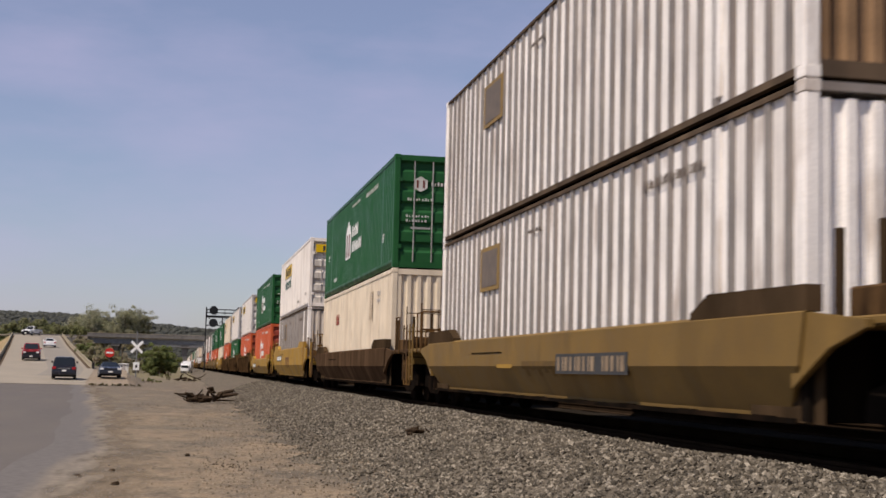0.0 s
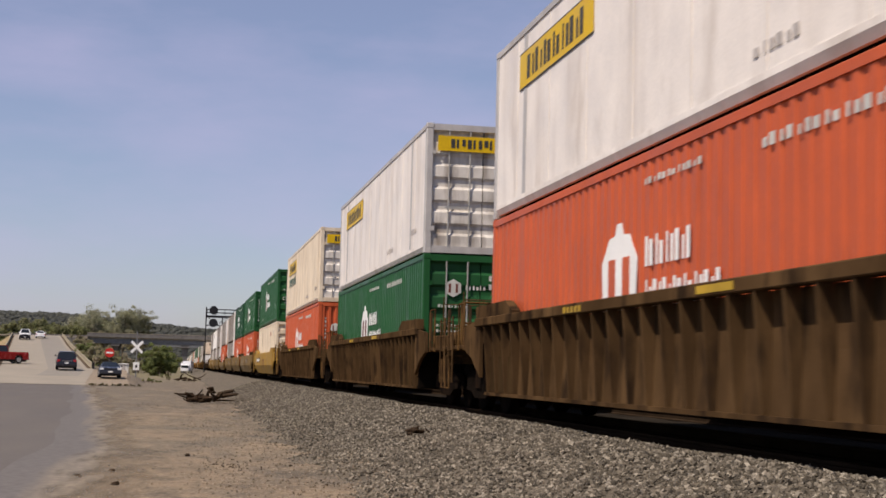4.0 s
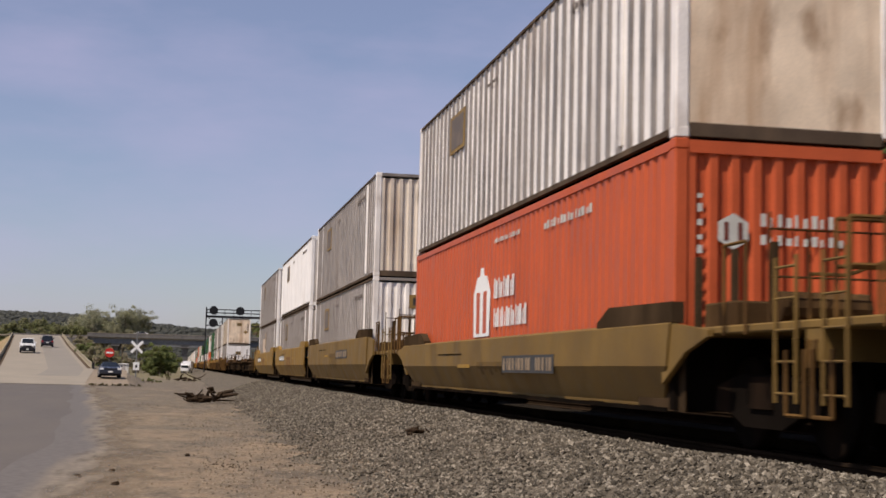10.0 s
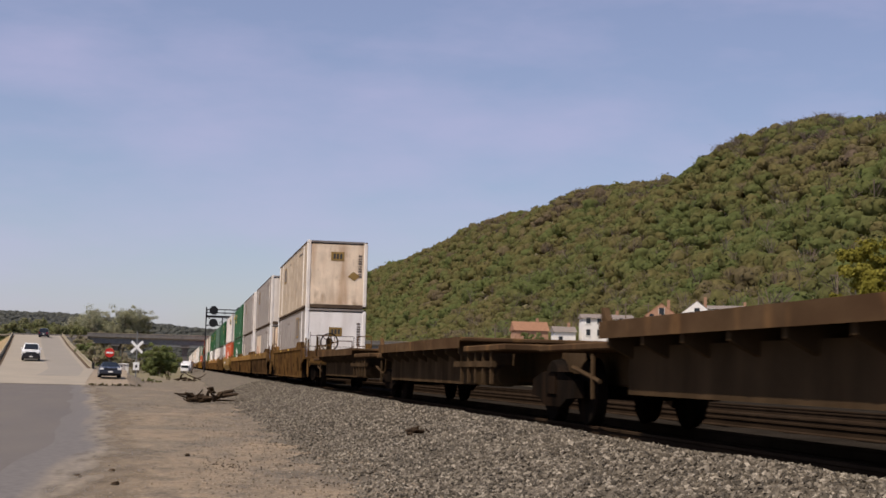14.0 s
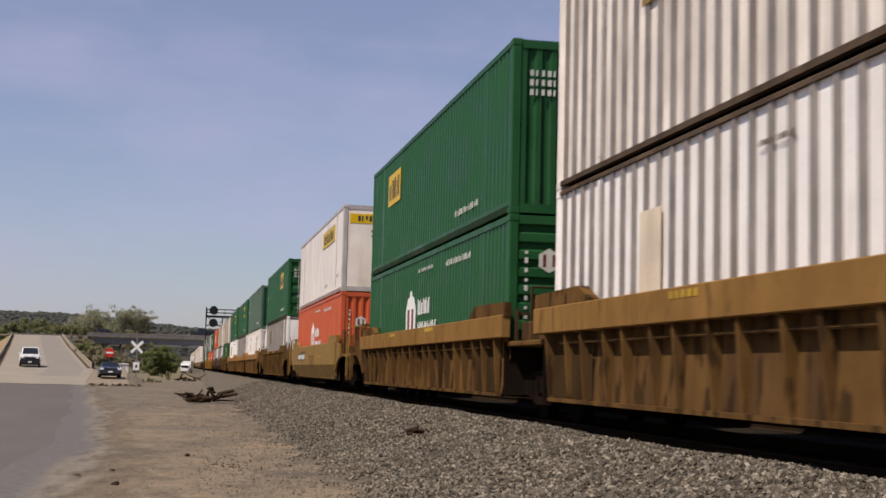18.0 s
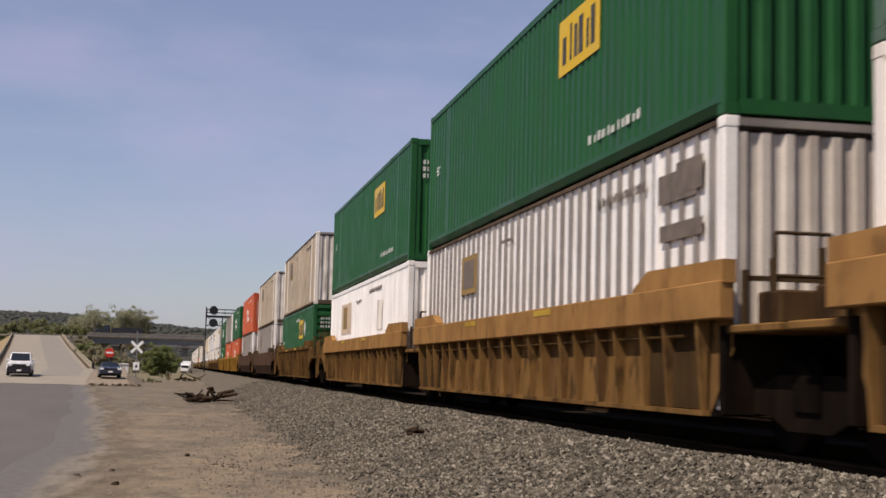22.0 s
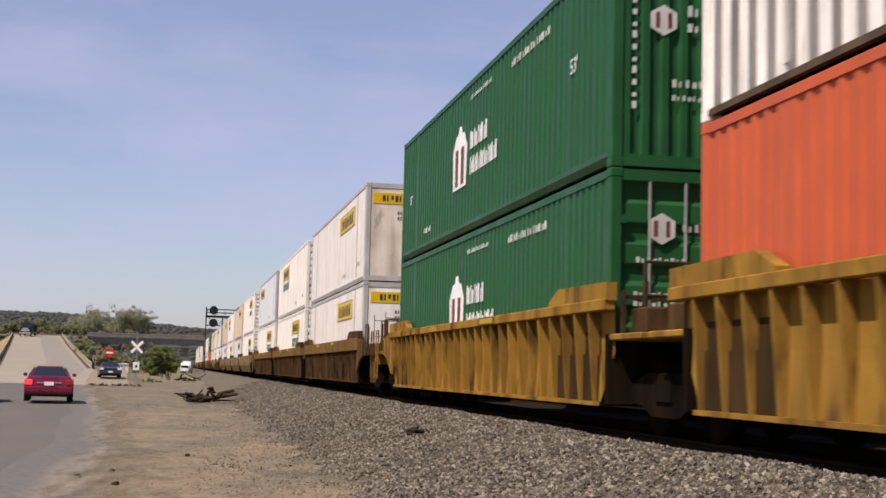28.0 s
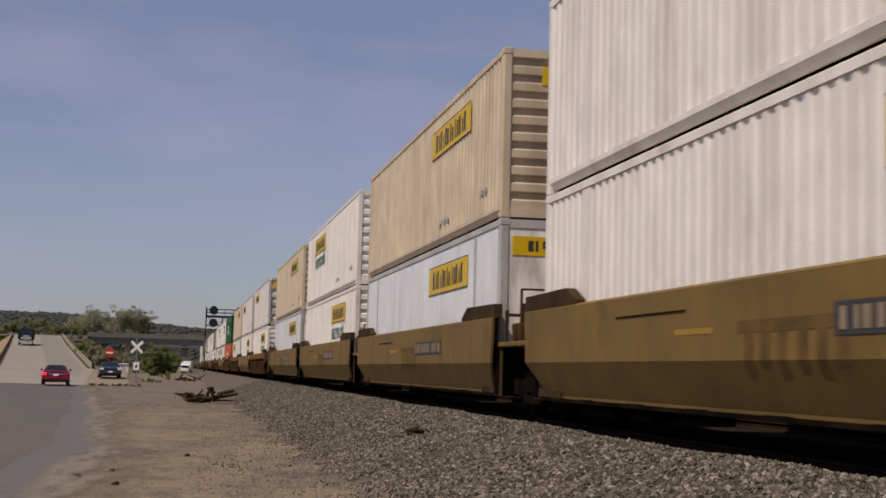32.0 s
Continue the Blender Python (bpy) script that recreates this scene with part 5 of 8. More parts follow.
def well(style, paint, front, rear, label, number=True, top=WTOP, far=False):
    """One well: two sides, floor, end decks with guards, trucks and fittings. front, rear: how far the end reaches past the load."""
    w = thing("well_car", label, "well car", "cars of the train")
    P = M[paint]
    hl = L / 2 + 0.28
    gaudy = paint in ("wellyellow", "wellamber")
    if style == "smooth":
        for s in (-1, 1):
            part("side_sill", shared(("side_sill", style, s, paint, top), lambda: loft(bmesh.new(), [
                (s * 1.44, top, hl + 0.1), (s * 1.49, top - 0.03, hl + 0.1), (s * 1.49, 0.62 + 0.15 * top, hl), (s * 1.29, 0.41, hl - 0.55), (s * 1.285, 0.36, hl - 0.6)], 0.04), P), None, w)
        for s in (-1,):
            for e in (-1, 1):
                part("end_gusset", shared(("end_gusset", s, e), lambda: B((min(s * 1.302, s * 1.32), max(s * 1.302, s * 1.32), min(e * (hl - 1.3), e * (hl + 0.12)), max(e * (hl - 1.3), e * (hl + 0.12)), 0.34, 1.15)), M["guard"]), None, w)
        part("side_step", shared(("side_step", paint, top), lambda: B((-1.502, -1.49, 2.0, 4.2, top - 0.26, top - 0.245)), M["under"]), None, w)
    else:
        # the deep chord gets a lighter paint than the sheet, as sunlit
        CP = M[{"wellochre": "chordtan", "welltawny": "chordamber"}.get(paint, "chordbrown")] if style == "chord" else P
        chord0 = 1.48 if style == "ribbed" else 1.26
        for s in (-1, 1):
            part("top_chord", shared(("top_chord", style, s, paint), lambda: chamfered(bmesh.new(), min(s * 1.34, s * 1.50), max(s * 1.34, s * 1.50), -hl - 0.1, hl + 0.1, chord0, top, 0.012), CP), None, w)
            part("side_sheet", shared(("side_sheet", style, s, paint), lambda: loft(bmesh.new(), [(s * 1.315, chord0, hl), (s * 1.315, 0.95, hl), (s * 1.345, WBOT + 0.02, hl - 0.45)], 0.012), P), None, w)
            part("bottom_angle", shared(("bottom_angle", s, paint), lambda: B((min(s * 1.32, s * 1.43), max(s * 1.32, s * 1.43), -hl + 0.45, hl - 0.45, WBOT, WBOT + 0.05)), P), None, w)
        for e in (-1, 1):
            part("sooty_end_sheet", shared(("sooty_end_sheet", e), lambda: B((-1.332, -1.319, min(e * (hl - 0.5), e * (hl - 2.3)), max(e * (hl - 0.5), e * (hl - 2.3)), 0.96, 1.25), (-1.36, -1.347, min(e * (hl - 0.5), e * (hl - 2.3)), max(e * (hl - 0.5), e * (hl - 2.3)), WBOT + 0.06, 0.96)), M["darksheet"]), None, w, "dark brown end sheet")
        n_, width = (27, 0.055) if style == "ribbed" else (20, 0.065)
        fm = shared(("stiffener", style, paint), lambda: fin(1.485, 1.40, 1.318, width), P)
        places = [-hl + 0.55 + (2 * hl - 1.1) * i / (n_ - 1) + (0.12 if style == "chord" and i % 2 else 0) for i in range(n_)]
        for a in () if far else places:
            part("stiffener", fm, None, w).location = (0, a, 0)
        if far:
            part("side_ribbing", B(*[(-1.45, -1.318, a - width / 2, a + width / 2, WBOT + 0.03, top - 0.14) for a in places]), P, w)["kind"] = "stuff"
        if style == "chord":
            part("air_pipe", shared(("air_pipe",), lambda: rod(bmesh.new(), (-1.40, -hl + 1, 1.12), (-1.40, hl - 1, 1.12), 0.02, 6), M["wellochre"]), None, w)
    part("well_floor", shared(("well_floor",), lambda: B(*[(-1.33, 1.33, -7.6 + 1.9 * i, -7.1 + 1.9 * i, WBOT, 0.383) for i in range(9)], (-1.35, -1.1, -8, 8, WBOT, 0.375), (1.1, 1.35, -8, 8, WBOT, 0.375)), M["under"]), None, w)
    for e, reach in ((-1, front), (1, rear)):
        y0, y1 = e * (L / 2 + 0.12), e * (L / 2 + reach)
        lo, hi = min(y0, y1), max(y0, y1)
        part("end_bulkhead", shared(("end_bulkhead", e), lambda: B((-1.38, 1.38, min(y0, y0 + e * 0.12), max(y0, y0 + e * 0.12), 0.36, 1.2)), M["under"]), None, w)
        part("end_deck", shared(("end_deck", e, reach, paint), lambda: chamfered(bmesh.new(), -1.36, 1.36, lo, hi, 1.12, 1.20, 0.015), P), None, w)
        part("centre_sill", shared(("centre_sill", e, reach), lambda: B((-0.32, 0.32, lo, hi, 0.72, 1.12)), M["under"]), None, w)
        for s in (-1, 1):
            part("end_guard", shared(("end_guard", s, e, paint, top), lambda: prism(bmesh.new(), [
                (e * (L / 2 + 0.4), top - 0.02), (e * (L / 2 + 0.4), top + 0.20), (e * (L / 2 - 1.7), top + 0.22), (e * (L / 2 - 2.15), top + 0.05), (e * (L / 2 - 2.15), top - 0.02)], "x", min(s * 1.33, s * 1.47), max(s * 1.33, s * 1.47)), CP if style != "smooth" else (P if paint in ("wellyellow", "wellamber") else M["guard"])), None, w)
            if reach < 2.5:
                continue
            part("end_side", shared(("end_side", s, e, paint, top), lambda: prism(bmesh.new(), [
                (e * (L / 2 + 0.1), top), (e * (L / 2 + 1.35), top - 0.12), (e * (L / 2 + 1.35), 1.1), (e * (L / 2 + 0.75), 0.95), (e * (L / 2 + 0.1), 0.62)], "x", min(s * 1.40, s * 1.46), max(s * 1.40, s * 1.46)), P), None, w)
        if reach > 2.5:
            truck_part(w, e * (L / 2 + 1.75))
            part("coupler", shared(("coupler", e), lambda: B((-0.14, 0.14, min(e * (L / 2 + 3.0), e * (L / 2 + 3.42)), max(e * (L / 2 + 3.0), e * (L / 2 + 3.42)), 0.74, 1.0)), M["under"]), None, w)
            part("end_sill_beam", shared(("end_sill_beam", e, paint), lambda: B((-1.36, 1.36, min(y1, y1 - e * 0.14), max(y1, y1 - e * 0.14), 0.86, 1.12)), P), None, w)
            rail_bm_y = e * (L / 2 + reach - 0.12)
            for s in (-1, 1):
                part("handrail", shared(("handrail", e, s), lambda: handrail(rail_bm_y, s), M["wellochre"]), None, w, "rusty end handrail")
            part("handrail", shared(("end_railing", e, gaudy), lambda: end_railing(e * (L / 2 + 2.35)), P if gaudy else M["wellbrown"]), None, w, "thin crossover railing")
            part("ladder", shared(("ladder", e, paint), lambda: ladder(e * (L / 2 + reach - 0.45)), P), None, w)
            part("deck_box", shared(("deck_box", e), lambda: chamfered(bmesh.new(), -1.15, -0.55, min(e * (L / 2 + 0.5), e * (L / 2 + 1.3)), max(e * (L / 2 + 0.5), e * (L / 2 + 1.3)), 1.2, 1.46, 0.02), M["wellbrown"]), None, w)
            part("stanchion", shared(("stanchion", e), lambda: B(*[(x, x + 0.06, min(e * (L / 2 + 0.35), e * (L / 2 + 0.42)), max(e * (L / 2 + 0.35), e * (L / 2 + 0.42)), 1.2, 1.95 + 0.1 * j) for j, x in enumerate((-1.2, -0.8, -0.35))]), M["guard"]), None, w)
            part("air_hose", shared(("air_hose", e), lambda: rod(rod(bmesh.new(), (0.35, e * (L / 2 + 3.2), 0.8), (0.45, e * (L / 2 + 3.4), 0.42), 0.03, 6), (0.45, e * (L / 2 + 3.4), 0.42), (0.38, e * (L / 2 + 3.55), 0.5), 0.03, 6), M["tyre"]), None, w)
            if not far:
                for iron, chain in end_irons(e, reach):
                    part(iron, shared((iron, e, reach), lambda: bent(chain), M["wellochre"]), None, w)
                if e == -1:
                    part("air_reservoir", shared(("air_reservoir",), lambda: rod(bmesh.new(), (-1.05, -L / 2 - 2.0, 1.36), (-0.15, -L / 2 - 2.0, 1.36), 0.155, 12), M["wellbrown"]), None, w, "rusty air reservoir")
            if paint == "wellochre" and e == -1:
                part("brake_stand", shared(("brake_stand",), lambda: B((-0.44, -0.22, -L / 2 - 0.75, -L / 2 - 0.6, 1.2, 2.0)), M["guard"]), None, w)
                part("brake_wheel", shared(("brake_wheel",), brake_wheel, M["under"]), None, w, "black hand brake wheel")
        elif not far:
            part("deck_box", shared(("deck_box", "short", e), lambda: chamfered(bmesh.new(), -1.22, -0.62, min(e * (L / 2 + 0.62), e * (L / 2 + 1.12)), max(e * (L / 2 + 0.62), e * (L / 2 + 1.12)), 1.2, 1.50, 0.02), M["wellbrown"]), None, w)
            part("stanchion", shared(("stanchion", "short", e), lambda: B(*[(x, x + 0.05, min(e * (L / 2 + 0.40), e * (L / 2 + 0.46)), max(e * (L / 2 + 0.40), e * (L / 2 + 0.46)), 1.2, 1.72 + 0.12 * j) for j, x in enumerate((-1.28, -1.0, -0.5))], (-1.28, -0.45, min(e * (L / 2 + 0.40), e * (L / 2 + 0.43)), max(e * (L / 2 + 0.40), e * (L / 2 + 0.43)), 1.62, 1.67)), P if style != "smooth" else M["guard"]), None, w)
        if reach <= 2.5 and e == -1:
            truck_part(w, e * (L / 2 + reach))
            part("grab_rail", shared(("grab_rail",), lambda: handrail(-L / 2 - 0.75, -1), M["guard"]), None, w)
    if "scrawl" in label:
        part("graffiti", graffiti(), M["scribble"], w, "pale tan spray-painted scrawl")
    if number:
        shift = {"wellyellow": 9.6, "wellamber": 8.7}.get(paint, 2.3)
        part("number_plate", shared(("number_plate", top), lambda: B((-1.499, -1.49, -6.4, -3.45, top - 0.57, top - 0.31)), M["ink"]), None, w, "black number panel").location = (0, shift, 0)
        part("number_lettering", shared(("number_lettering", top, gaudy), lambda: B(*[(-1.504, -1.499, -6.3 + 0.19 * i, -6.3 + 0.19 * i + (0.13, 0.06, 0.10)[i % 3], top - 0.53, top - 0.35) for i in range(15) if i != 5]), M["chalk" if gaudy else "scribble"]), None, w).location = (0, shift, 0)
        part("stencil", shared(("stencil", top, gaudy), lambda: old_mark(top), M["oldred" if gaudy else "oldink"]), None, w, "large faded painted mark")
        part("hazard_strip", shared(("hazard_strip", top), lambda: B(*[(-1.494, -1.49, -2.9 - 0.55 * i, -2.45 - 0.55 * i, top - 0.50, top - 0.42) for i in range(3)], (-1.494, -1.49, 1.3, 2.3, top - 0.50, top - 0.44)), M["wellyellow"]), None, w, "worn yellow reflective strips")
    elif style != "smooth":
        part("stencil", shared(("stencil", "pale", top), lambda: B(*[(-1.506, -1.49, 2.2 + 0.17 * i, 2.3 + 0.17 * i, top - 0.12, top - 0.04) for i in range(5)], (-1.506, -1.49, -2.6, -1.7, top - 0.11, top - 0.03)), M["wornyellow"]), None, w)
    return w


def fold_at(top, y, z):
    """A spot just off the near face of a smooth side, above or below its fold."""
    knee = 0.62 + 0.15 * top
    return (-1.494 if z >= knee else -1.494 + 0.2 * (knee - z) / (knee - 0.41), y, z)


def old_mark(top):
    """A large worn mark over the fold: a band with broad plain bars hanging from it."""
    bm = bmesh.new()
    knee = 0.62 + 0.15 * top
    hi, lo = top - 0.40, knee - 0.14

    def stroke(y0, y1, z1, z2):
        rows = [[bm.verts.new(fold_at(top, a, z)) for a in (y0, y1)] for z in ([z1, knee, z2] if z1 > knee > z2 else [z1, z2])]
        for p, q in zip(rows[:-1], rows[1:]):
            bm.faces.new((p[0], p[1], q[1], q[0]))
    stroke(0.72, -1.40, hi, hi - 0.11)
    for a, drop in ((0.56, 0.0), (0.22, 0.08), (-0.12, 0.0), (-0.50, 0.05), (-0.84, 0.0), (-1.18, 0.1)):
        stroke(a, a - 0.18, hi - 0.11, lo + drop)
    return bm


def graffiti():
    """Broad slanting letter strokes over the fold of a smooth side."""
    r = random.Random(44)
    bm = bmesh.new()

    def at(y, z):
        return (-1.494 if z > 0.863 else -1.494 + 0.2 * (0.863 - z) / 0.453, y, z)
    for i in range(11):
        y = 2.5 + 0.34 * i
        w = r.uniform(0.10, 0.25)
        hi, lo = 1.5 + r.uniform(-0.22, 0.05), 0.5 + r.uniform(0, 0.16)
        lean = r.uniform(-0.12, 0.16)
        a = [bm.verts.new(at(yy, z)) for yy, z in ((y + lean, hi), (y + w + lean, hi - 0.06), (y + w, 0.864), (y, 0.864), (y - 0.25 + w, lo), (y - 0.25, lo + 0.05))]
        bm.faces.new((a[0], a[1], a[2], a[3]))
        bm.faces.new((a[3], a[2], a[4], a[5]))
        if i % 3 != 2:
            z = r.uniform(0.95, 1.35)
            q = [bm.verts.new(at(yy, zz)) for yy, zz in ((y, z), (y + 0.36, z + 0.08), (y + 0.36, z + 0.2), (y, z + 0.12))]
            bm.faces.new(q)
    return bm


def handrail(y, side):
    bm = bmesh.new()
    for x in (0.55, 1.1):
        rod(bm, (side * x, y, 1.2), (side * x, y, 2.05), 0.022, 6)
    for z in (1.65, 2.05):
        rod(bm, (side * 0.55, y, z), (side * 1.1, y, z), 0.02, 6)
    return bm


def end_railing(y):
    """Crossover railing over the end deck: thin uprights joined by two rails."""
    bm = bmesh.new()
    for x in (-1.28, -0.9, -0.3, 0.5):
        rod(bm, (x, y, 1.2), (x, y, 2.05 if x > -1.1 else 2.2), 0.012, 5)
    for z in (1.62, 2.05):
        rod(bm, (-1.28, y, z), (0.5, y, z), 0.011, 5)
    return bm


def ladder(y):
    bm = bmesh.new()
    for d in (-0.2, 0.2):
        rod(bm, (-1.40, y + d, 0.5), (-1.40, y + d, 1.75), 0.018, 6)
    for i in range(5):
        rod(bm, (-1.40, y - 0.2, 0.58 + 0.27 * i), (-1.40, y + 0.2, 0.58 + 0.27 * i), 0.013, 6)
    return bm


def bent(chain, r=0.018):
    """Bent rod through the corners given."""
    bm = bmesh.new()
    for p, q in zip(chain[:-1], chain[1:]):
        rod(bm, p, q, r, 5)
    return bm


def end_irons(e, reach):
    """Bent rods at a long end: uncoupling lever, stirrup step, grab iron and brake pipe."""
    y1 = e * (L / 2 + reach)
    out = y1 + e * 0.05
    a, b = y1 - e * 0.6, y1 - e * 0.35
    yield "uncoupling_lever", [(-1.38, out, 0.80), (-1.38, out, 1.02), (-0.55, out, 1.00), (-0.45, out, 0.90), (0.05, out, 0.88)]
    yield "stirrup_step", [(-1.41, y1 - e * 0.08, 0.95), (-1.41, y1 - e * 0.08, 0.40), (-1.41, y1 - e * 0.42, 0.40), (-1.41, y1 - e * 0.42, 0.95)]
    yield "grab_iron", [(-1.41, y1 - e * 1.25, 1.10), (-1.41, y1 - e * 1.25, 1.95), (-1.41, y1 - e * 1.75, 1.95), (-1.41, y1 - e * 1.75, 1.10)]
    yield "brake_pipe", [(-1.10, a, 1.20), (-1.10, a, 1.62), (-0.75, a, 1.62), (-0.20, b, 1.85), (0.35, b, 1.85), (0.35, b, 1.20)]


def brake_wheel():
    bm = bmesh.new()
    c = (-0.33, -L / 2 - 0.8, 1.83)
    ring(bm, c, 0.36, 0.028, "y", 20, 6)
    ring(bm, c, 0.13, 0.02, "y", 12, 5)
    for i in range(5):
        t = 2 * math.pi * i / 5
        rod(bm, c, (c[0] + 0.36 * math.cos(t), c[1], c[2] + 0.36 * math.sin(t)), 0.016, 5)
    return bm


def spine(front, rear):
    """An empty skeleton unit: deep centre sill, a raised plate deck over the rear half, a lower deck ahead of it, trucks and brackets."""
    w = thing("spine_car", "empty rust-brown skeleton container car", "flat car", "cars of the train")
    P, D = M["deckrust"], M["guard"]
    lo, hi = -L / 2 - front, L / 2 + rear
    part("centre_sill", chamfered(bmesh.new(), -0.45, 0.45, lo + 0.1, hi - 0.1, 0.55, 1.10, 0.03), D, w)
    y0, y1 = -4.65, 5.5
    d = part("raised_deck", chamfered(bmesh.new(), -1.46, 1.46, y0, y1, 1.26, 1.34, 0.02), P, w)
    part("edge_rail", B((-1.485, -1.465, y0 + 0.05, y1 - 0.05, 1.14, 1.345), (1.465, 1.485, y0 + 0.05, y1 - 0.05, 1.14, 1.345)), P, d)
    for i in range(9):
        yy = y0 + 0.3 + (y1 - y0 - 0.6) * i / 8
        part("deck_bracket", prism(bmesh.new(), [(-1.44, 1.26), (-1.44, 1.05), (-0.5, 0.58), (0.5, 0.58), (1.44, 1.05), (1.44, 1.26)], "y", yy - 0.05, yy + 0.05), D, d)
    part("container_guide", prism(bmesh.new(), [(y1 - 0.25, 1.34), (y1 - 0.05, 1.52), (y1, 1.52), (y1, 1.34)], "x", -1.44, -1.36), P, d)
    part("low_deck", chamfered(bmesh.new(), -1.42, 1.42, lo + 1.6, y0 - 0.05, 1.06, 1.17, 0.02), P, w)
    part("rear_deck", chamfered(bmesh.new(), -1.30, 1.30, y1 + 0.05, hi - 0.5, 1.02, 1.12, 0.02), P, w)
    # added dark box that fills the see-through space below the deck
    part("underframe", B((-1.15, 1.15, y0 + 0.2, y1 - 0.2, 0.48, 1.05)), D, w)
    for s in (-1, 1):
        part("low_rail", B((min(s * 1.30, s * 1.38), max(s * 1.30, s * 1.38), lo + 2.6, y0 + 1.0, 0.80, 0.90)), D, w)
        for i in range(5):
            yy = lo + 2.8 + i * (y0 - lo - 2.4) / 4
            part("strut", B((min(s * 1.31, s * 1.36), max(s * 1.31, s * 1.36), yy - 0.05, yy + 0.05, 0.52, 1.06)), D, w)
    part("air_tank", rod(bmesh.new(), (-0.95, -6.3, 0.66), (-0.95, -5.0, 0.66), 0.19, 14), D, w)
    part("brake_lever", rod(rod(bmesh.new(), (-1.25, 6.1, 0.62), (-1.25, 7.3, 0.80), 0.03, 6), (-1.25, 6.4, 0.4), (-1.25, 6.4, 0.95), 0.03, 6), D, w)
    for e, reach in ((-1, front), (1, rear)):
        if reach > 2.5 or e == -1:
            truck_part(w, e * (L / 2 + (1.75 if reach > 2.5 else reach)))
        if reach > 2.5:
            part("handrail", shared(("handrail", e, -1), lambda: handrail(e * (L / 2 + reach - 0.12), -1), M["wellochre"]), None, w)
            part("coupler", shared(("coupler", e), lambda: B((-0.14, 0.14, min(e * (L / 2 + 3.0), e * (L / 2 + 3.42)), max(e * (L / 2 + 3.0), e * (L / 2 + 3.42)), 0.74, 1.0)), M["under"]), None, w)
            part("ladder", shared(("ladder", e, "wellbrown"), lambda: ladder(e * (L / 2 + reach - 0.45)), M["wellbrown"]), None, w)
    return w


WELLS = {
    "Y": ("smooth", "wellyellow", "yellow smooth-sided well car with sooty sill"),
    "Z": ("smooth", "wellamber", "dull amber smooth-sided well car"),
    "O": ("smooth", "wellolive", "grimy yellow-brown smooth-sided well car"),
    "Q": ("smooth", "wellolive", "grimy yellow-brown well car with spray-painted scrawl"),
    "o": ("smooth", "wellolive", "low grimy yellow-brown smooth-sided well car"),
    "y": ("smooth", "wellyellow", "low yellow smooth-sided well car"),
    "d": ("smooth", "welldark", "low dark rust-brown smooth-sided well car"),
    "G": ("smooth", "wellgrey", "soot-grey smooth-sided well car"),
    "R": ("ribbed", "wellbrown", "rust-brown well car with ribbed sides"),
    "K": ("ribbed", "wellochre", "ochre well car with ribbed sides"),
    "A": ("ribbed", "wellgold", "gold-painted well car with ribbed sides"),
    "C": ("chord", "wellochre", "rusty ochre well car with deep top chord"),
    "E": ("chord", "welltawny", "tawny ochre well car with deep sunlit top chord"),
    "B": ("chord", "wellbrown", "brown well car with deep top chord"),
}
# middle of each well at the start, its car, upper and lower load; '-' is empty
TRAIN = [
    (18.63, "o", "rwo", "rwe"), (41.46, "d", "hg", "cr"), (64.1, "Y", "jwi", "rw"), (87.2, "y", "hg", "ho"), (110.0, "R", "jw", "ho"),
    (132.8, "R", "jw", "hg"), (155.6, "R", "jc", "hor"), (178.7, "Y", "hg", "crd"), (201.4, "Q", "hgb", "hor"), (220.4, "O", "hgw", "hor"),
    (239.25, "O", "rwr", "rwh"), (262.15, "o", "rwd", "hor"), (285.2, "O", "rwr", "rwe"), (303.9, "Z", "wc", "rw"), (322.85, "Z", "rw", "rwf"),
    (347.4, "R", "-", "-"), (365.8, "R", "-", "-"), (381.4, "R", "-", "-"),
    (402.4, "K", "rwp", "rwa"), (425.35, "B", "rwx", "rwt"), (444.3, "C", "rwx", "rwc"), (463.2, "C", "egx", "hgb"), (486.4, "Z", "jwd", "hor"),
    (509.4, "K", "eg", "rww"), (532.2, "E", "egg", "ci"), (551.25, "E", "egr", "rwq"), (569.9, "E", "egr", "pa"), (592.5, "K", "rg", "egb"),
    (615.4, "G", "rwn", "rw"), (638.5, "G", "hor", "rwh"), (661.3, "A", "hgr", "hor"), (680.5, "A", "rw", "hor"), (699.6, "A", "hgr", "hg"),
    (722.5, "B", "jws", "jwp"), (741.2, "B", "jbu", "jb"), (759.9, "B", "jwb", "jb"), (782.5, "O", "jb", "jb"), (801.5, "O", "jt", "jbl"),
    (820.3, "O", "jbu", "jb"), (839.1, "O", "jt", "jbl"),
]
tail = [("B", "jw", "jb"), ("B", "jb", "jbl"), ("B", "jt", "jw"), ("O", "jwi", "jb"), ("O", "jb", "jw"), ("O", "jw", "jb"), ("G", "rw", "jb"), ("K", "hg", "hor")]
y = 839.1
for i in range(14):
    y += 22.9 if i % 3 == 0 else 18.85
    TRAIN.append((round(y, 2), *tail[(i * 5 + i // 8) % len(tail)]))

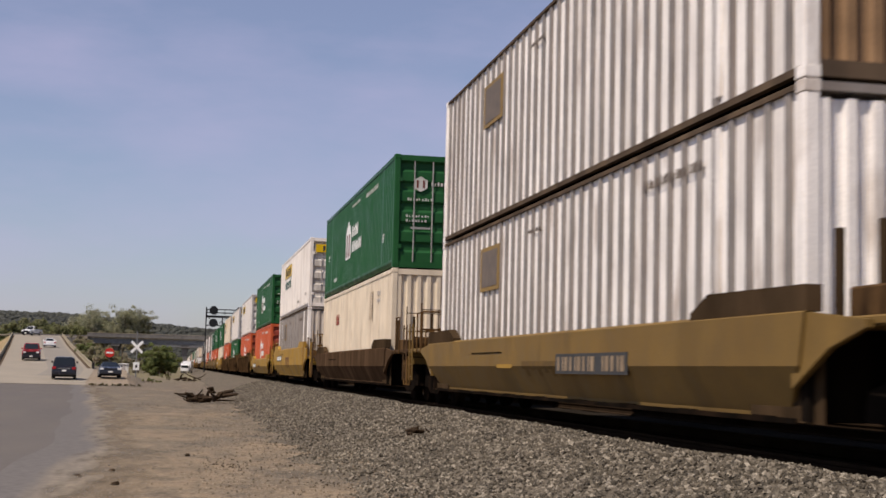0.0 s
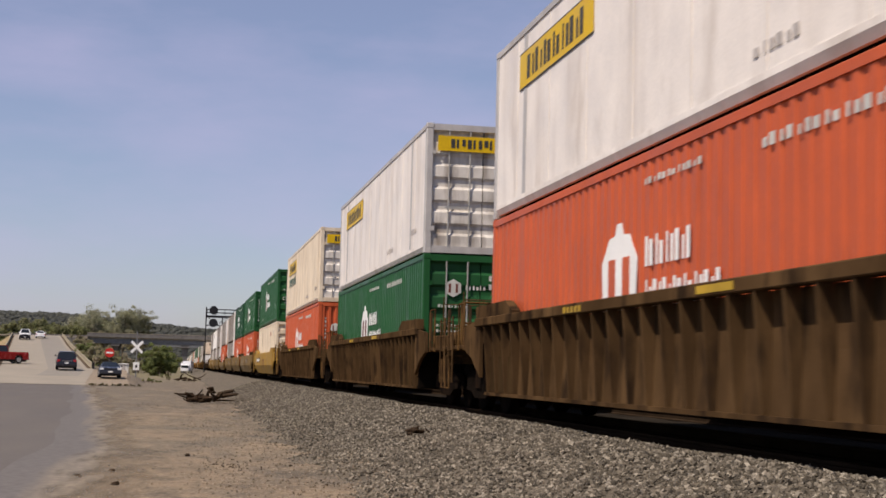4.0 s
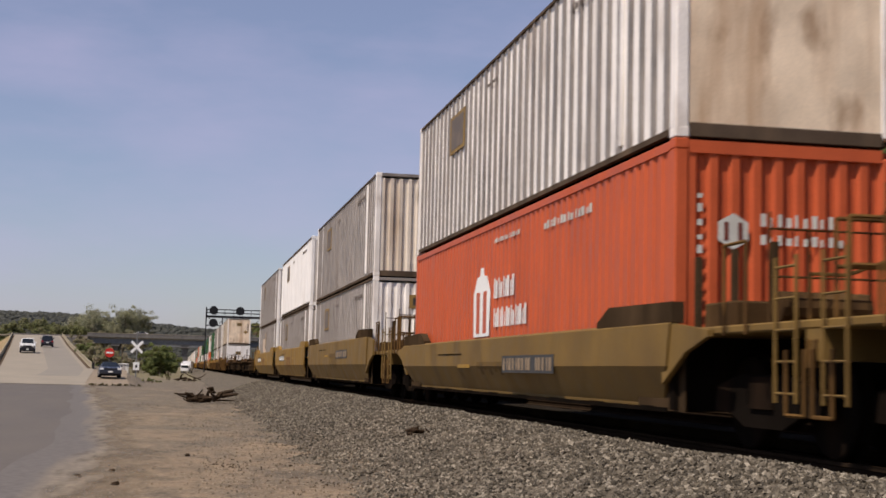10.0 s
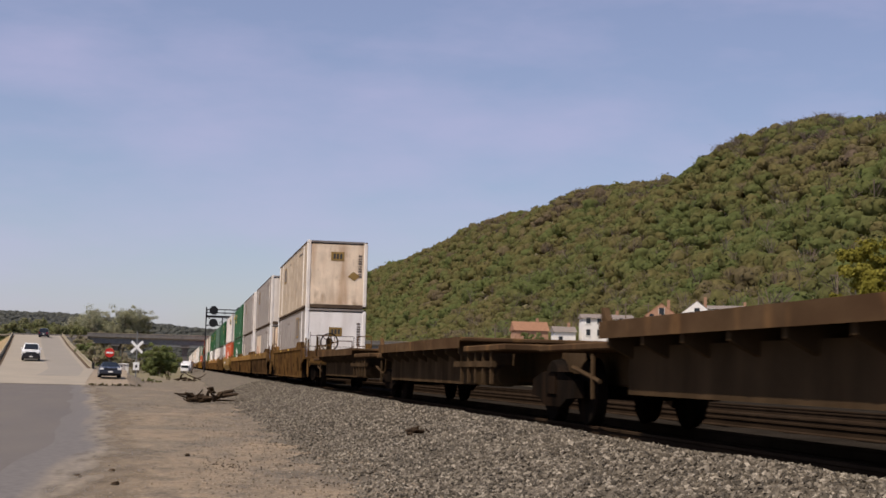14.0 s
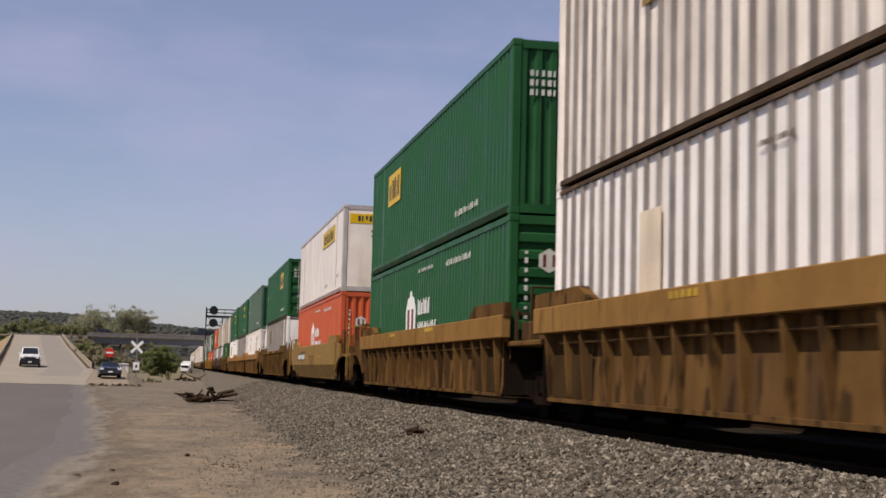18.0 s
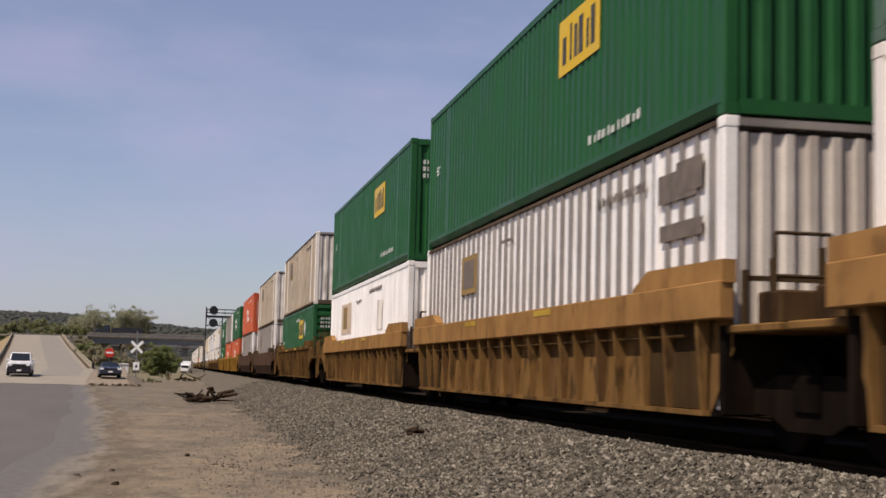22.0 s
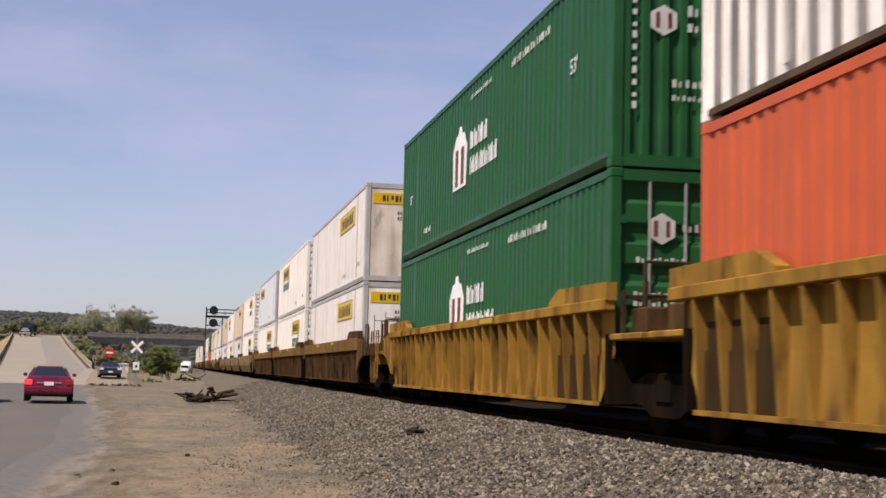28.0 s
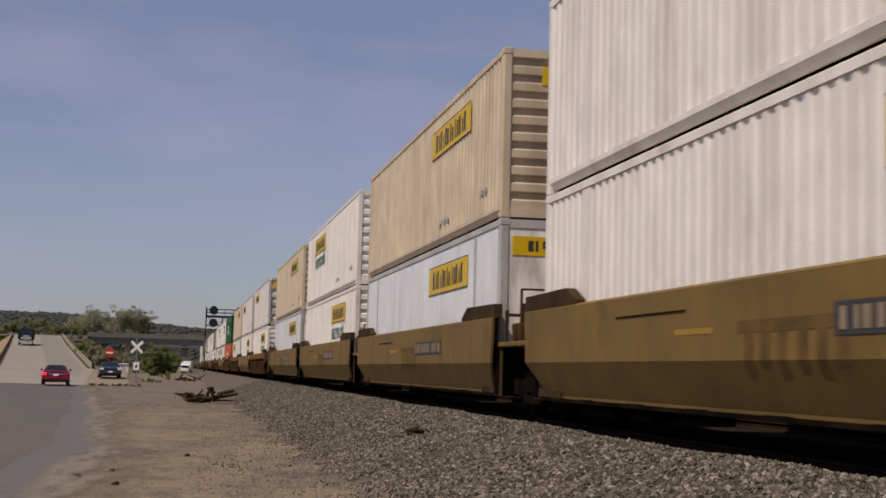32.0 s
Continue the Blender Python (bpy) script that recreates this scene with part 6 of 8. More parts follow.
MOVING = []
wells_built = {}
for i, (yc, style, up, low) in enumerate(TRAIN):
    gap_f = yc - TRAIN[i - 1][0] if i else 22.9
    gap_r = TRAIN[i + 1][0] - yc if i + 1 < len(TRAIN) else 22.9
    ends = [3.38 if gap_f > 19.5 else 1.36, 3.38 if gap_r > 19.5 else 1.36]
    if up == "-" and gap_r > 20.5:
        ends[1] = 1.2
    elif up == "-" and gap_r < 17:
        ends[1] = -0.6
    ends = tuple(ends)
    far = yc > 850
    key = (style, ends, up == "-", far)
    if key not in wells_built:
        st, paint, label = WELLS[style]
        car = wells_built[key] = spine(*ends) if up == "-" else well(st, paint, *ends, label, number=st == "smooth" and style not in "Gd", top=1.28 if style.islower() else WTOP, far=far)
    else:
        car = copy_thing(wells_built[key], Matrix.Identity(4))
    MOVING.append((car, yc, 0.0))
    if up != "-":
        MOVING.append((load(low, far), yc, 0.385))
        MOVING.append((load(up, far), yc, 0.385 + HT + 0.004))


def run(t):
    """How far the train has gone after t seconds."""
    return 23.887 * t + 0.01975 * t * t - 0.000393 * t ** 3


# ---- roads, ramp and overpass ----
RAMP_Y = [100, 113, 130, 149, 176, 200, 227, 255, 285, 300, 306]
RAMP_Z = [-0.85, -0.55, -0.07, 0.55, 1.55, 2.45, 3.42, 4.68, 6.02, 6.50, 6.55]


def ramp_height(y):
    return float(np.interp(y, RAMP_Y, RAMP_Z))


EDGE_Y = [-80, 16, 30, 51, 83, 105, 135, 300, 306]
EDGE_R = [-1.3, -1.35, -1.5, -2.84, -5.2, -6.9, -8.1, -25.0, -25.5]
EDGE_L = [-13, -13, -13, -13.5, -15.0, -16.4, -17.4, -35.2, -35.8]


def strip(name, ys, left, right, height, material, label, category, dip=0.0):
    n = 7
    co, faces, share = [], [], []
    for y in ys:
        a, b = left(y), right(y)
        for i in range(n):
            co.append((a + (b - a) * i / (n - 1), y, height(y) - dip * min(1.0, max(0.0, (i / (n - 1) - 0.5) / 0.2))))
            share.append(i / (n - 1))
    for j in range(len(ys) - 1):
        for i in range(n - 1):
            k = j * n + i
            faces.append((k, k + 1, k + n + 1, k + n))
    me = bpy.data.meshes.new(name)
    me.from_pydata(co, [], faces)
    me.materials.append(material)
    me.attributes.new("across", "FLOAT", "POINT").data.foreach_set("value", share)
    return tagged(new(name, me), label, category, kind="structure")


def edge_r(y):
    wob = 0.10 * math.sin(y * 0.31) + 0.06 * math.sin(y * 0.73 + 1) if y < 100 else 0
    return float(np.interp(y, EDGE_Y, EDGE_R)) + wob


def edge_l(y):
    return float(np.interp(y, EDGE_Y, EDGE_L))


strip("road", list(np.arange(-80, 10, 10.0)) + list(np.arange(10, 99.5, 0.7)) + [99.6], edge_l, edge_r, lambda y: GROUND + 0.025, M["asphalt"], "worn grey asphalt road with a dusty edge", "road")
strip("ramp_road", list(np.arange(99.9, 306, 5.0)) + [306], edge_l, lambda y: float(np.interp(y, EDGE_Y, EDGE_R)), lambda y: ramp_height(y) + 0.022, M["concrete"], "pale concrete road climbing to the overpass", "road")
strip("road_shoulder", list(np.arange(-60, 8, 2.0)) + list(np.arange(8, 104, 0.5)), lambda y: edge_r(y) - 1.0, lambda y: edge_r(y) + 1.2 + 0.25 * math.sin(y * 0.3 + 2) + 0.1 * math.sin(y * 1.3),
      lambda y: GROUND + 0.034, M["shoulder"], "pale dusty road shoulder", "road shoulder", 0.027)
strip("road_joint", [99.3, 100.3], lambda y: -16.4, lambda y: -6.4, lambda y: GROUND + 0.045, M["tie"], "dark seam between asphalt and concrete", "road joint")
strip("tyre_lane", list(np.arange(118, 296, 6.0)), lambda y: edge_l(y) * 0.46 + edge_r(y) * 0.54, lambda y: edge_l(y) * 0.10 + edge_r(y) * 0.90, lambda y: ramp_height(y) + 0.03,
      surface("darker_worn_lane", (0.235, 0.212, 0.18), 0.85, vary=0.1, scale=0.3), "greyer worn lane on the ramp", "road")


def bank(name, side):
    """The earth beside the ramp: a level berm low down, a steeper bank higher up."""
    co, faces = [], []
    ys = np.arange(100, 312, 6.0)
    for y in ys:
        h = ramp_height(y)
        e = (edge_r(y) if side > 0 else edge_l(y))
        berm = float(np.interp(y, [100, 132, 148], [3.1, 3.1, 0.3])) if side > 0 else 0.3
        toe = (h - GROUND) * float(np.interp(y, [100, 118, 150, 190, 290], [3.0, 2.4, 0.6, 0.4, 1.3])) + 0.5
        for d, z in ((-0.15, h), (berm, h), (berm + 0.45 * toe, h - 0.45 * (h - GROUND)), (berm + toe, GROUND - 0.06)):
            co.append((e + side * d + random.uniform(-0.12, 0.12) * (d > 1), y, z))
    for j in range(len(ys) - 1):
        for i in range(3):
            k = j * 4 + i
            faces.append((k, k + 1, k + 5, k + 4) if side > 0 else (k + 4, k + 5, k + 1, k))
    me = bpy.data.meshes.new(name)
    me.from_pydata(co, [], faces)
    me.materials.append(M["earth"] if side > 0 else M["drygrass"])
    tagged(new(name, me), "brown weedy earth bank of the ramp" if side > 0 else "tan dry-grass bank of the ramp", "embankment", kind="structure")


bank("bank_east", 1)
strip("berm", list(np.arange(100.4, 138, 3.0)), lambda y: edge_r(y) - 0.1, lambda y: edge_r(y) + 3.1, lambda y: ramp_height(y) + 0.006, M["dust"], "dusty gravel berm beside the ramp", "gravel")
bank("bank_west", -1)
strip("side_street", [126.0, 142.0], lambda y: -70, lambda y: -17.6, lambda y: 0.35, M["concrete"], "pale concrete side street off the ramp", "road")


def barrier(name, side, y0, y1, label):
    b = thing(name, label, "barrier", "barriers of the ramp")
    ys = np.linspace(y0, y1, 15)
    for a, c in zip(ys[:-1], ys[1:]):
        bm = bmesh.new()
        rows = []
        for y in (a, c - 0.12):
            e = edge_r(y) if side > 0 else edge_l(y)
            z = ramp_height(y)
            rows.append([bm.verts.new((e + side * dx, y, z + dz)) for dx, dz in ((-0.14, 0), (-0.06, 0.22), (-0.04, 0.48), (0.10, 0.48), (0.16, 0))])
        k = 5
        for i in range(k):
            bm.faces.new((rows[0][i], rows[0][(i + 1) % k], rows[1][(i + 1) % k], rows[1][i]))
        bm.faces.new(rows[0][::-1])
        bm.faces.new(rows[1])
        bmesh.ops.recalc_face_normals(bm, faces=bm.faces)
        part("barrier_block", bm, M["barrier"], b)
    e = edge_r(y0) if side > 0 else edge_l(y0)
    part("end_block", B((e - 0.1, e + 0.14, y0 - 0.4, y0, ramp_height(y0) - 0.1, ramp_height(y0) + 0.62)), M["black"] if side > 0 else M["barrier"], b, "dark striped end block")
    return b


for side_, edge_, in_ in (("east", edge_r, -1), ("west", edge_l, 1)):
    strip("gutter_" + side_, list(np.arange(138, 300, 6.0)), lambda y: edge_(y) + in_ * 0.30 - 0.22, lambda y: edge_(y) + in_ * 0.30 + 0.22, lambda y: ramp_height(y) + 0.034, M["tie"], "thin dark strip at the foot of the barrier", "gutter")
barrier("ramp_barrier", 1, 138, 300, "weathered concrete barrier along the ramp's lower side")
barrier("ramp_barrier", -1, 146, 300, "sunlit tan concrete barrier along the ramp's far side")

overpass = thing("overpass", "grey girder road bridge over the railway", "bridge")
part("deck", B((-90, 120, 303, 315, 6.32, 6.6)), M["concrete"], overpass)
part("parapet", B((-20, 120, 302.6, 302.95, 6.6, 7.38)), M["oldconcrete"], overpass, "grey concrete parapet")
# added strip of paler concrete that paints the sun on the parapet's top
part("coping", B((-20.05, 120, 302.55, 303.0, 7.38, 7.5)), M["concrete"], overpass, "parapet top in paler concrete, coloured as sunlit")
part("parapet", B((-38, 120, 315.05, 315.4, 6.6, 7.1)), M["oldconcrete"], overpass)
for i, yy in enumerate((303.2, 307, 311, 314.5)):
    part("girder", B((-20, 120, yy, yy + 0.35, 5.5 if i else 5.4, 6.32)), M["girder"], overpass, "grey-blue steel girder")
    part("flange", B((-20, 120, yy - 0.12, yy + 0.47, 5.34 if i else 5.24, 5.5 if i else 5.4)), M["girder"], overpass)
for xx in (-14.0, 1.0, 20.0, 38.0, 56.0, 74.0):
    p = part("pier", B((xx - 0.6, xx + 0.6, 304, 314, -1.0, 4.7), (xx - 0.9, xx + 0.9, 303.2, 314.8, 4.7, 5.24)), M["oldconcrete"], overpass)
part("abutment", B((-24, -19.5, 302.8, 315.2, -1.0, 6.31)), M["oldconcrete"], overpass)
far_bridge = thing("far_bridge", "hazy grey river bridge beyond the overpass", "bridge")
part("deck", B((-60, 140, 640, 652, 9.3, 11.2)), M["girder"], far_bridge)
for xx in (-40, -5, 28, 60, 95):
    part("pier", B((xx - 1.2, xx + 1.2, 642, 650, -1.0, 9.3)), M["concrete"], far_bridge)

# ---- signals and signs ----
gantry = thing("signal_bridge", "black steel signal bridge with round target signals", "signal bridge")
GY = 235.0
for z in (9.98, 10.55):
    part("hand_rail", B((4.1, 24.3, GY - 0.05, GY + 0.05, z - 0.06, z + 0.06)), M["black"], gantry)
    part("hand_rail", B((4.1, 24.3, GY + 1.15, GY + 1.25, z - 0.06, z + 0.06)), M["black"], gantry)
part("box_beam", chamfered(bmesh.new(), 4.1, 24.3, GY - 0.12, GY + 1.2, 9.12, 9.48, 0.04), M["black"], gantry, "deep black box beam with a walkway")
part("lower_beam", B((4.2, 25.1, GY - 0.08, GY + 0.08, 7.68, 7.85)), M["black"], gantry)
for i in range(13):
    x = 4.5 + i * 1.5
    part("lattice_bar", rod(bmesh.new(), (x, GY, 7.8 if i % 2 else 9.15), (x + 1.5, GY, 9.15 if i % 2 else 7.8), 0.05, 6), M["black"], gantry)
for x, s in ((6.9, 1), (22.0, -1)):
    part("post", B((x - 0.1, x + 0.1, GY - 0.1, GY + 0.1, 6.6, 9.12)), M["black"], gantry)
    part("brace", rod(bmesh.new(), (x, GY, 7.9), (x + s * 2.2, GY, 9.12), 0.09, 6), M["black"], gantry)
for i in range(14):
    x = 4.3 + i * 1.5
    part("upright", B((x - 0.04, x + 0.04, GY - 0.04, GY + 0.04, 9.48, 10.55)), M["black"], gantry)
for x in (4.15, 25.2):
    part("leg", B((x - 0.10, x + 0.10, GY - 0.12, GY + 0.12, -0.9, 10.9)), M["black"], gantry)
part("leg", B((22.0, 22.2, GY - 0.1, GY + 0.1, -0.9, 8.0)), M["steelgrey"], gantry)
for x in (5.38, 9.88, 14.3, 18.95):
    for z in (10.35, 8.2):
        s = part("signal_head", rod(bmesh.new(), (x, GY - 0.55, z), (x, GY - 0.35, z), 0.74, 24), M["black"], gantry, "round black signal target")
        for a, b_ in ((0, 0), (0.42, 0), (-0.42, 0), (0, 0.42), (0, -0.42), (0.3, 0.3), (-0.3, -0.3)):
            part("signal_lamp", rod(bmesh.new(), (x + a, GY - 0.62, z + b_), (x + a, GY - 0.55, z + b_), 0.09, 8), M["glass"], s)
        part("bracket", B((x - 0.06, x + 0.06, GY - 0.36, GY, z - 0.06, z + 0.06)), M["black"], gantry)


def blade(bm, cx, cz, y, length, width, angle):
    ca, sa = math.cos(angle), math.sin(angle)
    o = [(cx + ca * a - sa * b, cz + sa * a + ca * b) for a, b in ((-length / 2, -width / 2), (length / 2, -width / 2), (length / 2, width / 2), (-length / 2, width / 2))]
    return prism(bm, o, "y", y, y + 0.02)


cross = thing("crossing_sign", "white crossbuck sign on a grey post", "road sign")
CX, CY = -3.9, 127.0
part("post", rod(bmesh.new(), (CX, CY, GROUND - 0.1), (CX, CY, 3.75), 0.06, 8), M["steelgrey"], cross)
part("blade", blade(bmesh.new(), CX, 2.32, CY - 0.09, 1.45, 0.24, radians(45)), M["chalk"], cross)
part("blade", blade(bmesh.new(), CX, 2.32, CY - 0.12, 1.45, 0.24, radians(-45)), M["chalk"], cross)
part("count_plate", B((CX - 0.28, CX + 0.28, CY - 0.1, CY - 0.08, 0.2, 0.95)), M["chalk"], cross)
part("count_mark", B((CX - 0.08, CX + 0.1, CY - 0.11, CY - 0.1, 0.42, 0.7)), M["ink"], cross)

entry = thing("road_sign", "round red sign with a white bar", "road sign")
part("post", rod(bmesh.new(), (-7.46, 150, GROUND - 0.1), (-7.46, 150, 2.45), 0.035, 8), M["steelgrey"], entry)
part("sign_face", rod(bmesh.new(), (-7.46, 149.9, 1.93), (-7.46, 149.93, 1.93), 0.5, 20), M["signred"], entry)
part("sign_bar", B((-7.82, -7.10, 149.88, 149.9, 1.84, 2.02)), M["chalk"], entry)

cabinet = thing("signal_cabinet", "white metal trackside equipment cabinet", "cabinet")
part("body", chamfered(bmesh.new(), -6.85, -5.75, 159.5, 160.5, GROUND, 0.72, 0.03), M["siding"], cabinet)
part("roof", chamfered(bmesh.new(), -6.92, -5.68, 159.4, 160.6, 0.72, 0.82, 0.03), M["siding"], cabinet)
part("door", B((-6.5, -6.1, 159.47, 159.5, -0.6, 0.6)), M["faint"], cabinet)

# ---- dead wood and litter ----
def branch_pile(name, label, cx, cy, cz, size, count, seed):
    r = random.Random(seed)
    pile = thing(name, label, "dead wood")
    for i in range(count):
        p = Vector((cx + r.uniform(-1, 1) * size * 0.75, cy + r.uniform(-1, 1) * size, cz + r.uniform(0.03, 0.34) * min(1.0, size)))
        d = Vector((r.uniform(-1, 1), r.uniform(-0.8, 0.8), r.uniform(-0.15, 0.25))).normalized()
        ln = r.uniform(0.4, 1.1) * size * 0.9
        bm = bmesh.new()
        q = p
        rad = r.uniform(0.05, 0.155) * min(1.0, size * 1.3)
        for k in range(3):
            nxt = q + d * ln / 3
            rod(bm, q, nxt, rad, 6, rad * 0.75)
            q, rad = nxt, rad * 0.75
            d = (d + Vector((r.uniform(-0.4, 0.4), r.uniform(-0.4, 0.4), r.uniform(-0.12, 0.14)))).normalized()
        part("branch", bm, M["wood"], pile)
    return pile


branch_pile("driftwood_pile", "dark rotten branches lying on the gravel", 1.15, 59, -0.86, 0.95, 26, 3)
branch_pile("driftwood_pile", "dark broken branches beside the far track", 1.1, 142, -0.86, 1.7, 12, 8)
branch_pile("driftwood_pile", "small dark broken stick on the ballast", 3.92, 22.1, -0.35, 0.28, 8, 12)
branch_pile("driftwood_pile", "dark curved limb lying on gravel", 2.3, 80, -0.86, 0.8, 4, 21)
for k, (x, y) in enumerate(((-0.9, 20.3), (-0.75, 18.1), (0.2, 24), (-1.3, 19.2))):
    clod = thing("dirt_clod", "dark clod of earth by the road edge", "clod", "clods by the road")
    bm = bmesh.new()
    bmesh.ops.create_icosphere(bm, subdivisions=2, radius=0.05)
    for v in bm.verts:
        v.co = v.co * random.uniform(0.75, 1.25)
        v.co.z *= 0.6
    part("lump", bm, M["wood"], clod)
    clod.location = (x, y, float(land(np.array(x), np.array(y))) + 0.02)


# ---- plants ----
def leaves(name, centres, radii, per, size, material, seed, squash=0.8):
    """Crowns of many small leaf tufts that lie roughly along each crown's skin, uneven and with gaps."""
    r = np.random.default_rng(seed)
    split = 6
    off = r.normal(size=(len(centres), split, 3)) * np.array([0.55, 0.55, 0.42])
    centres = (centres[:, None] + off * radii[:, None, None]).reshape(-1, 3)
    radii = np.repeat(radii, split) * r.uniform(0.35, 0.7, len(radii) * split)
    per, size = max(12, per // 3), size * 0.62
    k = len(centres)
    d = r.normal(size=(k, per, 3))
    d /= np.linalg.norm(d, axis=2, keepdims=True)
    d[..., 2] = np.where(d[..., 2] < -0.55, -d[..., 2], d[..., 2])
    lob = 0.72 + 0.28 * np.sin(d[..., 0] * 4 + r.uniform(0, 6, (k, 1))) * np.cos(d[..., 1] * 4 + r.uniform(0, 6, (k, 1)))
    rad = radii[:, None] * lob * r.uniform(0.55, 1.08, (k, per))
    c = centres[:, None] + d * rad[..., None] * np.array([1, 1, squash])
    nrm = d + r.normal(0, 0.55, d.shape)
    nrm /= np.linalg.norm(nrm, axis=2, keepdims=True)
    t = np.cross(nrm, r.normal(size=nrm.shape))
    t /= np.linalg.norm(t, axis=2, keepdims=True)
    b = np.cross(nrm, t)
    s = (np.broadcast_to(np.asarray(size), (k,))[:, None] * r.uniform(0.55, 1.3, (k, per)))[..., None]
    quad = np.stack([c - t * s - b * s * 0.6, c + t * s * 0.8 - b * s * 0.75, c + t * s + b * s * 0.7, c - t * s * 0.7 + b * s], 2).reshape(-1, 3)
    ico = bmesh.new()
    bmesh.ops.create_icosphere(ico, subdivisions=1, radius=1.0)
    iv = np.array([v.co[:] for v in ico.verts])
    it = [[v.index for v in f.verts] for f in ico.faces]
    ico.free()
    wob = r.uniform(0.34, 0.6, (k, len(iv), 1)) * radii[:, None, None]
    inner = (centres[:, None] + iv[None] * wob * np.array([1, 1, squash])).reshape(-1, 3)
    faces = np.arange(len(quad)).reshape(-1, 4).tolist()
    if per > 200:
        faces += (np.array(it)[None] + len(quad) + len(iv) * np.arange(k)[:, None, None]).reshape(-1, 3).tolist()
        quad = np.concatenate([quad, inner])
    me = bpy.data.meshes.new(name)
    me.from_pydata(quad.tolist(), [], faces)
    me.materials.append(material)
    tree_tint = r.random(k)
    per_face = np.repeat(tree_tint, per)
    if len(faces) > len(per_face):
        per_face = np.concatenate([per_face, np.repeat(tree_tint, len(it))])
        me.polygons.foreach_set("use_smooth", np.arange(len(faces)) >= k * per)
    me.attributes.new("tint", "FLOAT", "FACE").data.foreach_set("value", per_face.astype(np.float32))
    return new(name, me)


def scatter(x0, x1, y0, y1, gap, seed):
    r = np.random.default_rng(seed)
    xs, ys = np.meshgrid(np.arange(x0, x1, gap), np.arange(y0, y1, gap))
    xs = xs.ravel() + r.uniform(-0.5, 0.5, xs.size) * gap
    ys = ys.ravel() + r.uniform(-0.5, 0.5, ys.size) * gap
    return xs, ys, r


def forest(name, x0, x1, y0, y1, gap, rad, per, size, material, seed, label, rise=0.4, flat=0.85, facets=2):
    """Woods seen from afar: rounded lumpy crowns, each with a skin of small leaf tufts."""
    xs, ys, r = scatter(x0, x1, y0, y1, gap, seed)
    k = len(xs)
    rr = (0.55 + 1.0 * r.random(k) ** 1.6) * rad
    centre = np.stack([xs, ys, land(xs, ys) + rr * rise + r.uniform(0, 0.5, k) * rad], -1)
    ico = bmesh.new()
    bmesh.ops.create_icosphere(ico, subdivisions=facets, radius=1.0)
    iv = np.array([v.co[:] for v in ico.verts])
    it = np.array([[v.index for v in f.verts] for f in ico.faces])
    ico.free()
    phase = r.uniform(0, 6.28, (k, 1, 3))
    lump = 0.80 + 0.16 * (np.sin(iv[None, :, :1] * 3.4 + phase[..., :1]) * np.cos(iv[None, :, 1:2] * 3.1 + phase[..., 1:2]) + 0.6 * np.sin(iv[None, :, 2:] * 5 + phase[..., 2:]))
    lump = lump + r.uniform(-0.14, 0.14, (k, len(iv), 1))
    body = (centre[:, None] + iv[None] * lump * rr[:, None, None] * np.array([1, 1, flat])).reshape(-1, 3)
    d = r.normal(size=(k, per, 3))
    d[..., 2] = np.abs(d[..., 2]) * 0.9 - 0.25
    d /= np.linalg.norm(d, axis=2, keepdims=True)
    c = centre[:, None] + d * (rr[:, None] * r.uniform(0.72, 1.08, (k, per)))[..., None] * np.array([1, 1, flat])
    nrm = d + r.normal(0, 0.35, d.shape)
    nrm /= np.linalg.norm(nrm, axis=2, keepdims=True)
    t = np.cross(nrm, r.normal(size=nrm.shape))
    t /= np.linalg.norm(t, axis=2, keepdims=True)
    b = np.cross(nrm, t)
    s = ((size * rr / rad)[:, None] * r.uniform(0.5, 1.3, (k, per)))[..., None]
    quad = np.stack([c - t * s - b * s * 0.6, c + t * s * 0.8 - b * s * 0.75, c + t * s + b * s * 0.7, c - t * s * 0.7 + b * s], 2).reshape(-1, 3)
    faces = np.arange(len(quad)).reshape(-1, 4).tolist() + (it[None] + len(quad) + len(iv) * np.arange(k)[:, None, None]).reshape(-1, 3).tolist()
    me = bpy.data.meshes.new(name)
    me.from_pydata(np.concatenate([quad, body]).tolist(), [], faces)
    me.materials.append(material)
    hue = np.clip(r.random(k) * 0.75 + 0.40 - 0.36 * smooth(45, 120, centre[:, 2]), 0, 1) if facets > 1 else r.random(k)
    me.polygons.foreach_set("use_smooth", np.arange(len(faces)) >= k * per)
    me.attributes.new("tint", "FLOAT", "FACE").data.foreach_set("value", np.concatenate([np.repeat(hue, per), np.repeat(hue, len(it))]).astype(np.float32))
    return tagged(new(name, me), label, "forest", kind="stuff")


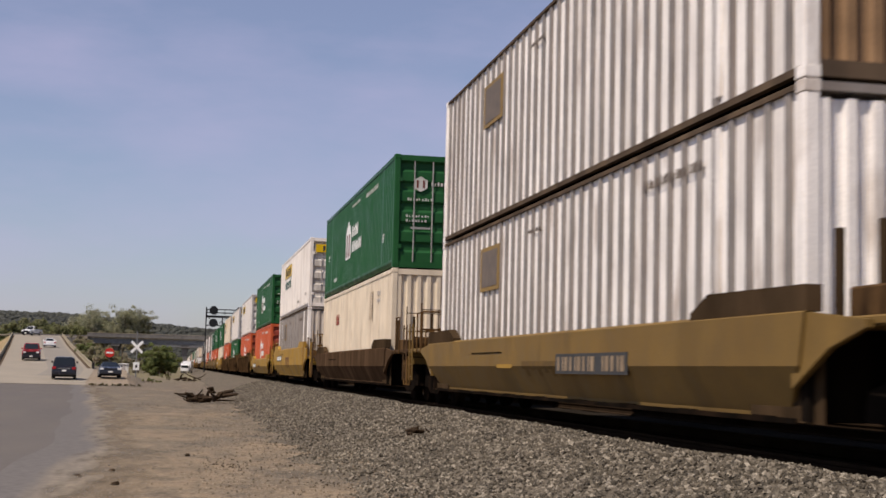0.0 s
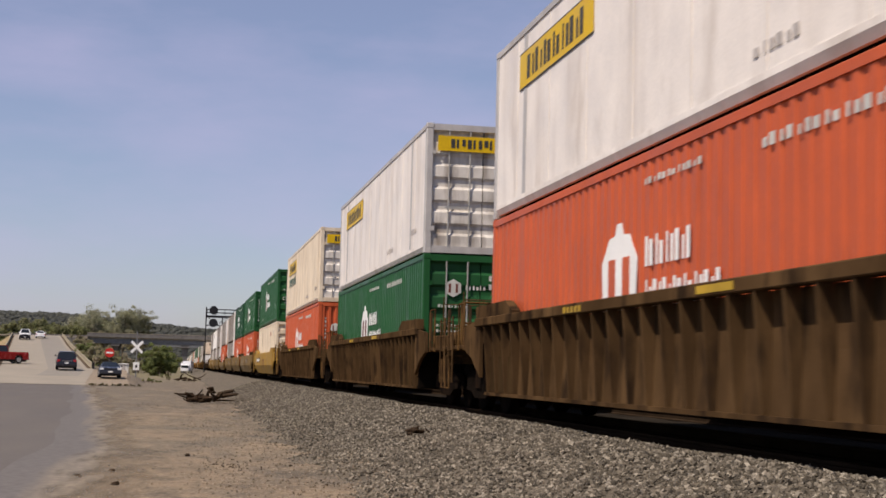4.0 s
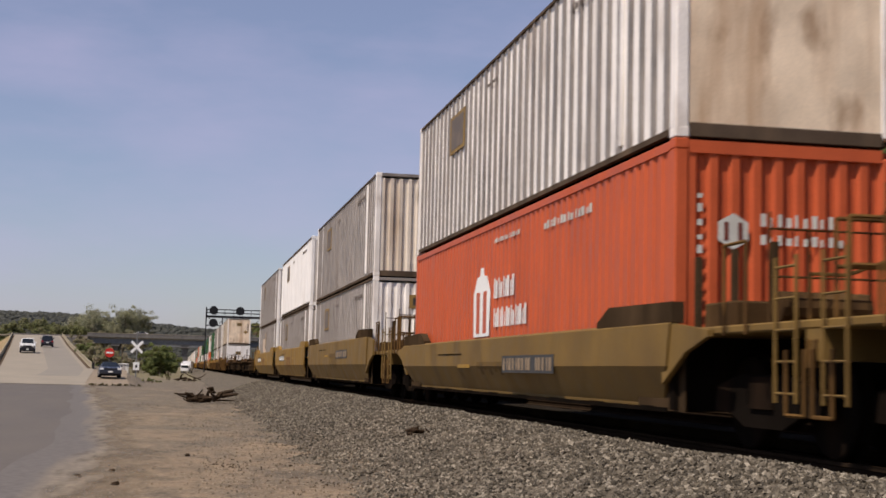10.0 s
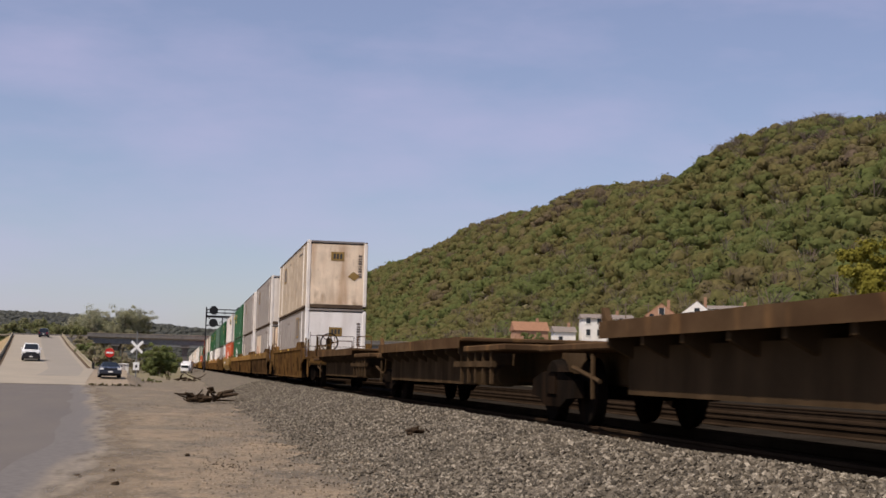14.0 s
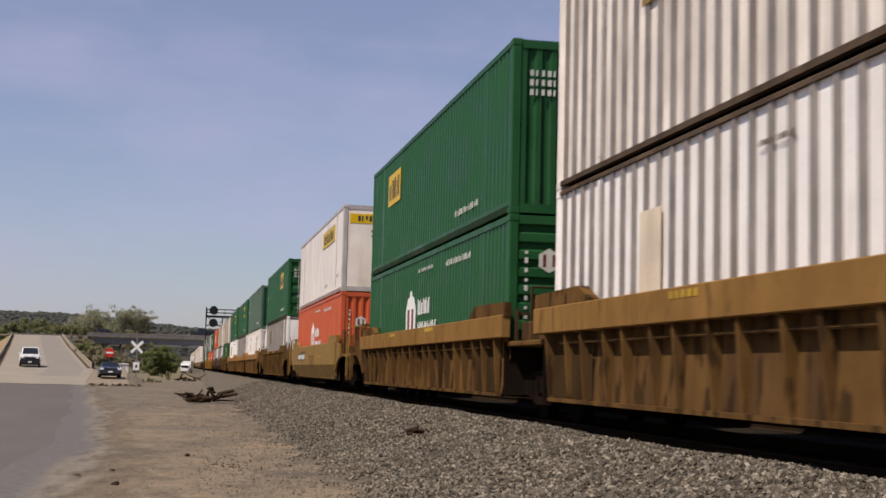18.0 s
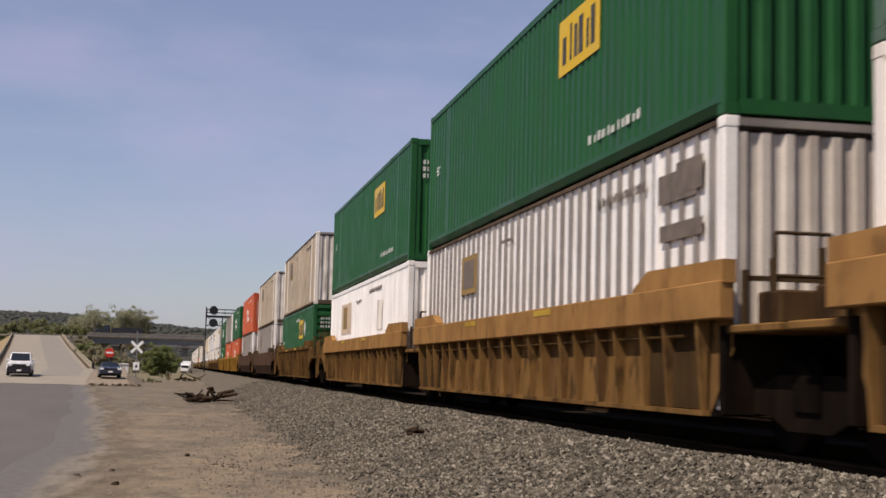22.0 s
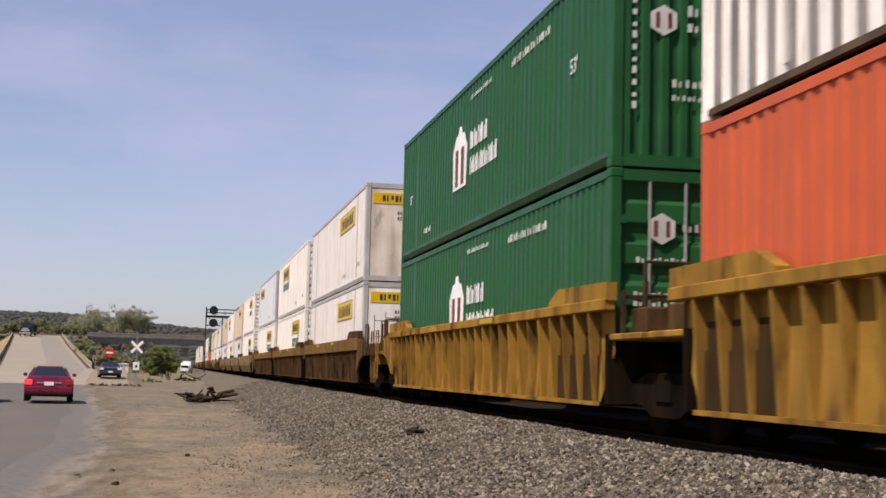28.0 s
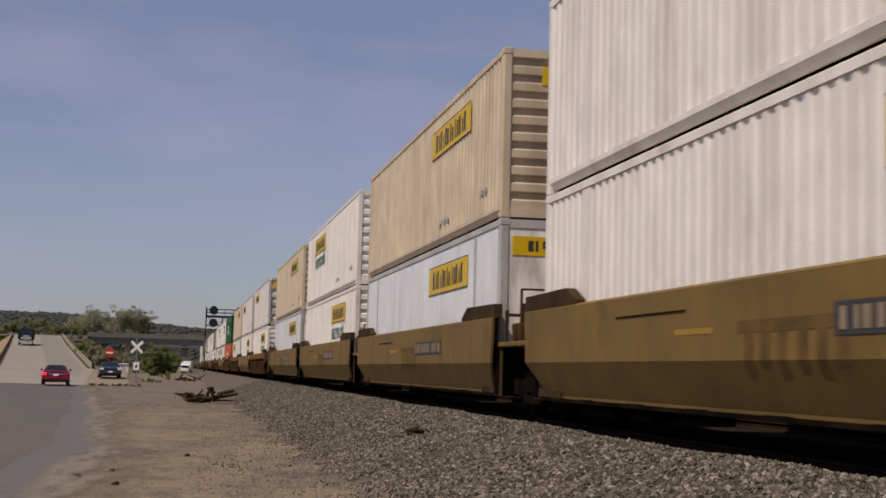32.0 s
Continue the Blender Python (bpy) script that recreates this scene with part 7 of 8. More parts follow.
def bare_trees(name, x0, x1, y0, y1, gap, material, seed, label, tall=7.0, twigs=26, thick=0.10):
    """Leafless trees seen from afar: an upright stem with a fan of thin twigs."""
    xs, ys, r = scatter(x0, x1, y0, y1, gap, seed)
    k = len(xs)
    h = tall * r.uniform(0.6, 1.25, k)
    foot = np.stack([xs, ys, land(xs, ys) + 0.5], -1)[:, None]
    lift = r.uniform(0.35, 0.8, (k, twigs))
    spread = r.normal(0, 0.30, (k, twigs, 2)) * h[:, None, None]
    lift[:, 0], spread[:, 0] = 0.0, 0.0
    base = foot + np.stack([spread[..., 0] * 0.25, spread[..., 1] * 0.25, lift * h[:, None]], -1)
    tip = foot + np.stack([spread[..., 0], spread[..., 1], (lift + (1 - lift) * r.uniform(0.55, 1.0, (k, twigs))) * h[:, None]], -1)
    side = r.normal(size=(k, twigs, 3)) * np.array([1, 1, 0.2])
    side /= np.linalg.norm(side, axis=2, keepdims=True)
    w = side * (thick * r.uniform(0.6, 1.5, (k, twigs)) * np.where(np.arange(twigs) == 0, 1.6, 1.0))[..., None]
    quad = np.stack([base - w, base + w, tip + w * 0.5, tip - w * 0.5], 2).reshape(-1, 3)
    me = bpy.data.meshes.new(name)
    me.from_pydata(quad.tolist(), [], np.arange(len(quad)).reshape(-1, 4).tolist())
    me.materials.append(material)
    me.attributes.new("tint", "FLOAT", "FACE").data.foreach_set("value", np.repeat(r.random(k), twigs).astype(np.float32))
    return tagged(new(name, me), label, "forest", kind="stuff")


bare_trees("bare_ridge_trees", 262, 318, 300, 1500, 8.5, M["twig_hill"], 41, "leafless grey trees along the hill's crest", 6.5, 46, 0.10)
bare_trees("bare_slope_trees", 125, 235, 220, 900, 19, M["twig_hill"], 43, "pale leafless trees among the hillside woods", 9.5, 22, 0.10)
forest("hillside_forest", 108, 330, 190, 800, 4.5, 3.5, 44, 0.40, M["leaf_hill"], 31, "steep hillside woods in mixed spring green and brown")
forest("hillside_forest", 108, 330, 800, 1700, 6.8, 4.8, 30, 0.62, M["leaf_hill"], 33, "hillside woods further up the valley")
forest("hillside_forest", 108, 330, 1700, 3300, 11, 6.8, 22, 1.0, M["leaf_hill"], 35, "far hillside woods")
forest("far_woods", -420, 130, 1500, 2350, 7.5, 5.0, 10, 0.7, M["leaf_far"], 37, "low wooded hills on the horizon, haze mixed into their colour", 0.1, 0.55, 1)


def tree(label, x, y, z0, height, crown, spread, material, seed, per=520, leaf=0.22, bare=False):
    r = random.Random(seed)
    t = thing("tree", label, "tree")
    bm = bmesh.new()
    top = Vector((x + r.uniform(-0.4, 0.4), y, z0 + height * 0.62))
    rod(bm, (x, y, z0 - 0.2), (x, y, z0 + height * 0.3), 0.30, 8, 0.22)
    rod(bm, (x, y, z0 + height * 0.3), top, 0.22, 8, 0.09)
    part("trunk", bm, M["bark"], t)
    cs, rs = [], []
    for i in range(9 if not bare else 18):
        a = r.uniform(0, 2 * math.pi)
        base = Vector((x, y, z0 + height * r.uniform(0.28, 0.6)))
        tip = Vector((x + spread * r.uniform(0.45, 1) * math.cos(a), y + spread * r.uniform(0.45, 1) * math.sin(a), z0 + height * r.uniform(0.5, 0.97)))
        bm = bmesh.new()
        mid = (base + tip) / 2 + Vector((0, 0, -0.4))
        rod(bm, base, mid, 0.11, 6, 0.07)
        rod(bm, mid, tip, 0.07, 6, 0.025)
        for j in range(7 if bare else 3):
            f = mid.lerp(tip, r.uniform(0.1, 1))
            rod(bm, f, f + Vector((r.uniform(-1, 1), r.uniform(-1, 1), r.uniform(0.2, 1.3))) * crown * 0.45, 0.035, 4, 0.012)
        part("limb", bm, M["bark"], t)
        cs.append(tip)
        rs.append(crown * r.uniform(0.6, 1.1))
        if bare:
            cs.append(mid.lerp(tip, r.uniform(0.3, 0.8)) + Vector((r.uniform(-1, 1), r.uniform(-1, 1), r.uniform(-0.5, 1))))
            rs.append(crown * r.uniform(0.5, 0.9))
    crown_ob = leaves("crown", np.array(cs), np.array(rs), per // (2 if bare else 1), leaf * (0.55 if bare else 1), material, seed)
    crown_ob.parent = t
    return t


for i, (x, y, h, cr, sp, mat, bare) in enumerate((
        (-24.6, 366, 15.2, 2.6, 4.2, "leaf_bare", True), (-20.6, 372, 15.6, 2.2, 3.0, "leaf_bare", True), (-15.0, 368, 16.8, 2.6, 3.6, "leaf_bare", True),
        (-10.6, 374, 15.6, 2.0, 2.6, "leaf_bare", True), (-18.8, 362, 9.5, 2.4, 3.4, "leaf_brush", False), (-10.5, 360, 9.5, 2.2, 3.0, "leaf_brush", False))):
    tree("tall budding tree with bare grey limbs" if bare else "leafing tree behind the overpass", x, y, GROUND, h, cr, sp, M[mat], 60 + i, per=740 if bare else 520, leaf=0.26 if bare else 0.22, bare=bare)
for i, (x, y, h, cr, sp, mat) in enumerate((
        (-45.5, 340, 10.6, 2.6, 3.4, "leaf_olive"), (-41.0, 348, 10.2, 2.7, 3.6, "leaf_olive"), (-36.5, 344, 10.5, 2.6, 3.4, "leaf_olive"), (-32.0, 350, 10.9, 2.8, 3.6, "leaf_olive"),
        (-28.0, 346, 10.6, 2.4, 3.2, "leaf_olive"), (-50, 350, 10.8, 2.6, 3.6, "leaf_olive"), (-24.5, 352, 10.6, 2.4, 3.0, "leaf_olive"))):
    tree("green leafing tree beyond the ramp", x, y, GROUND, h, cr, sp, M[mat], 80 + i, per=800, leaf=0.22)
tree("yellow-green leafing tree behind the track", 48.2, 84, 2.0, 7.0, 1.9, 3.2, M["leaf_yellow"], 95, per=900, leaf=0.17)
tree("yellow-green leafing tree behind the track", 54.5, 82, 2.5, 8.0, 2.2, 3.6, M["leaf_yellow"], 96, per=900, leaf=0.17)


def bush(label, x, y, z0, h, w, material, seed, per=260, leaf=0.13, lobes=8):
    r = random.Random(seed)
    b = thing("bush", label, "bush")
    bm = bmesh.new()
    cs, rs = [], []
    for i in range(lobes):
        p = Vector((x + r.uniform(-1, 1) * w, y + r.uniform(-0.6, 0.6) * w, z0 + h * r.uniform(0.25, 0.8)))
        rod(bm, (x + (p.x - x) * 0.4, y, z0 - 0.1), p, 0.05, 5, 0.02)
        cs.append(p)
        rs.append(h * r.uniform(0.2, 0.33))
    part("woody_base", bm, M["bark"], b)
    leaves("foliage", np.array(cs), np.array(rs), per, leaf, material, seed).parent = b


bush("dense green bush at the foot of the bank", -3.1, 208, GROUND, 4.6, 1.15, M["leaf_bush"], 101, 620, 0.15, 14)
bush("dense green bush beside the track", -1.7, 212, GROUND, 4.0, 1.0, M["leaf_bush"], 102, 620, 0.15, 12)
r_ = random.Random(9)
for i in range(19):
    yy = r_.uniform(165, 300)
    h_ = ramp_height(yy)
    f = r_.uniform(0.1, 1.1)
    bush("brown leafless brush on the earth bank", edge_r(yy) + 0.8 + f * (h_ - GROUND) * 1.5, yy, h_ - f * (h_ - GROUND) if f < 1 else GROUND, r_.uniform(1.4, 2.8), r_.uniform(0.8, 1.6), M["leaf_brush" if i % 4 else "leaf_bush"], 120 + i, 240, 0.12, 7)
for i in range(11):
    bush("low brown brush under the overpass", r_.uniform(-15, -1), r_.uniform(255, 298), GROUND, r_.uniform(1.6, 3.6), r_.uniform(1.0, 1.8), M["leaf_brush"], 160 + i, 240, 0.12, 7)
for i in range(7):
    bush("dark low weeds along the end of the asphalt", -6.3 + i * 0.55, 100.2 + 0.15 * (i % 3), GROUND, 0.16, 0.35, M["leaf_hill"], 230 + i, 50, 0.05, 5)
for i in range(10):
    x, y = r_.uniform(-9, 1.0), r_.uniform(118, 200)
    bush("low weeds at the edge of the gravel", x, y, GROUND, r_.uniform(0.25, 0.5), r_.uniform(0.4, 0.9), M["leaf_brush" if i % 2 else "leaf_bush"], 190 + i, 60, 0.06, 5)
for i in range(14):
    x, y = r_.uniform(30, 110), r_.uniform(180, 300)
    bush("leafing shrubs below the houses", x, y, float(land(np.array(x), np.array(y))), r_.uniform(3, 6), r_.uniform(2, 3.5), M["leaf_bush" if i % 3 else "leaf_brush"], 220 + i, 200, 0.3, 8)


# ---- houses on the terrace ----
def house(label, x, y, w, d, h, roof_h, wall, roof, turn=0.0, gable="x"):
    hs = thing("house", label, "house", "houses below the hill")
    z0 = -1.0
    part("wall", B((-w / 2, w / 2, -d / 2, d / 2, z0, h)), M[wall], hs)
    e = 0.35
    if gable == "x":
        part("roof", prism(bmesh.new(), [(-d / 2 - e, h - 0.1), (0, h + roof_h), (d / 2 + e, h - 0.1)], "x", -w / 2 - e, w / 2 + e), M[roof], hs)
    else:
        part("roof", prism(bmesh.new(), [(-w / 2 - e, h - 0.1), (0, h + roof_h), (w / 2 + e, h - 0.1)], "y", -d / 2 + 0.1, d / 2 + e), M[roof], hs)
        part("gable_wall", prism(bmesh.new(), [(-w / 2, h), (0, h + roof_h - 0.25), (w / 2, h)], "y", -d / 2 - 0.02, -d / 2 + 0.1), M[wall], hs)
        win = part("window", B((-0.55, 0.55, -d / 2 - 0.08, -d / 2 - 0.02, h + 0.3, h + 1.6)), M["glass"], hs)
        part("window_frame", B((-0.62, -0.55, -d / 2 - 0.1, -d / 2 - 0.02, h + 0.25, h + 1.65), (0.55, 0.62, -d / 2 - 0.1, -d / 2 - 0.02, h + 0.25, h + 1.65)), M["siding"], win)
    for k in range(int(w // 2.4)):
        for zz in ([1.0, 3.6] if h > 4.5 else [1.0]):
            xx = -w / 2 + 1.2 + k * 2.4
            win = part("window", B((xx - 0.45, xx + 0.45, -d / 2 - 0.06, -d / 2, zz, zz + 1.3)), M["glass"], hs)
            part("window_sill", B((xx - 0.55, xx + 0.55, -d / 2 - 0.12, -d / 2, zz - 0.1, zz)), M["siding"], win)
    part("chimney", B((w * 0.2, w * 0.2 + 0.6, -0.3, 0.3, h, h + roof_h + 0.9)), M["brick"], hs)
    hs.matrix_basis = pose(x, y, float(land(np.array(x), np.array(y))) + 1.0, 0, 0, turn)
    return hs


def spot(px, dist):
    """Bearing over the far field, as seen along the camera's own axis."""
    b = math.atan((px - 784) / 2381) + radians(YAW)
    return dist * math.sin(b), dist * math.cos(b)


for args in (("white clapboard house with a low roof", 1000, 300, 4.5, 7, 3.4, 1.2, "siding", "roofing", -8, "x"),
             ("long white two-storey house", 1075, 300, 11, 7, 4.8, 1.0, "siding", "roofing", -10, "x"),
             ("brown gabled house below the hill", 1172, 290, 6.5, 8, 4.6, 2.6, "brick", "roofbrown", -18, "y"),
             ("white gabled house with a grey roof", 1235, 285, 7.5, 9, 4.4, 3.2, "siding", "roofing", -20, "y"),
             ("long low pale house with flat roof", 1310, 295, 14, 8, 5.2, 0.8, "siding", "roofing", -22, "x"),
             ("pale house behind the others", 1300, 325, 12, 8, 7.4, 0.9, "siding", "roofing", -22, "x"),
             ("brown-roofed house among trees", 940, 330, 8, 8, 4.4, 2.2, "brick", "roofbrown", -6, "x"),
             ("white house by the hill", 1420, 300, 9, 8, 4.8, 2.2, "siding", "roofing", -26, "x")):
    x, y = spot(args[1], args[2])
    house(args[0], x, y, *args[3:])
for px, d in ((1110, 280), (1150, 300), (880, 330), (1485, 200), (1345, 270)):
    x, y = spot(px, d)
    z = float(land(np.array(x), np.array(y)))
    pole = thing("utility_pole", "grey wooden utility pole", "utility pole", "poles by the houses")
    part("post", rod(bmesh.new(), (x, y, z - 0.5), (x, y, z + 9.0), 0.16, 8, 0.11), M["bark"], pole)
    part("crossarm", B((x - 1.1, x + 1.1, y - 0.08, y + 0.08, z + 8.3, z + 8.45)), M["bark"], pole)


# ---- road vehicles ----
def arches(outline_top, y_front, y_back, centres, r, z0):
    """The lower edge of a body with wheel openings, closing the outline."""
    pts = [(y_back, z0)]
    for c in sorted(centres):
        for i in range(7):
            a = math.pi - math.pi * i / 6
            pts.append((c + r * math.cos(a), z0 + r * math.sin(a)))
    pts.append((y_front, z0))
    return pts + outline_top


def glasshouse(v, z0, z1, y0, y1, y2, y3, w0, w1, paint):
    """Cabin: base from y0 to y1, roof from y2 to y3, with panes set into it."""
    bm = bmesh.new()
    c = {}
    for s in (-1, 1):
        for k, (y, z, w) in enumerate(((y0, z0, w0), (y1, z0, w0), (y3, z1, w1), (y2, z1, w1))):
            c[s, k] = bm.verts.new((s * w, y, z))
    for q in (((-1, 0), (-1, 1), (-1, 2), (-1, 3)), ((1, 3), (1, 2), (1, 1), (1, 0)), ((-1, 1), (1, 1), (1, 2), (-1, 2)), ((1, 0), (-1, 0), (-1, 3), (1, 3)), ((-1, 3), (-1, 2), (1, 2), (1, 3))):
        bm.faces.new([c[k] for k in q])
    co = {k: Vector(p.co) for k, p in c.items()}
    bmesh.ops.recalc_face_normals(bm, faces=bm.faces)
    bmesh.ops.bevel(bm, geom=[e for e in bm.edges if e.is_manifold], offset=0.09, segments=3, affect="EDGES")
    part("cabin", bm, paint, v)

    def pane(name, ks, inset=0.14):
        pts = [co[k] for k in ks]
        mid = sum(pts, Vector()) / 4
        nrm = (pts[1] - pts[0]).cross(pts[3] - pts[0]).normalized()
        if nrm.dot(mid - Vector((0, (y0 + y1) / 2, (z0 + z1) / 2))) < 0:
            nrm = -nrm
        pb = bmesh.new()
        ring_ = [p + (mid - p) * inset for p in pts]
        lo = [pb.verts.new(p - nrm * 0.01) for p in ring_]
        hi = [pb.verts.new(p + nrm * 0.006) for p in ring_]
        pb.faces.new(hi)
        for i in range(4):
            pb.faces.new((lo[i], lo[(i + 1) % 4], hi[(i + 1) % 4], hi[i]))
        bmesh.ops.recalc_face_normals(pb, faces=pb.faces)
        part(name, pb, M["glass"], v)

    pane("windscreen", ((-1, 1), (1, 1), (1, 2), (-1, 2)))
    pane("rear_window", ((1, 0), (-1, 0), (-1, 3), (1, 3)))
    pane("side_window", ((-1, 0), (-1, 1), (-1, 2), (-1, 3)))
    pane("side_window", ((1, 0), (1, 1), (1, 2), (1, 3)))


def wheel_parts(v, centres, half, r):
    tyre = shared(("tyre", r), lambda: rod(bmesh.new(), (-0.11, 0, 0), (0.11, 0, 0), r, 18), M["tyre"])
    rim = shared(("rim", r), lambda: rod(bmesh.new(), (-0.115, 0, 0), (0.115, 0, 0), r * 0.6, 12), M["chrome"])
    for s in (-1, 1):
        for c in centres:
            w = part("wheel", tyre, None, v)
            w.location = (s * half, c, r)
            part("rim", rim, None, w)


def vehicle(name, label, category, shape, paint):
    v = thing(name, label, category, "vehicles on the road")
    P = M[paint]
    if shape == "sedan":
        W, r, cs, z0 = 0.89, 0.32, (-1.38, 1.38), 0.30
        top = [(2.38, 0.55), (2.30, 0.74), (1.25, 0.93), (-1.55, 0.98), (-2.30, 0.95), (-2.40, 0.60)]
        glasshouse(v, 0.90, 1.34, -1.85, 1.2, -0.95, 0.3, 0.80, 0.56, P)
        yf, yb, tz = 2.36, -2.38, 0.80
    elif shape == "suv":
        W, r, cs, z0 = 0.92, 0.36, (-1.35, 1.38), 0.36
        top = [(2.25, 0.6), (2.2, 0.92), (1.2, 1.06), (-2.2, 1.08), (-2.28, 0.6)]
        glasshouse(v, 1.05, 1.72, -2.2, 1.1, -1.95, 0.5, 0.86, 0.72, P)
        yf, yb, tz = 2.24, -2.26, 0.95
    else:
        W, r, cs, z0 = 0.98, 0.39, (-1.75, 1.85), 0.42
        top = [(2.85, 0.65), (2.8, 1.08), (1.35, 1.18), (-2.75, 1.18), (-2.8, 0.65)]
        glasshouse(v, 1.16, 1.86, -0.75, 1.3, -0.6, 0.65, 0.90, 0.78, P)
        yf, yb, tz = 2.83, -2.78, 1.0
        part("bed", B((-0.8, 0.8, -2.7, -0.85, 1.15, 1.19)), M["black"], v, "dark open pickup bed")
    bm = prism(bmesh.new(), arches(top, top[0][0], top[-1][0], cs, r + 0.06, z0), "x", -W, W)
    bmesh.ops.bevel(bm, geom=[e for e in bm.edges if abs(abs(e.verts[0].co.x) - W) < 1e-4 and abs(abs(e.verts[1].co.x) - W) < 1e-4 and e.verts[0].co.x * e.verts[1].co.x > 0
                              and max(e.verts[0].co.z, e.verts[1].co.z) > 0.7], offset=0.11, segments=3, affect="EDGES")
    part("body", bm, P, v)
    part("underbody", B((-W + 0.08, W - 0.08, yb + 0.2, yf - 0.2, 0.2, z0 + 0.25)), M["tyre"], v)
    part("front_bumper", chamfered(bmesh.new(), -W + 0.02, W - 0.02, yf - 0.05, yf + 0.07, 0.34, 0.64, 0.03), P if shape == "sedan" else M["carblack"], v)
    part("rear_bumper", chamfered(bmesh.new(), -W + 0.02, W - 0.02, yb - 0.07, yb + 0.05, 0.36, 0.58, 0.03), P if shape != "pickup" else M["chrome"], v)
    gw = 0.9 if shape == "pickup" else 0.5
    part("grille", B((-gw, gw, yf, yf + 0.03, 0.62, tz - 0.02)), M["black"], v)
    for s in (-1, 1):
        part("headlight", chamfered(bmesh.new(), min(s * 0.55, s * 0.85), max(s * 0.55, s * 0.85), yf - 0.02, yf + 0.04, tz - 0.18, tz, 0.02), M["lamp"], v)
        part("tail_light", chamfered(bmesh.new(), min(s * 0.6, s * 0.88), max(s * 0.6, s * 0.88), yb - 0.04, yb + 0.03, tz - 0.16, tz + 0.04, 0.02), M["taillight" if s < 0 and paint == "carred" else "redlens"], v)
        part("mirror", chamfered(bmesh.new(), min(s * (W - 0.03), s * (W + 0.12)), max(s * (W - 0.03), s * (W + 0.12)), 0.75, 0.85, 0.93 if shape == "sedan" else 1.2, 1.06 if shape == "sedan" else 1.36, 0.02), P, v)
    part("plate", B((-0.17, 0.17, yb - 0.085, yb - 0.07, 0.62, 0.76)), M["chalk"], v)
    part("plate", B((-0.17, 0.17, yf + 0.07, yf + 0.085, 0.42, 0.54)), M["chalk"], v)
    part("trim_strip", B((-0.45, 0.45, yb - 0.03, yb - 0.005, tz - 0.10, tz - 0.06)), M["chrome"], v)
    wheel_parts(v, cs, W - 0.1, r)
    return v


def dump_truck():
    v = thing("flatbed_truck", "dark long-nosed truck with a long black load bed", "truck", "vehicles on the road")
    part("frame", B((-0.5, 0.5, -5.2, 4.6, 0.7, 1.0)), M["tyre"], v)
    part("hood", chamfered(bmesh.new(), -0.85, 0.85, 3.3, 5.0, 0.8, 1.75, 0.1), M["carblack"], v)
    glasshouse(v, 1.7, 2.7, 1.7, 3.4, 1.8, 3.0, 1.15, 1.05, M["carblack"])
    part("cab", chamfered(bmesh.new(), -1.15, 1.15, 1.7, 3.4, 0.8, 1.75, 0.05), M["carblack"], v)
    part("bed_floor", B((-1.25, 1.25, -5.4, 1.4, 1.0, 1.15)), M["carblack"], v)
    for s in (-1, 1):
        part("bed_side", B((min(s * 1.19, s * 1.25), max(s * 1.19, s * 1.25), -5.4, 1.4, 1.15, 2.15)), M["carblack"], v)
        for i in range(8):
            part("bed_rib", B((min(s * 1.25, s * 1.30), max(s * 1.25, s * 1.30), -5.2 + i * 0.9, -5.1 + i * 0.9, 1.0, 2.15)), M["black"], v)
        part("headlight", B((min(s * 0.5, s * 0.8), max(s * 0.5, s * 0.8), 4.99, 5.05, 1.1, 1.3)), M["lamp"], v)
    part("bed_front", B((-1.25, 1.25, 1.3, 1.4, 1.15, 2.5)), M["carblack"], v)
    part("grille", B((-0.5, 0.5, 4.99, 5.03, 0.95, 1.65)), M["chrome"], v)
    part("bumper", chamfered(bmesh.new(), -1.1, 1.1, 5.0, 5.2, 0.5, 0.8, 0.03), M["chrome"], v)
    wheel_parts(v, (-4.3, -3.1, 4.0), 1.02, 0.5)
    return v


white_pickup = vehicle("pickup_truck", "white pickup truck coming down the ramp", "pickup truck", "pickup", "carwhite")
red_pickup = vehicle("pickup_truck", "bright red pickup truck turning off the ramp", "pickup truck", "pickup", "truckred")
dark_suv = vehicle("sport_utility_vehicle", "charcoal sport utility vehicle driving up the ramp", "car", "suv", "carblack")
white_car = vehicle("car", "white sedan driving over the overpass", "car", "sedan", "carwhite")
red_sedan = vehicle("car", "dark red sedan driving away on asphalt", "car", "sedan", "carred")
blue_car = vehicle("car", "slate blue parked car on the gravel", "car", "sedan", "carblue")
blue_car.matrix_basis = pose(-5.72, 116, ramp_height(116) + 0.012, 1.2, 0, 185)
truck = dump_truck()

van = thing("box_van", "white box truck parked beside the track", "truck")
part("box", chamfered(bmesh.new(), -1.25, 1.25, -3, 2.2, 0.7, 3.1, 0.05), M["carwhite"], van)
part("cab", chamfered(bmesh.new(), -1.05, 1.05, 2.25, 4.0, 0.5, 2.2, 0.2), M["carwhite"], van)
part("windscreen", B((-0.9, 0.9, 3.95, 4.02, 1.35, 2.0)), M["glass"], van)
wheel_parts(van, (-1.9, 3.1), 0.95, 0.42)
van.matrix_basis = pose(1.6, 296, GROUND, 0, 0, 172) @ Matrix.Diagonal((0.85, 0.85, 0.85, 1))


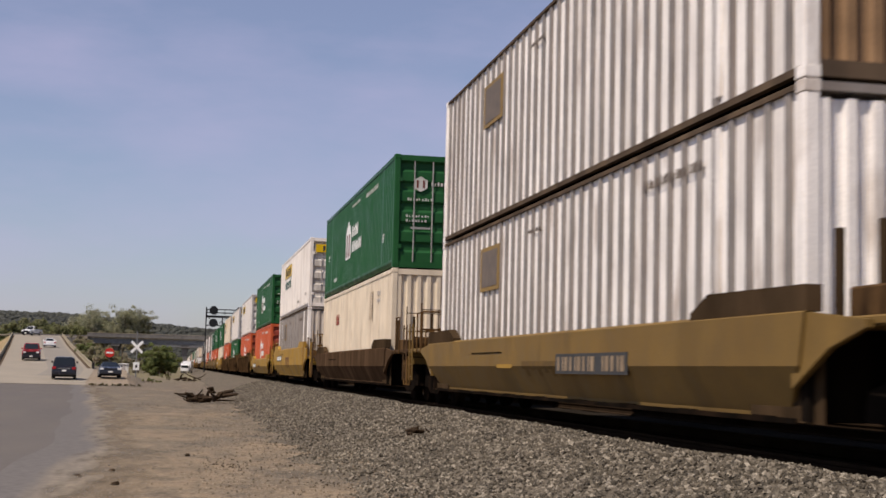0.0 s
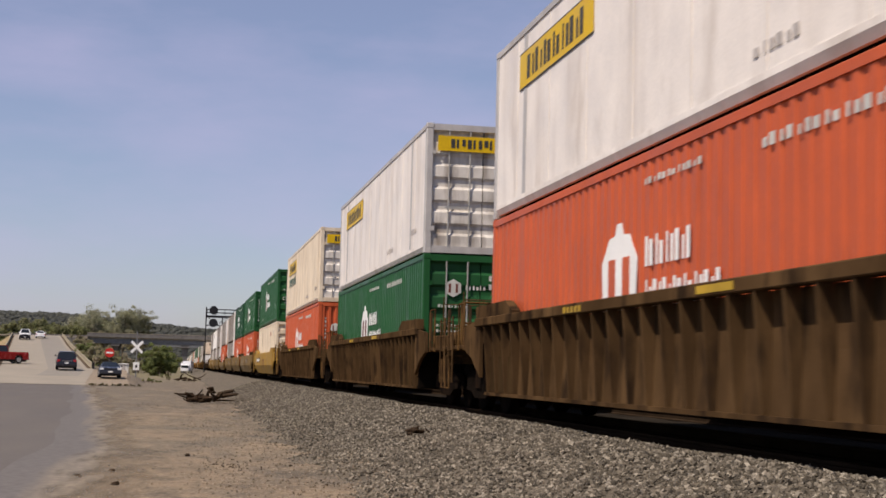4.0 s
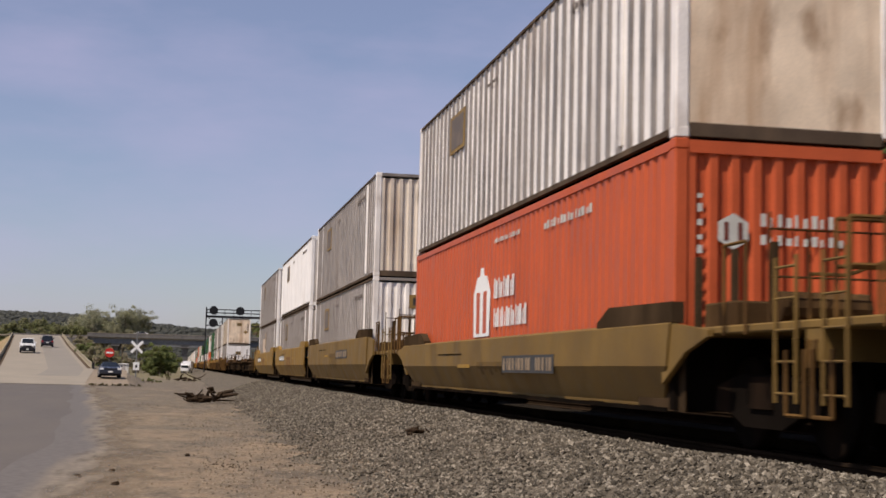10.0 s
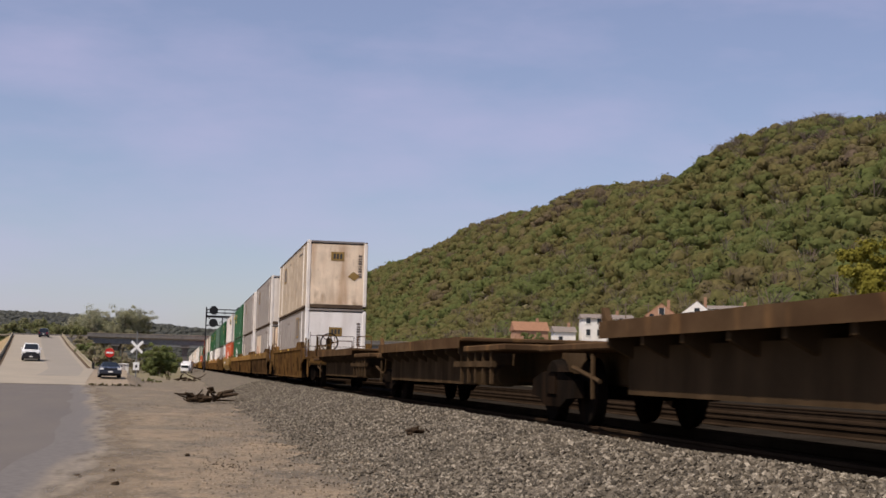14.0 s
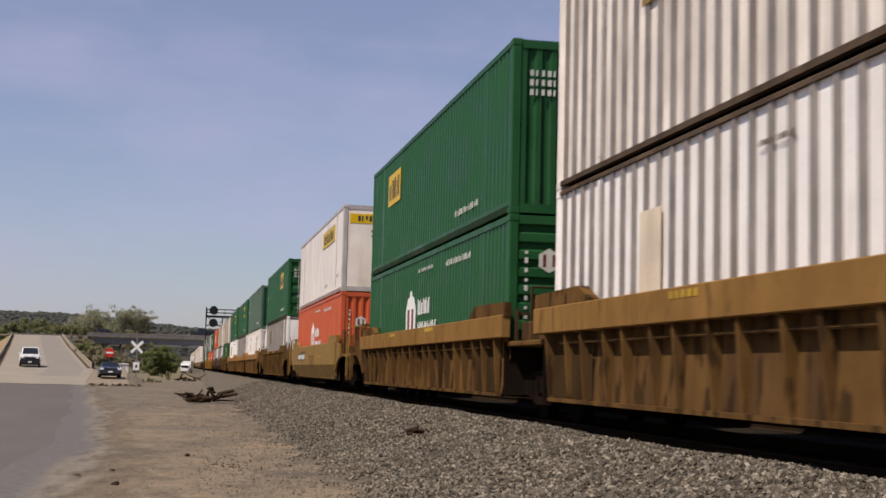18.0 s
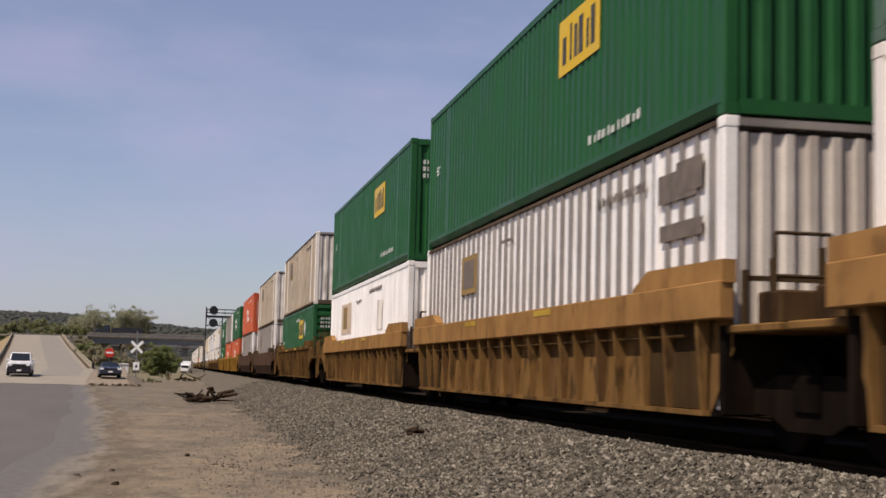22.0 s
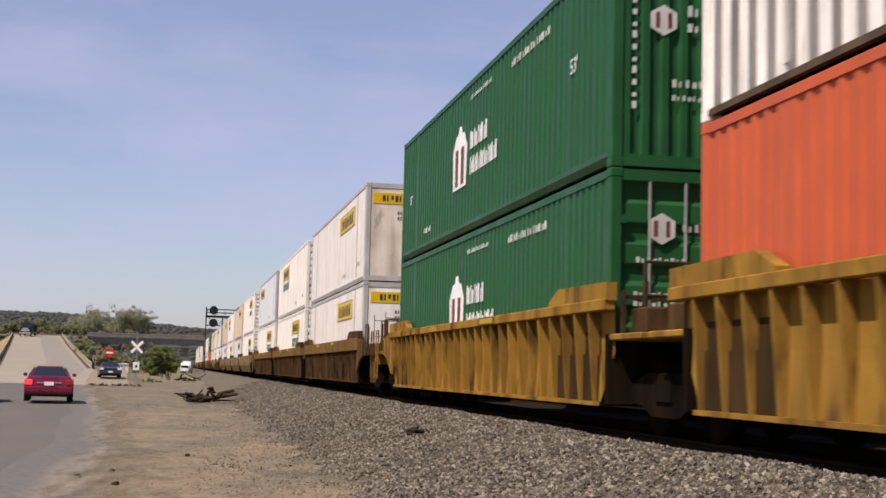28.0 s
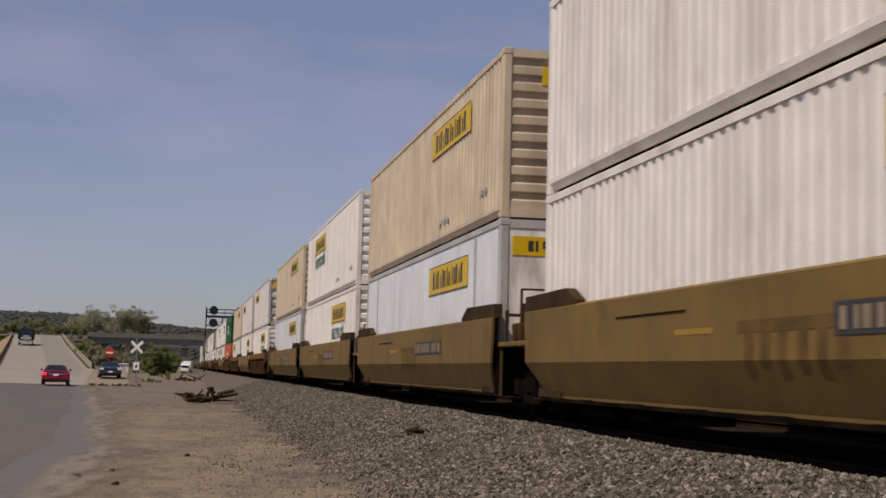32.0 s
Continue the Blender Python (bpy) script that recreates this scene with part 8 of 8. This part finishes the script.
# ---- the train and the road traffic under way ----
def drive(ob, stops, lift=0.07):
    """Key a vehicle by stops (t, x, y, heading in degrees from +y to the left)."""
    rows = []
    for t, x, y, head in stops:
        slope = (ramp_height(y + 1) - ramp_height(y - 1)) / 2 if abs(((head + 90) % 180) - 90) < 50 else 0
        z = ramp_height(y)
        if y > 301:
            z = 6.6
        if x < -18 and 125 < y < 143:
            z = 0.36
        pitch = math.degrees(math.atan(slope)) * (1 if math.cos(radians(head)) > 0 else -1)
        rows.append((t, pose(x, y, z + lift, pitch, 0, head)))
    walk(ob, rows)


def motions():
    times = [0, 4, 8, 12, 16, 20, 24, 28, 32]
    for ob, yc, z in MOVING:
        walk(ob, [(t, pose(TRACKS[0], yc - run(t), z)) for t in times])
    drive(white_pickup, [(0, -30.2, 290, 160), (1.5, -30.6, 281, 178), (2.5, -29.9, 274, 184), (4.5, -27.2, 250, 186), (5.5, -25.3, 234, 186), (7, -23.5, 218, 186), (9, -21.0, 196, 186), (11, -18.75, 177, 186), (13, -17.0, 163.5, 186),
                         (13.5, -16.7, 160.5, 186), (16, -15.6, 150, 186), (17, -15.2, 146.0, 186), (19, -14.0, 133, 185), (20, -13.5, 126.5, 185), (22, -12.9, 116.5, 184), (24, -11.5, 101, 184), (25, -10.95, 94.5, 183),
                         (25.5, -10.4, 88, 183), (27.5, -8.35, 61.75, 182), (29, -7.9, 38, 181), (32, -7.5, -8, 180)])
    drive(red_pickup, [(0, -16.5, 159, 185), (1.6, -16.35, 152.5, 178), (2.5, -16.7, 149, 160), (3.5, -17.6, 146.8, 130), (4.5, -19.5, 145.8, 102), (5.2, -21.6, 145.5, 95), (7, -28, 145, 90), (10, -42, 145, 90), (32, -68, 145, 90)])
    drive(dark_suv, [(0, -8.95, 111, 4), (2.5, -9.75, 120.5, 6), (4.5, -11.0, 138, 6), (5.5, -12.1, 149.5, 6), (7, -14.2, 167, 6), (9, -18.2, 200, 6), (11, -22.1, 232.5, 6), (13, -24.9, 258, 6), (13.5, -25.9, 268, 4),
                     (15.5, -27.0, 297, -25), (16, -26.2, 302, -45), (17, -22, 307, -75), (20, -2, 308, -90), (32, 95, 308, -90)])
    drive(white_car, [(0, -19.9, 217, 6), (2.5, -23.4, 249, 6), (4.5, -26.8, 277, 3), (5.5, -26.8, 292, -15), (6.2, -26.2, 299, -35), (7, -24.3, 305, -60), (8, -20.0, 307, -88), (9, -14.8, 307, -90), (10, -8.1, 307, -90),
                      (14, 20, 307, -90), (32, 110, 307, -90)])
    drive(truck, [(0, 101.0, 311, 90), (18, 7.0, 311, 90), (20, -3.5, 311, 90), (22, -13.9, 311, 90), (24, -23.4, 310.5, 92), (25, -27.8, 309, 105), (25.7, -29.8, 306.5, 125), (27.5, -30.6, 290, 172),
                  (28, -30.4, 284, 180), (30, -28.0, 260, 186), (31, -26.2, 243, 186), (32, -24.5, 227, 186)])
    drive(red_sedan, [(0, -5.6, -190, 0), (20, -5.6, -12, 0), (24, -5.4, 22.8, -1), (25.2, -5.17, 32.6, -1.5), (25.5, -5.04, 35, -1), (26.5, -4.85, 42.5, 1), (27.5, -4.7, 50, 4), (28.5, -5.5, 60.5, 5), (29, -5.95, 66, 5), (30, -6.64, 75.8, 5), (31, -7.55, 87, 5), (32, -8.2, 95, 5)])


motions()
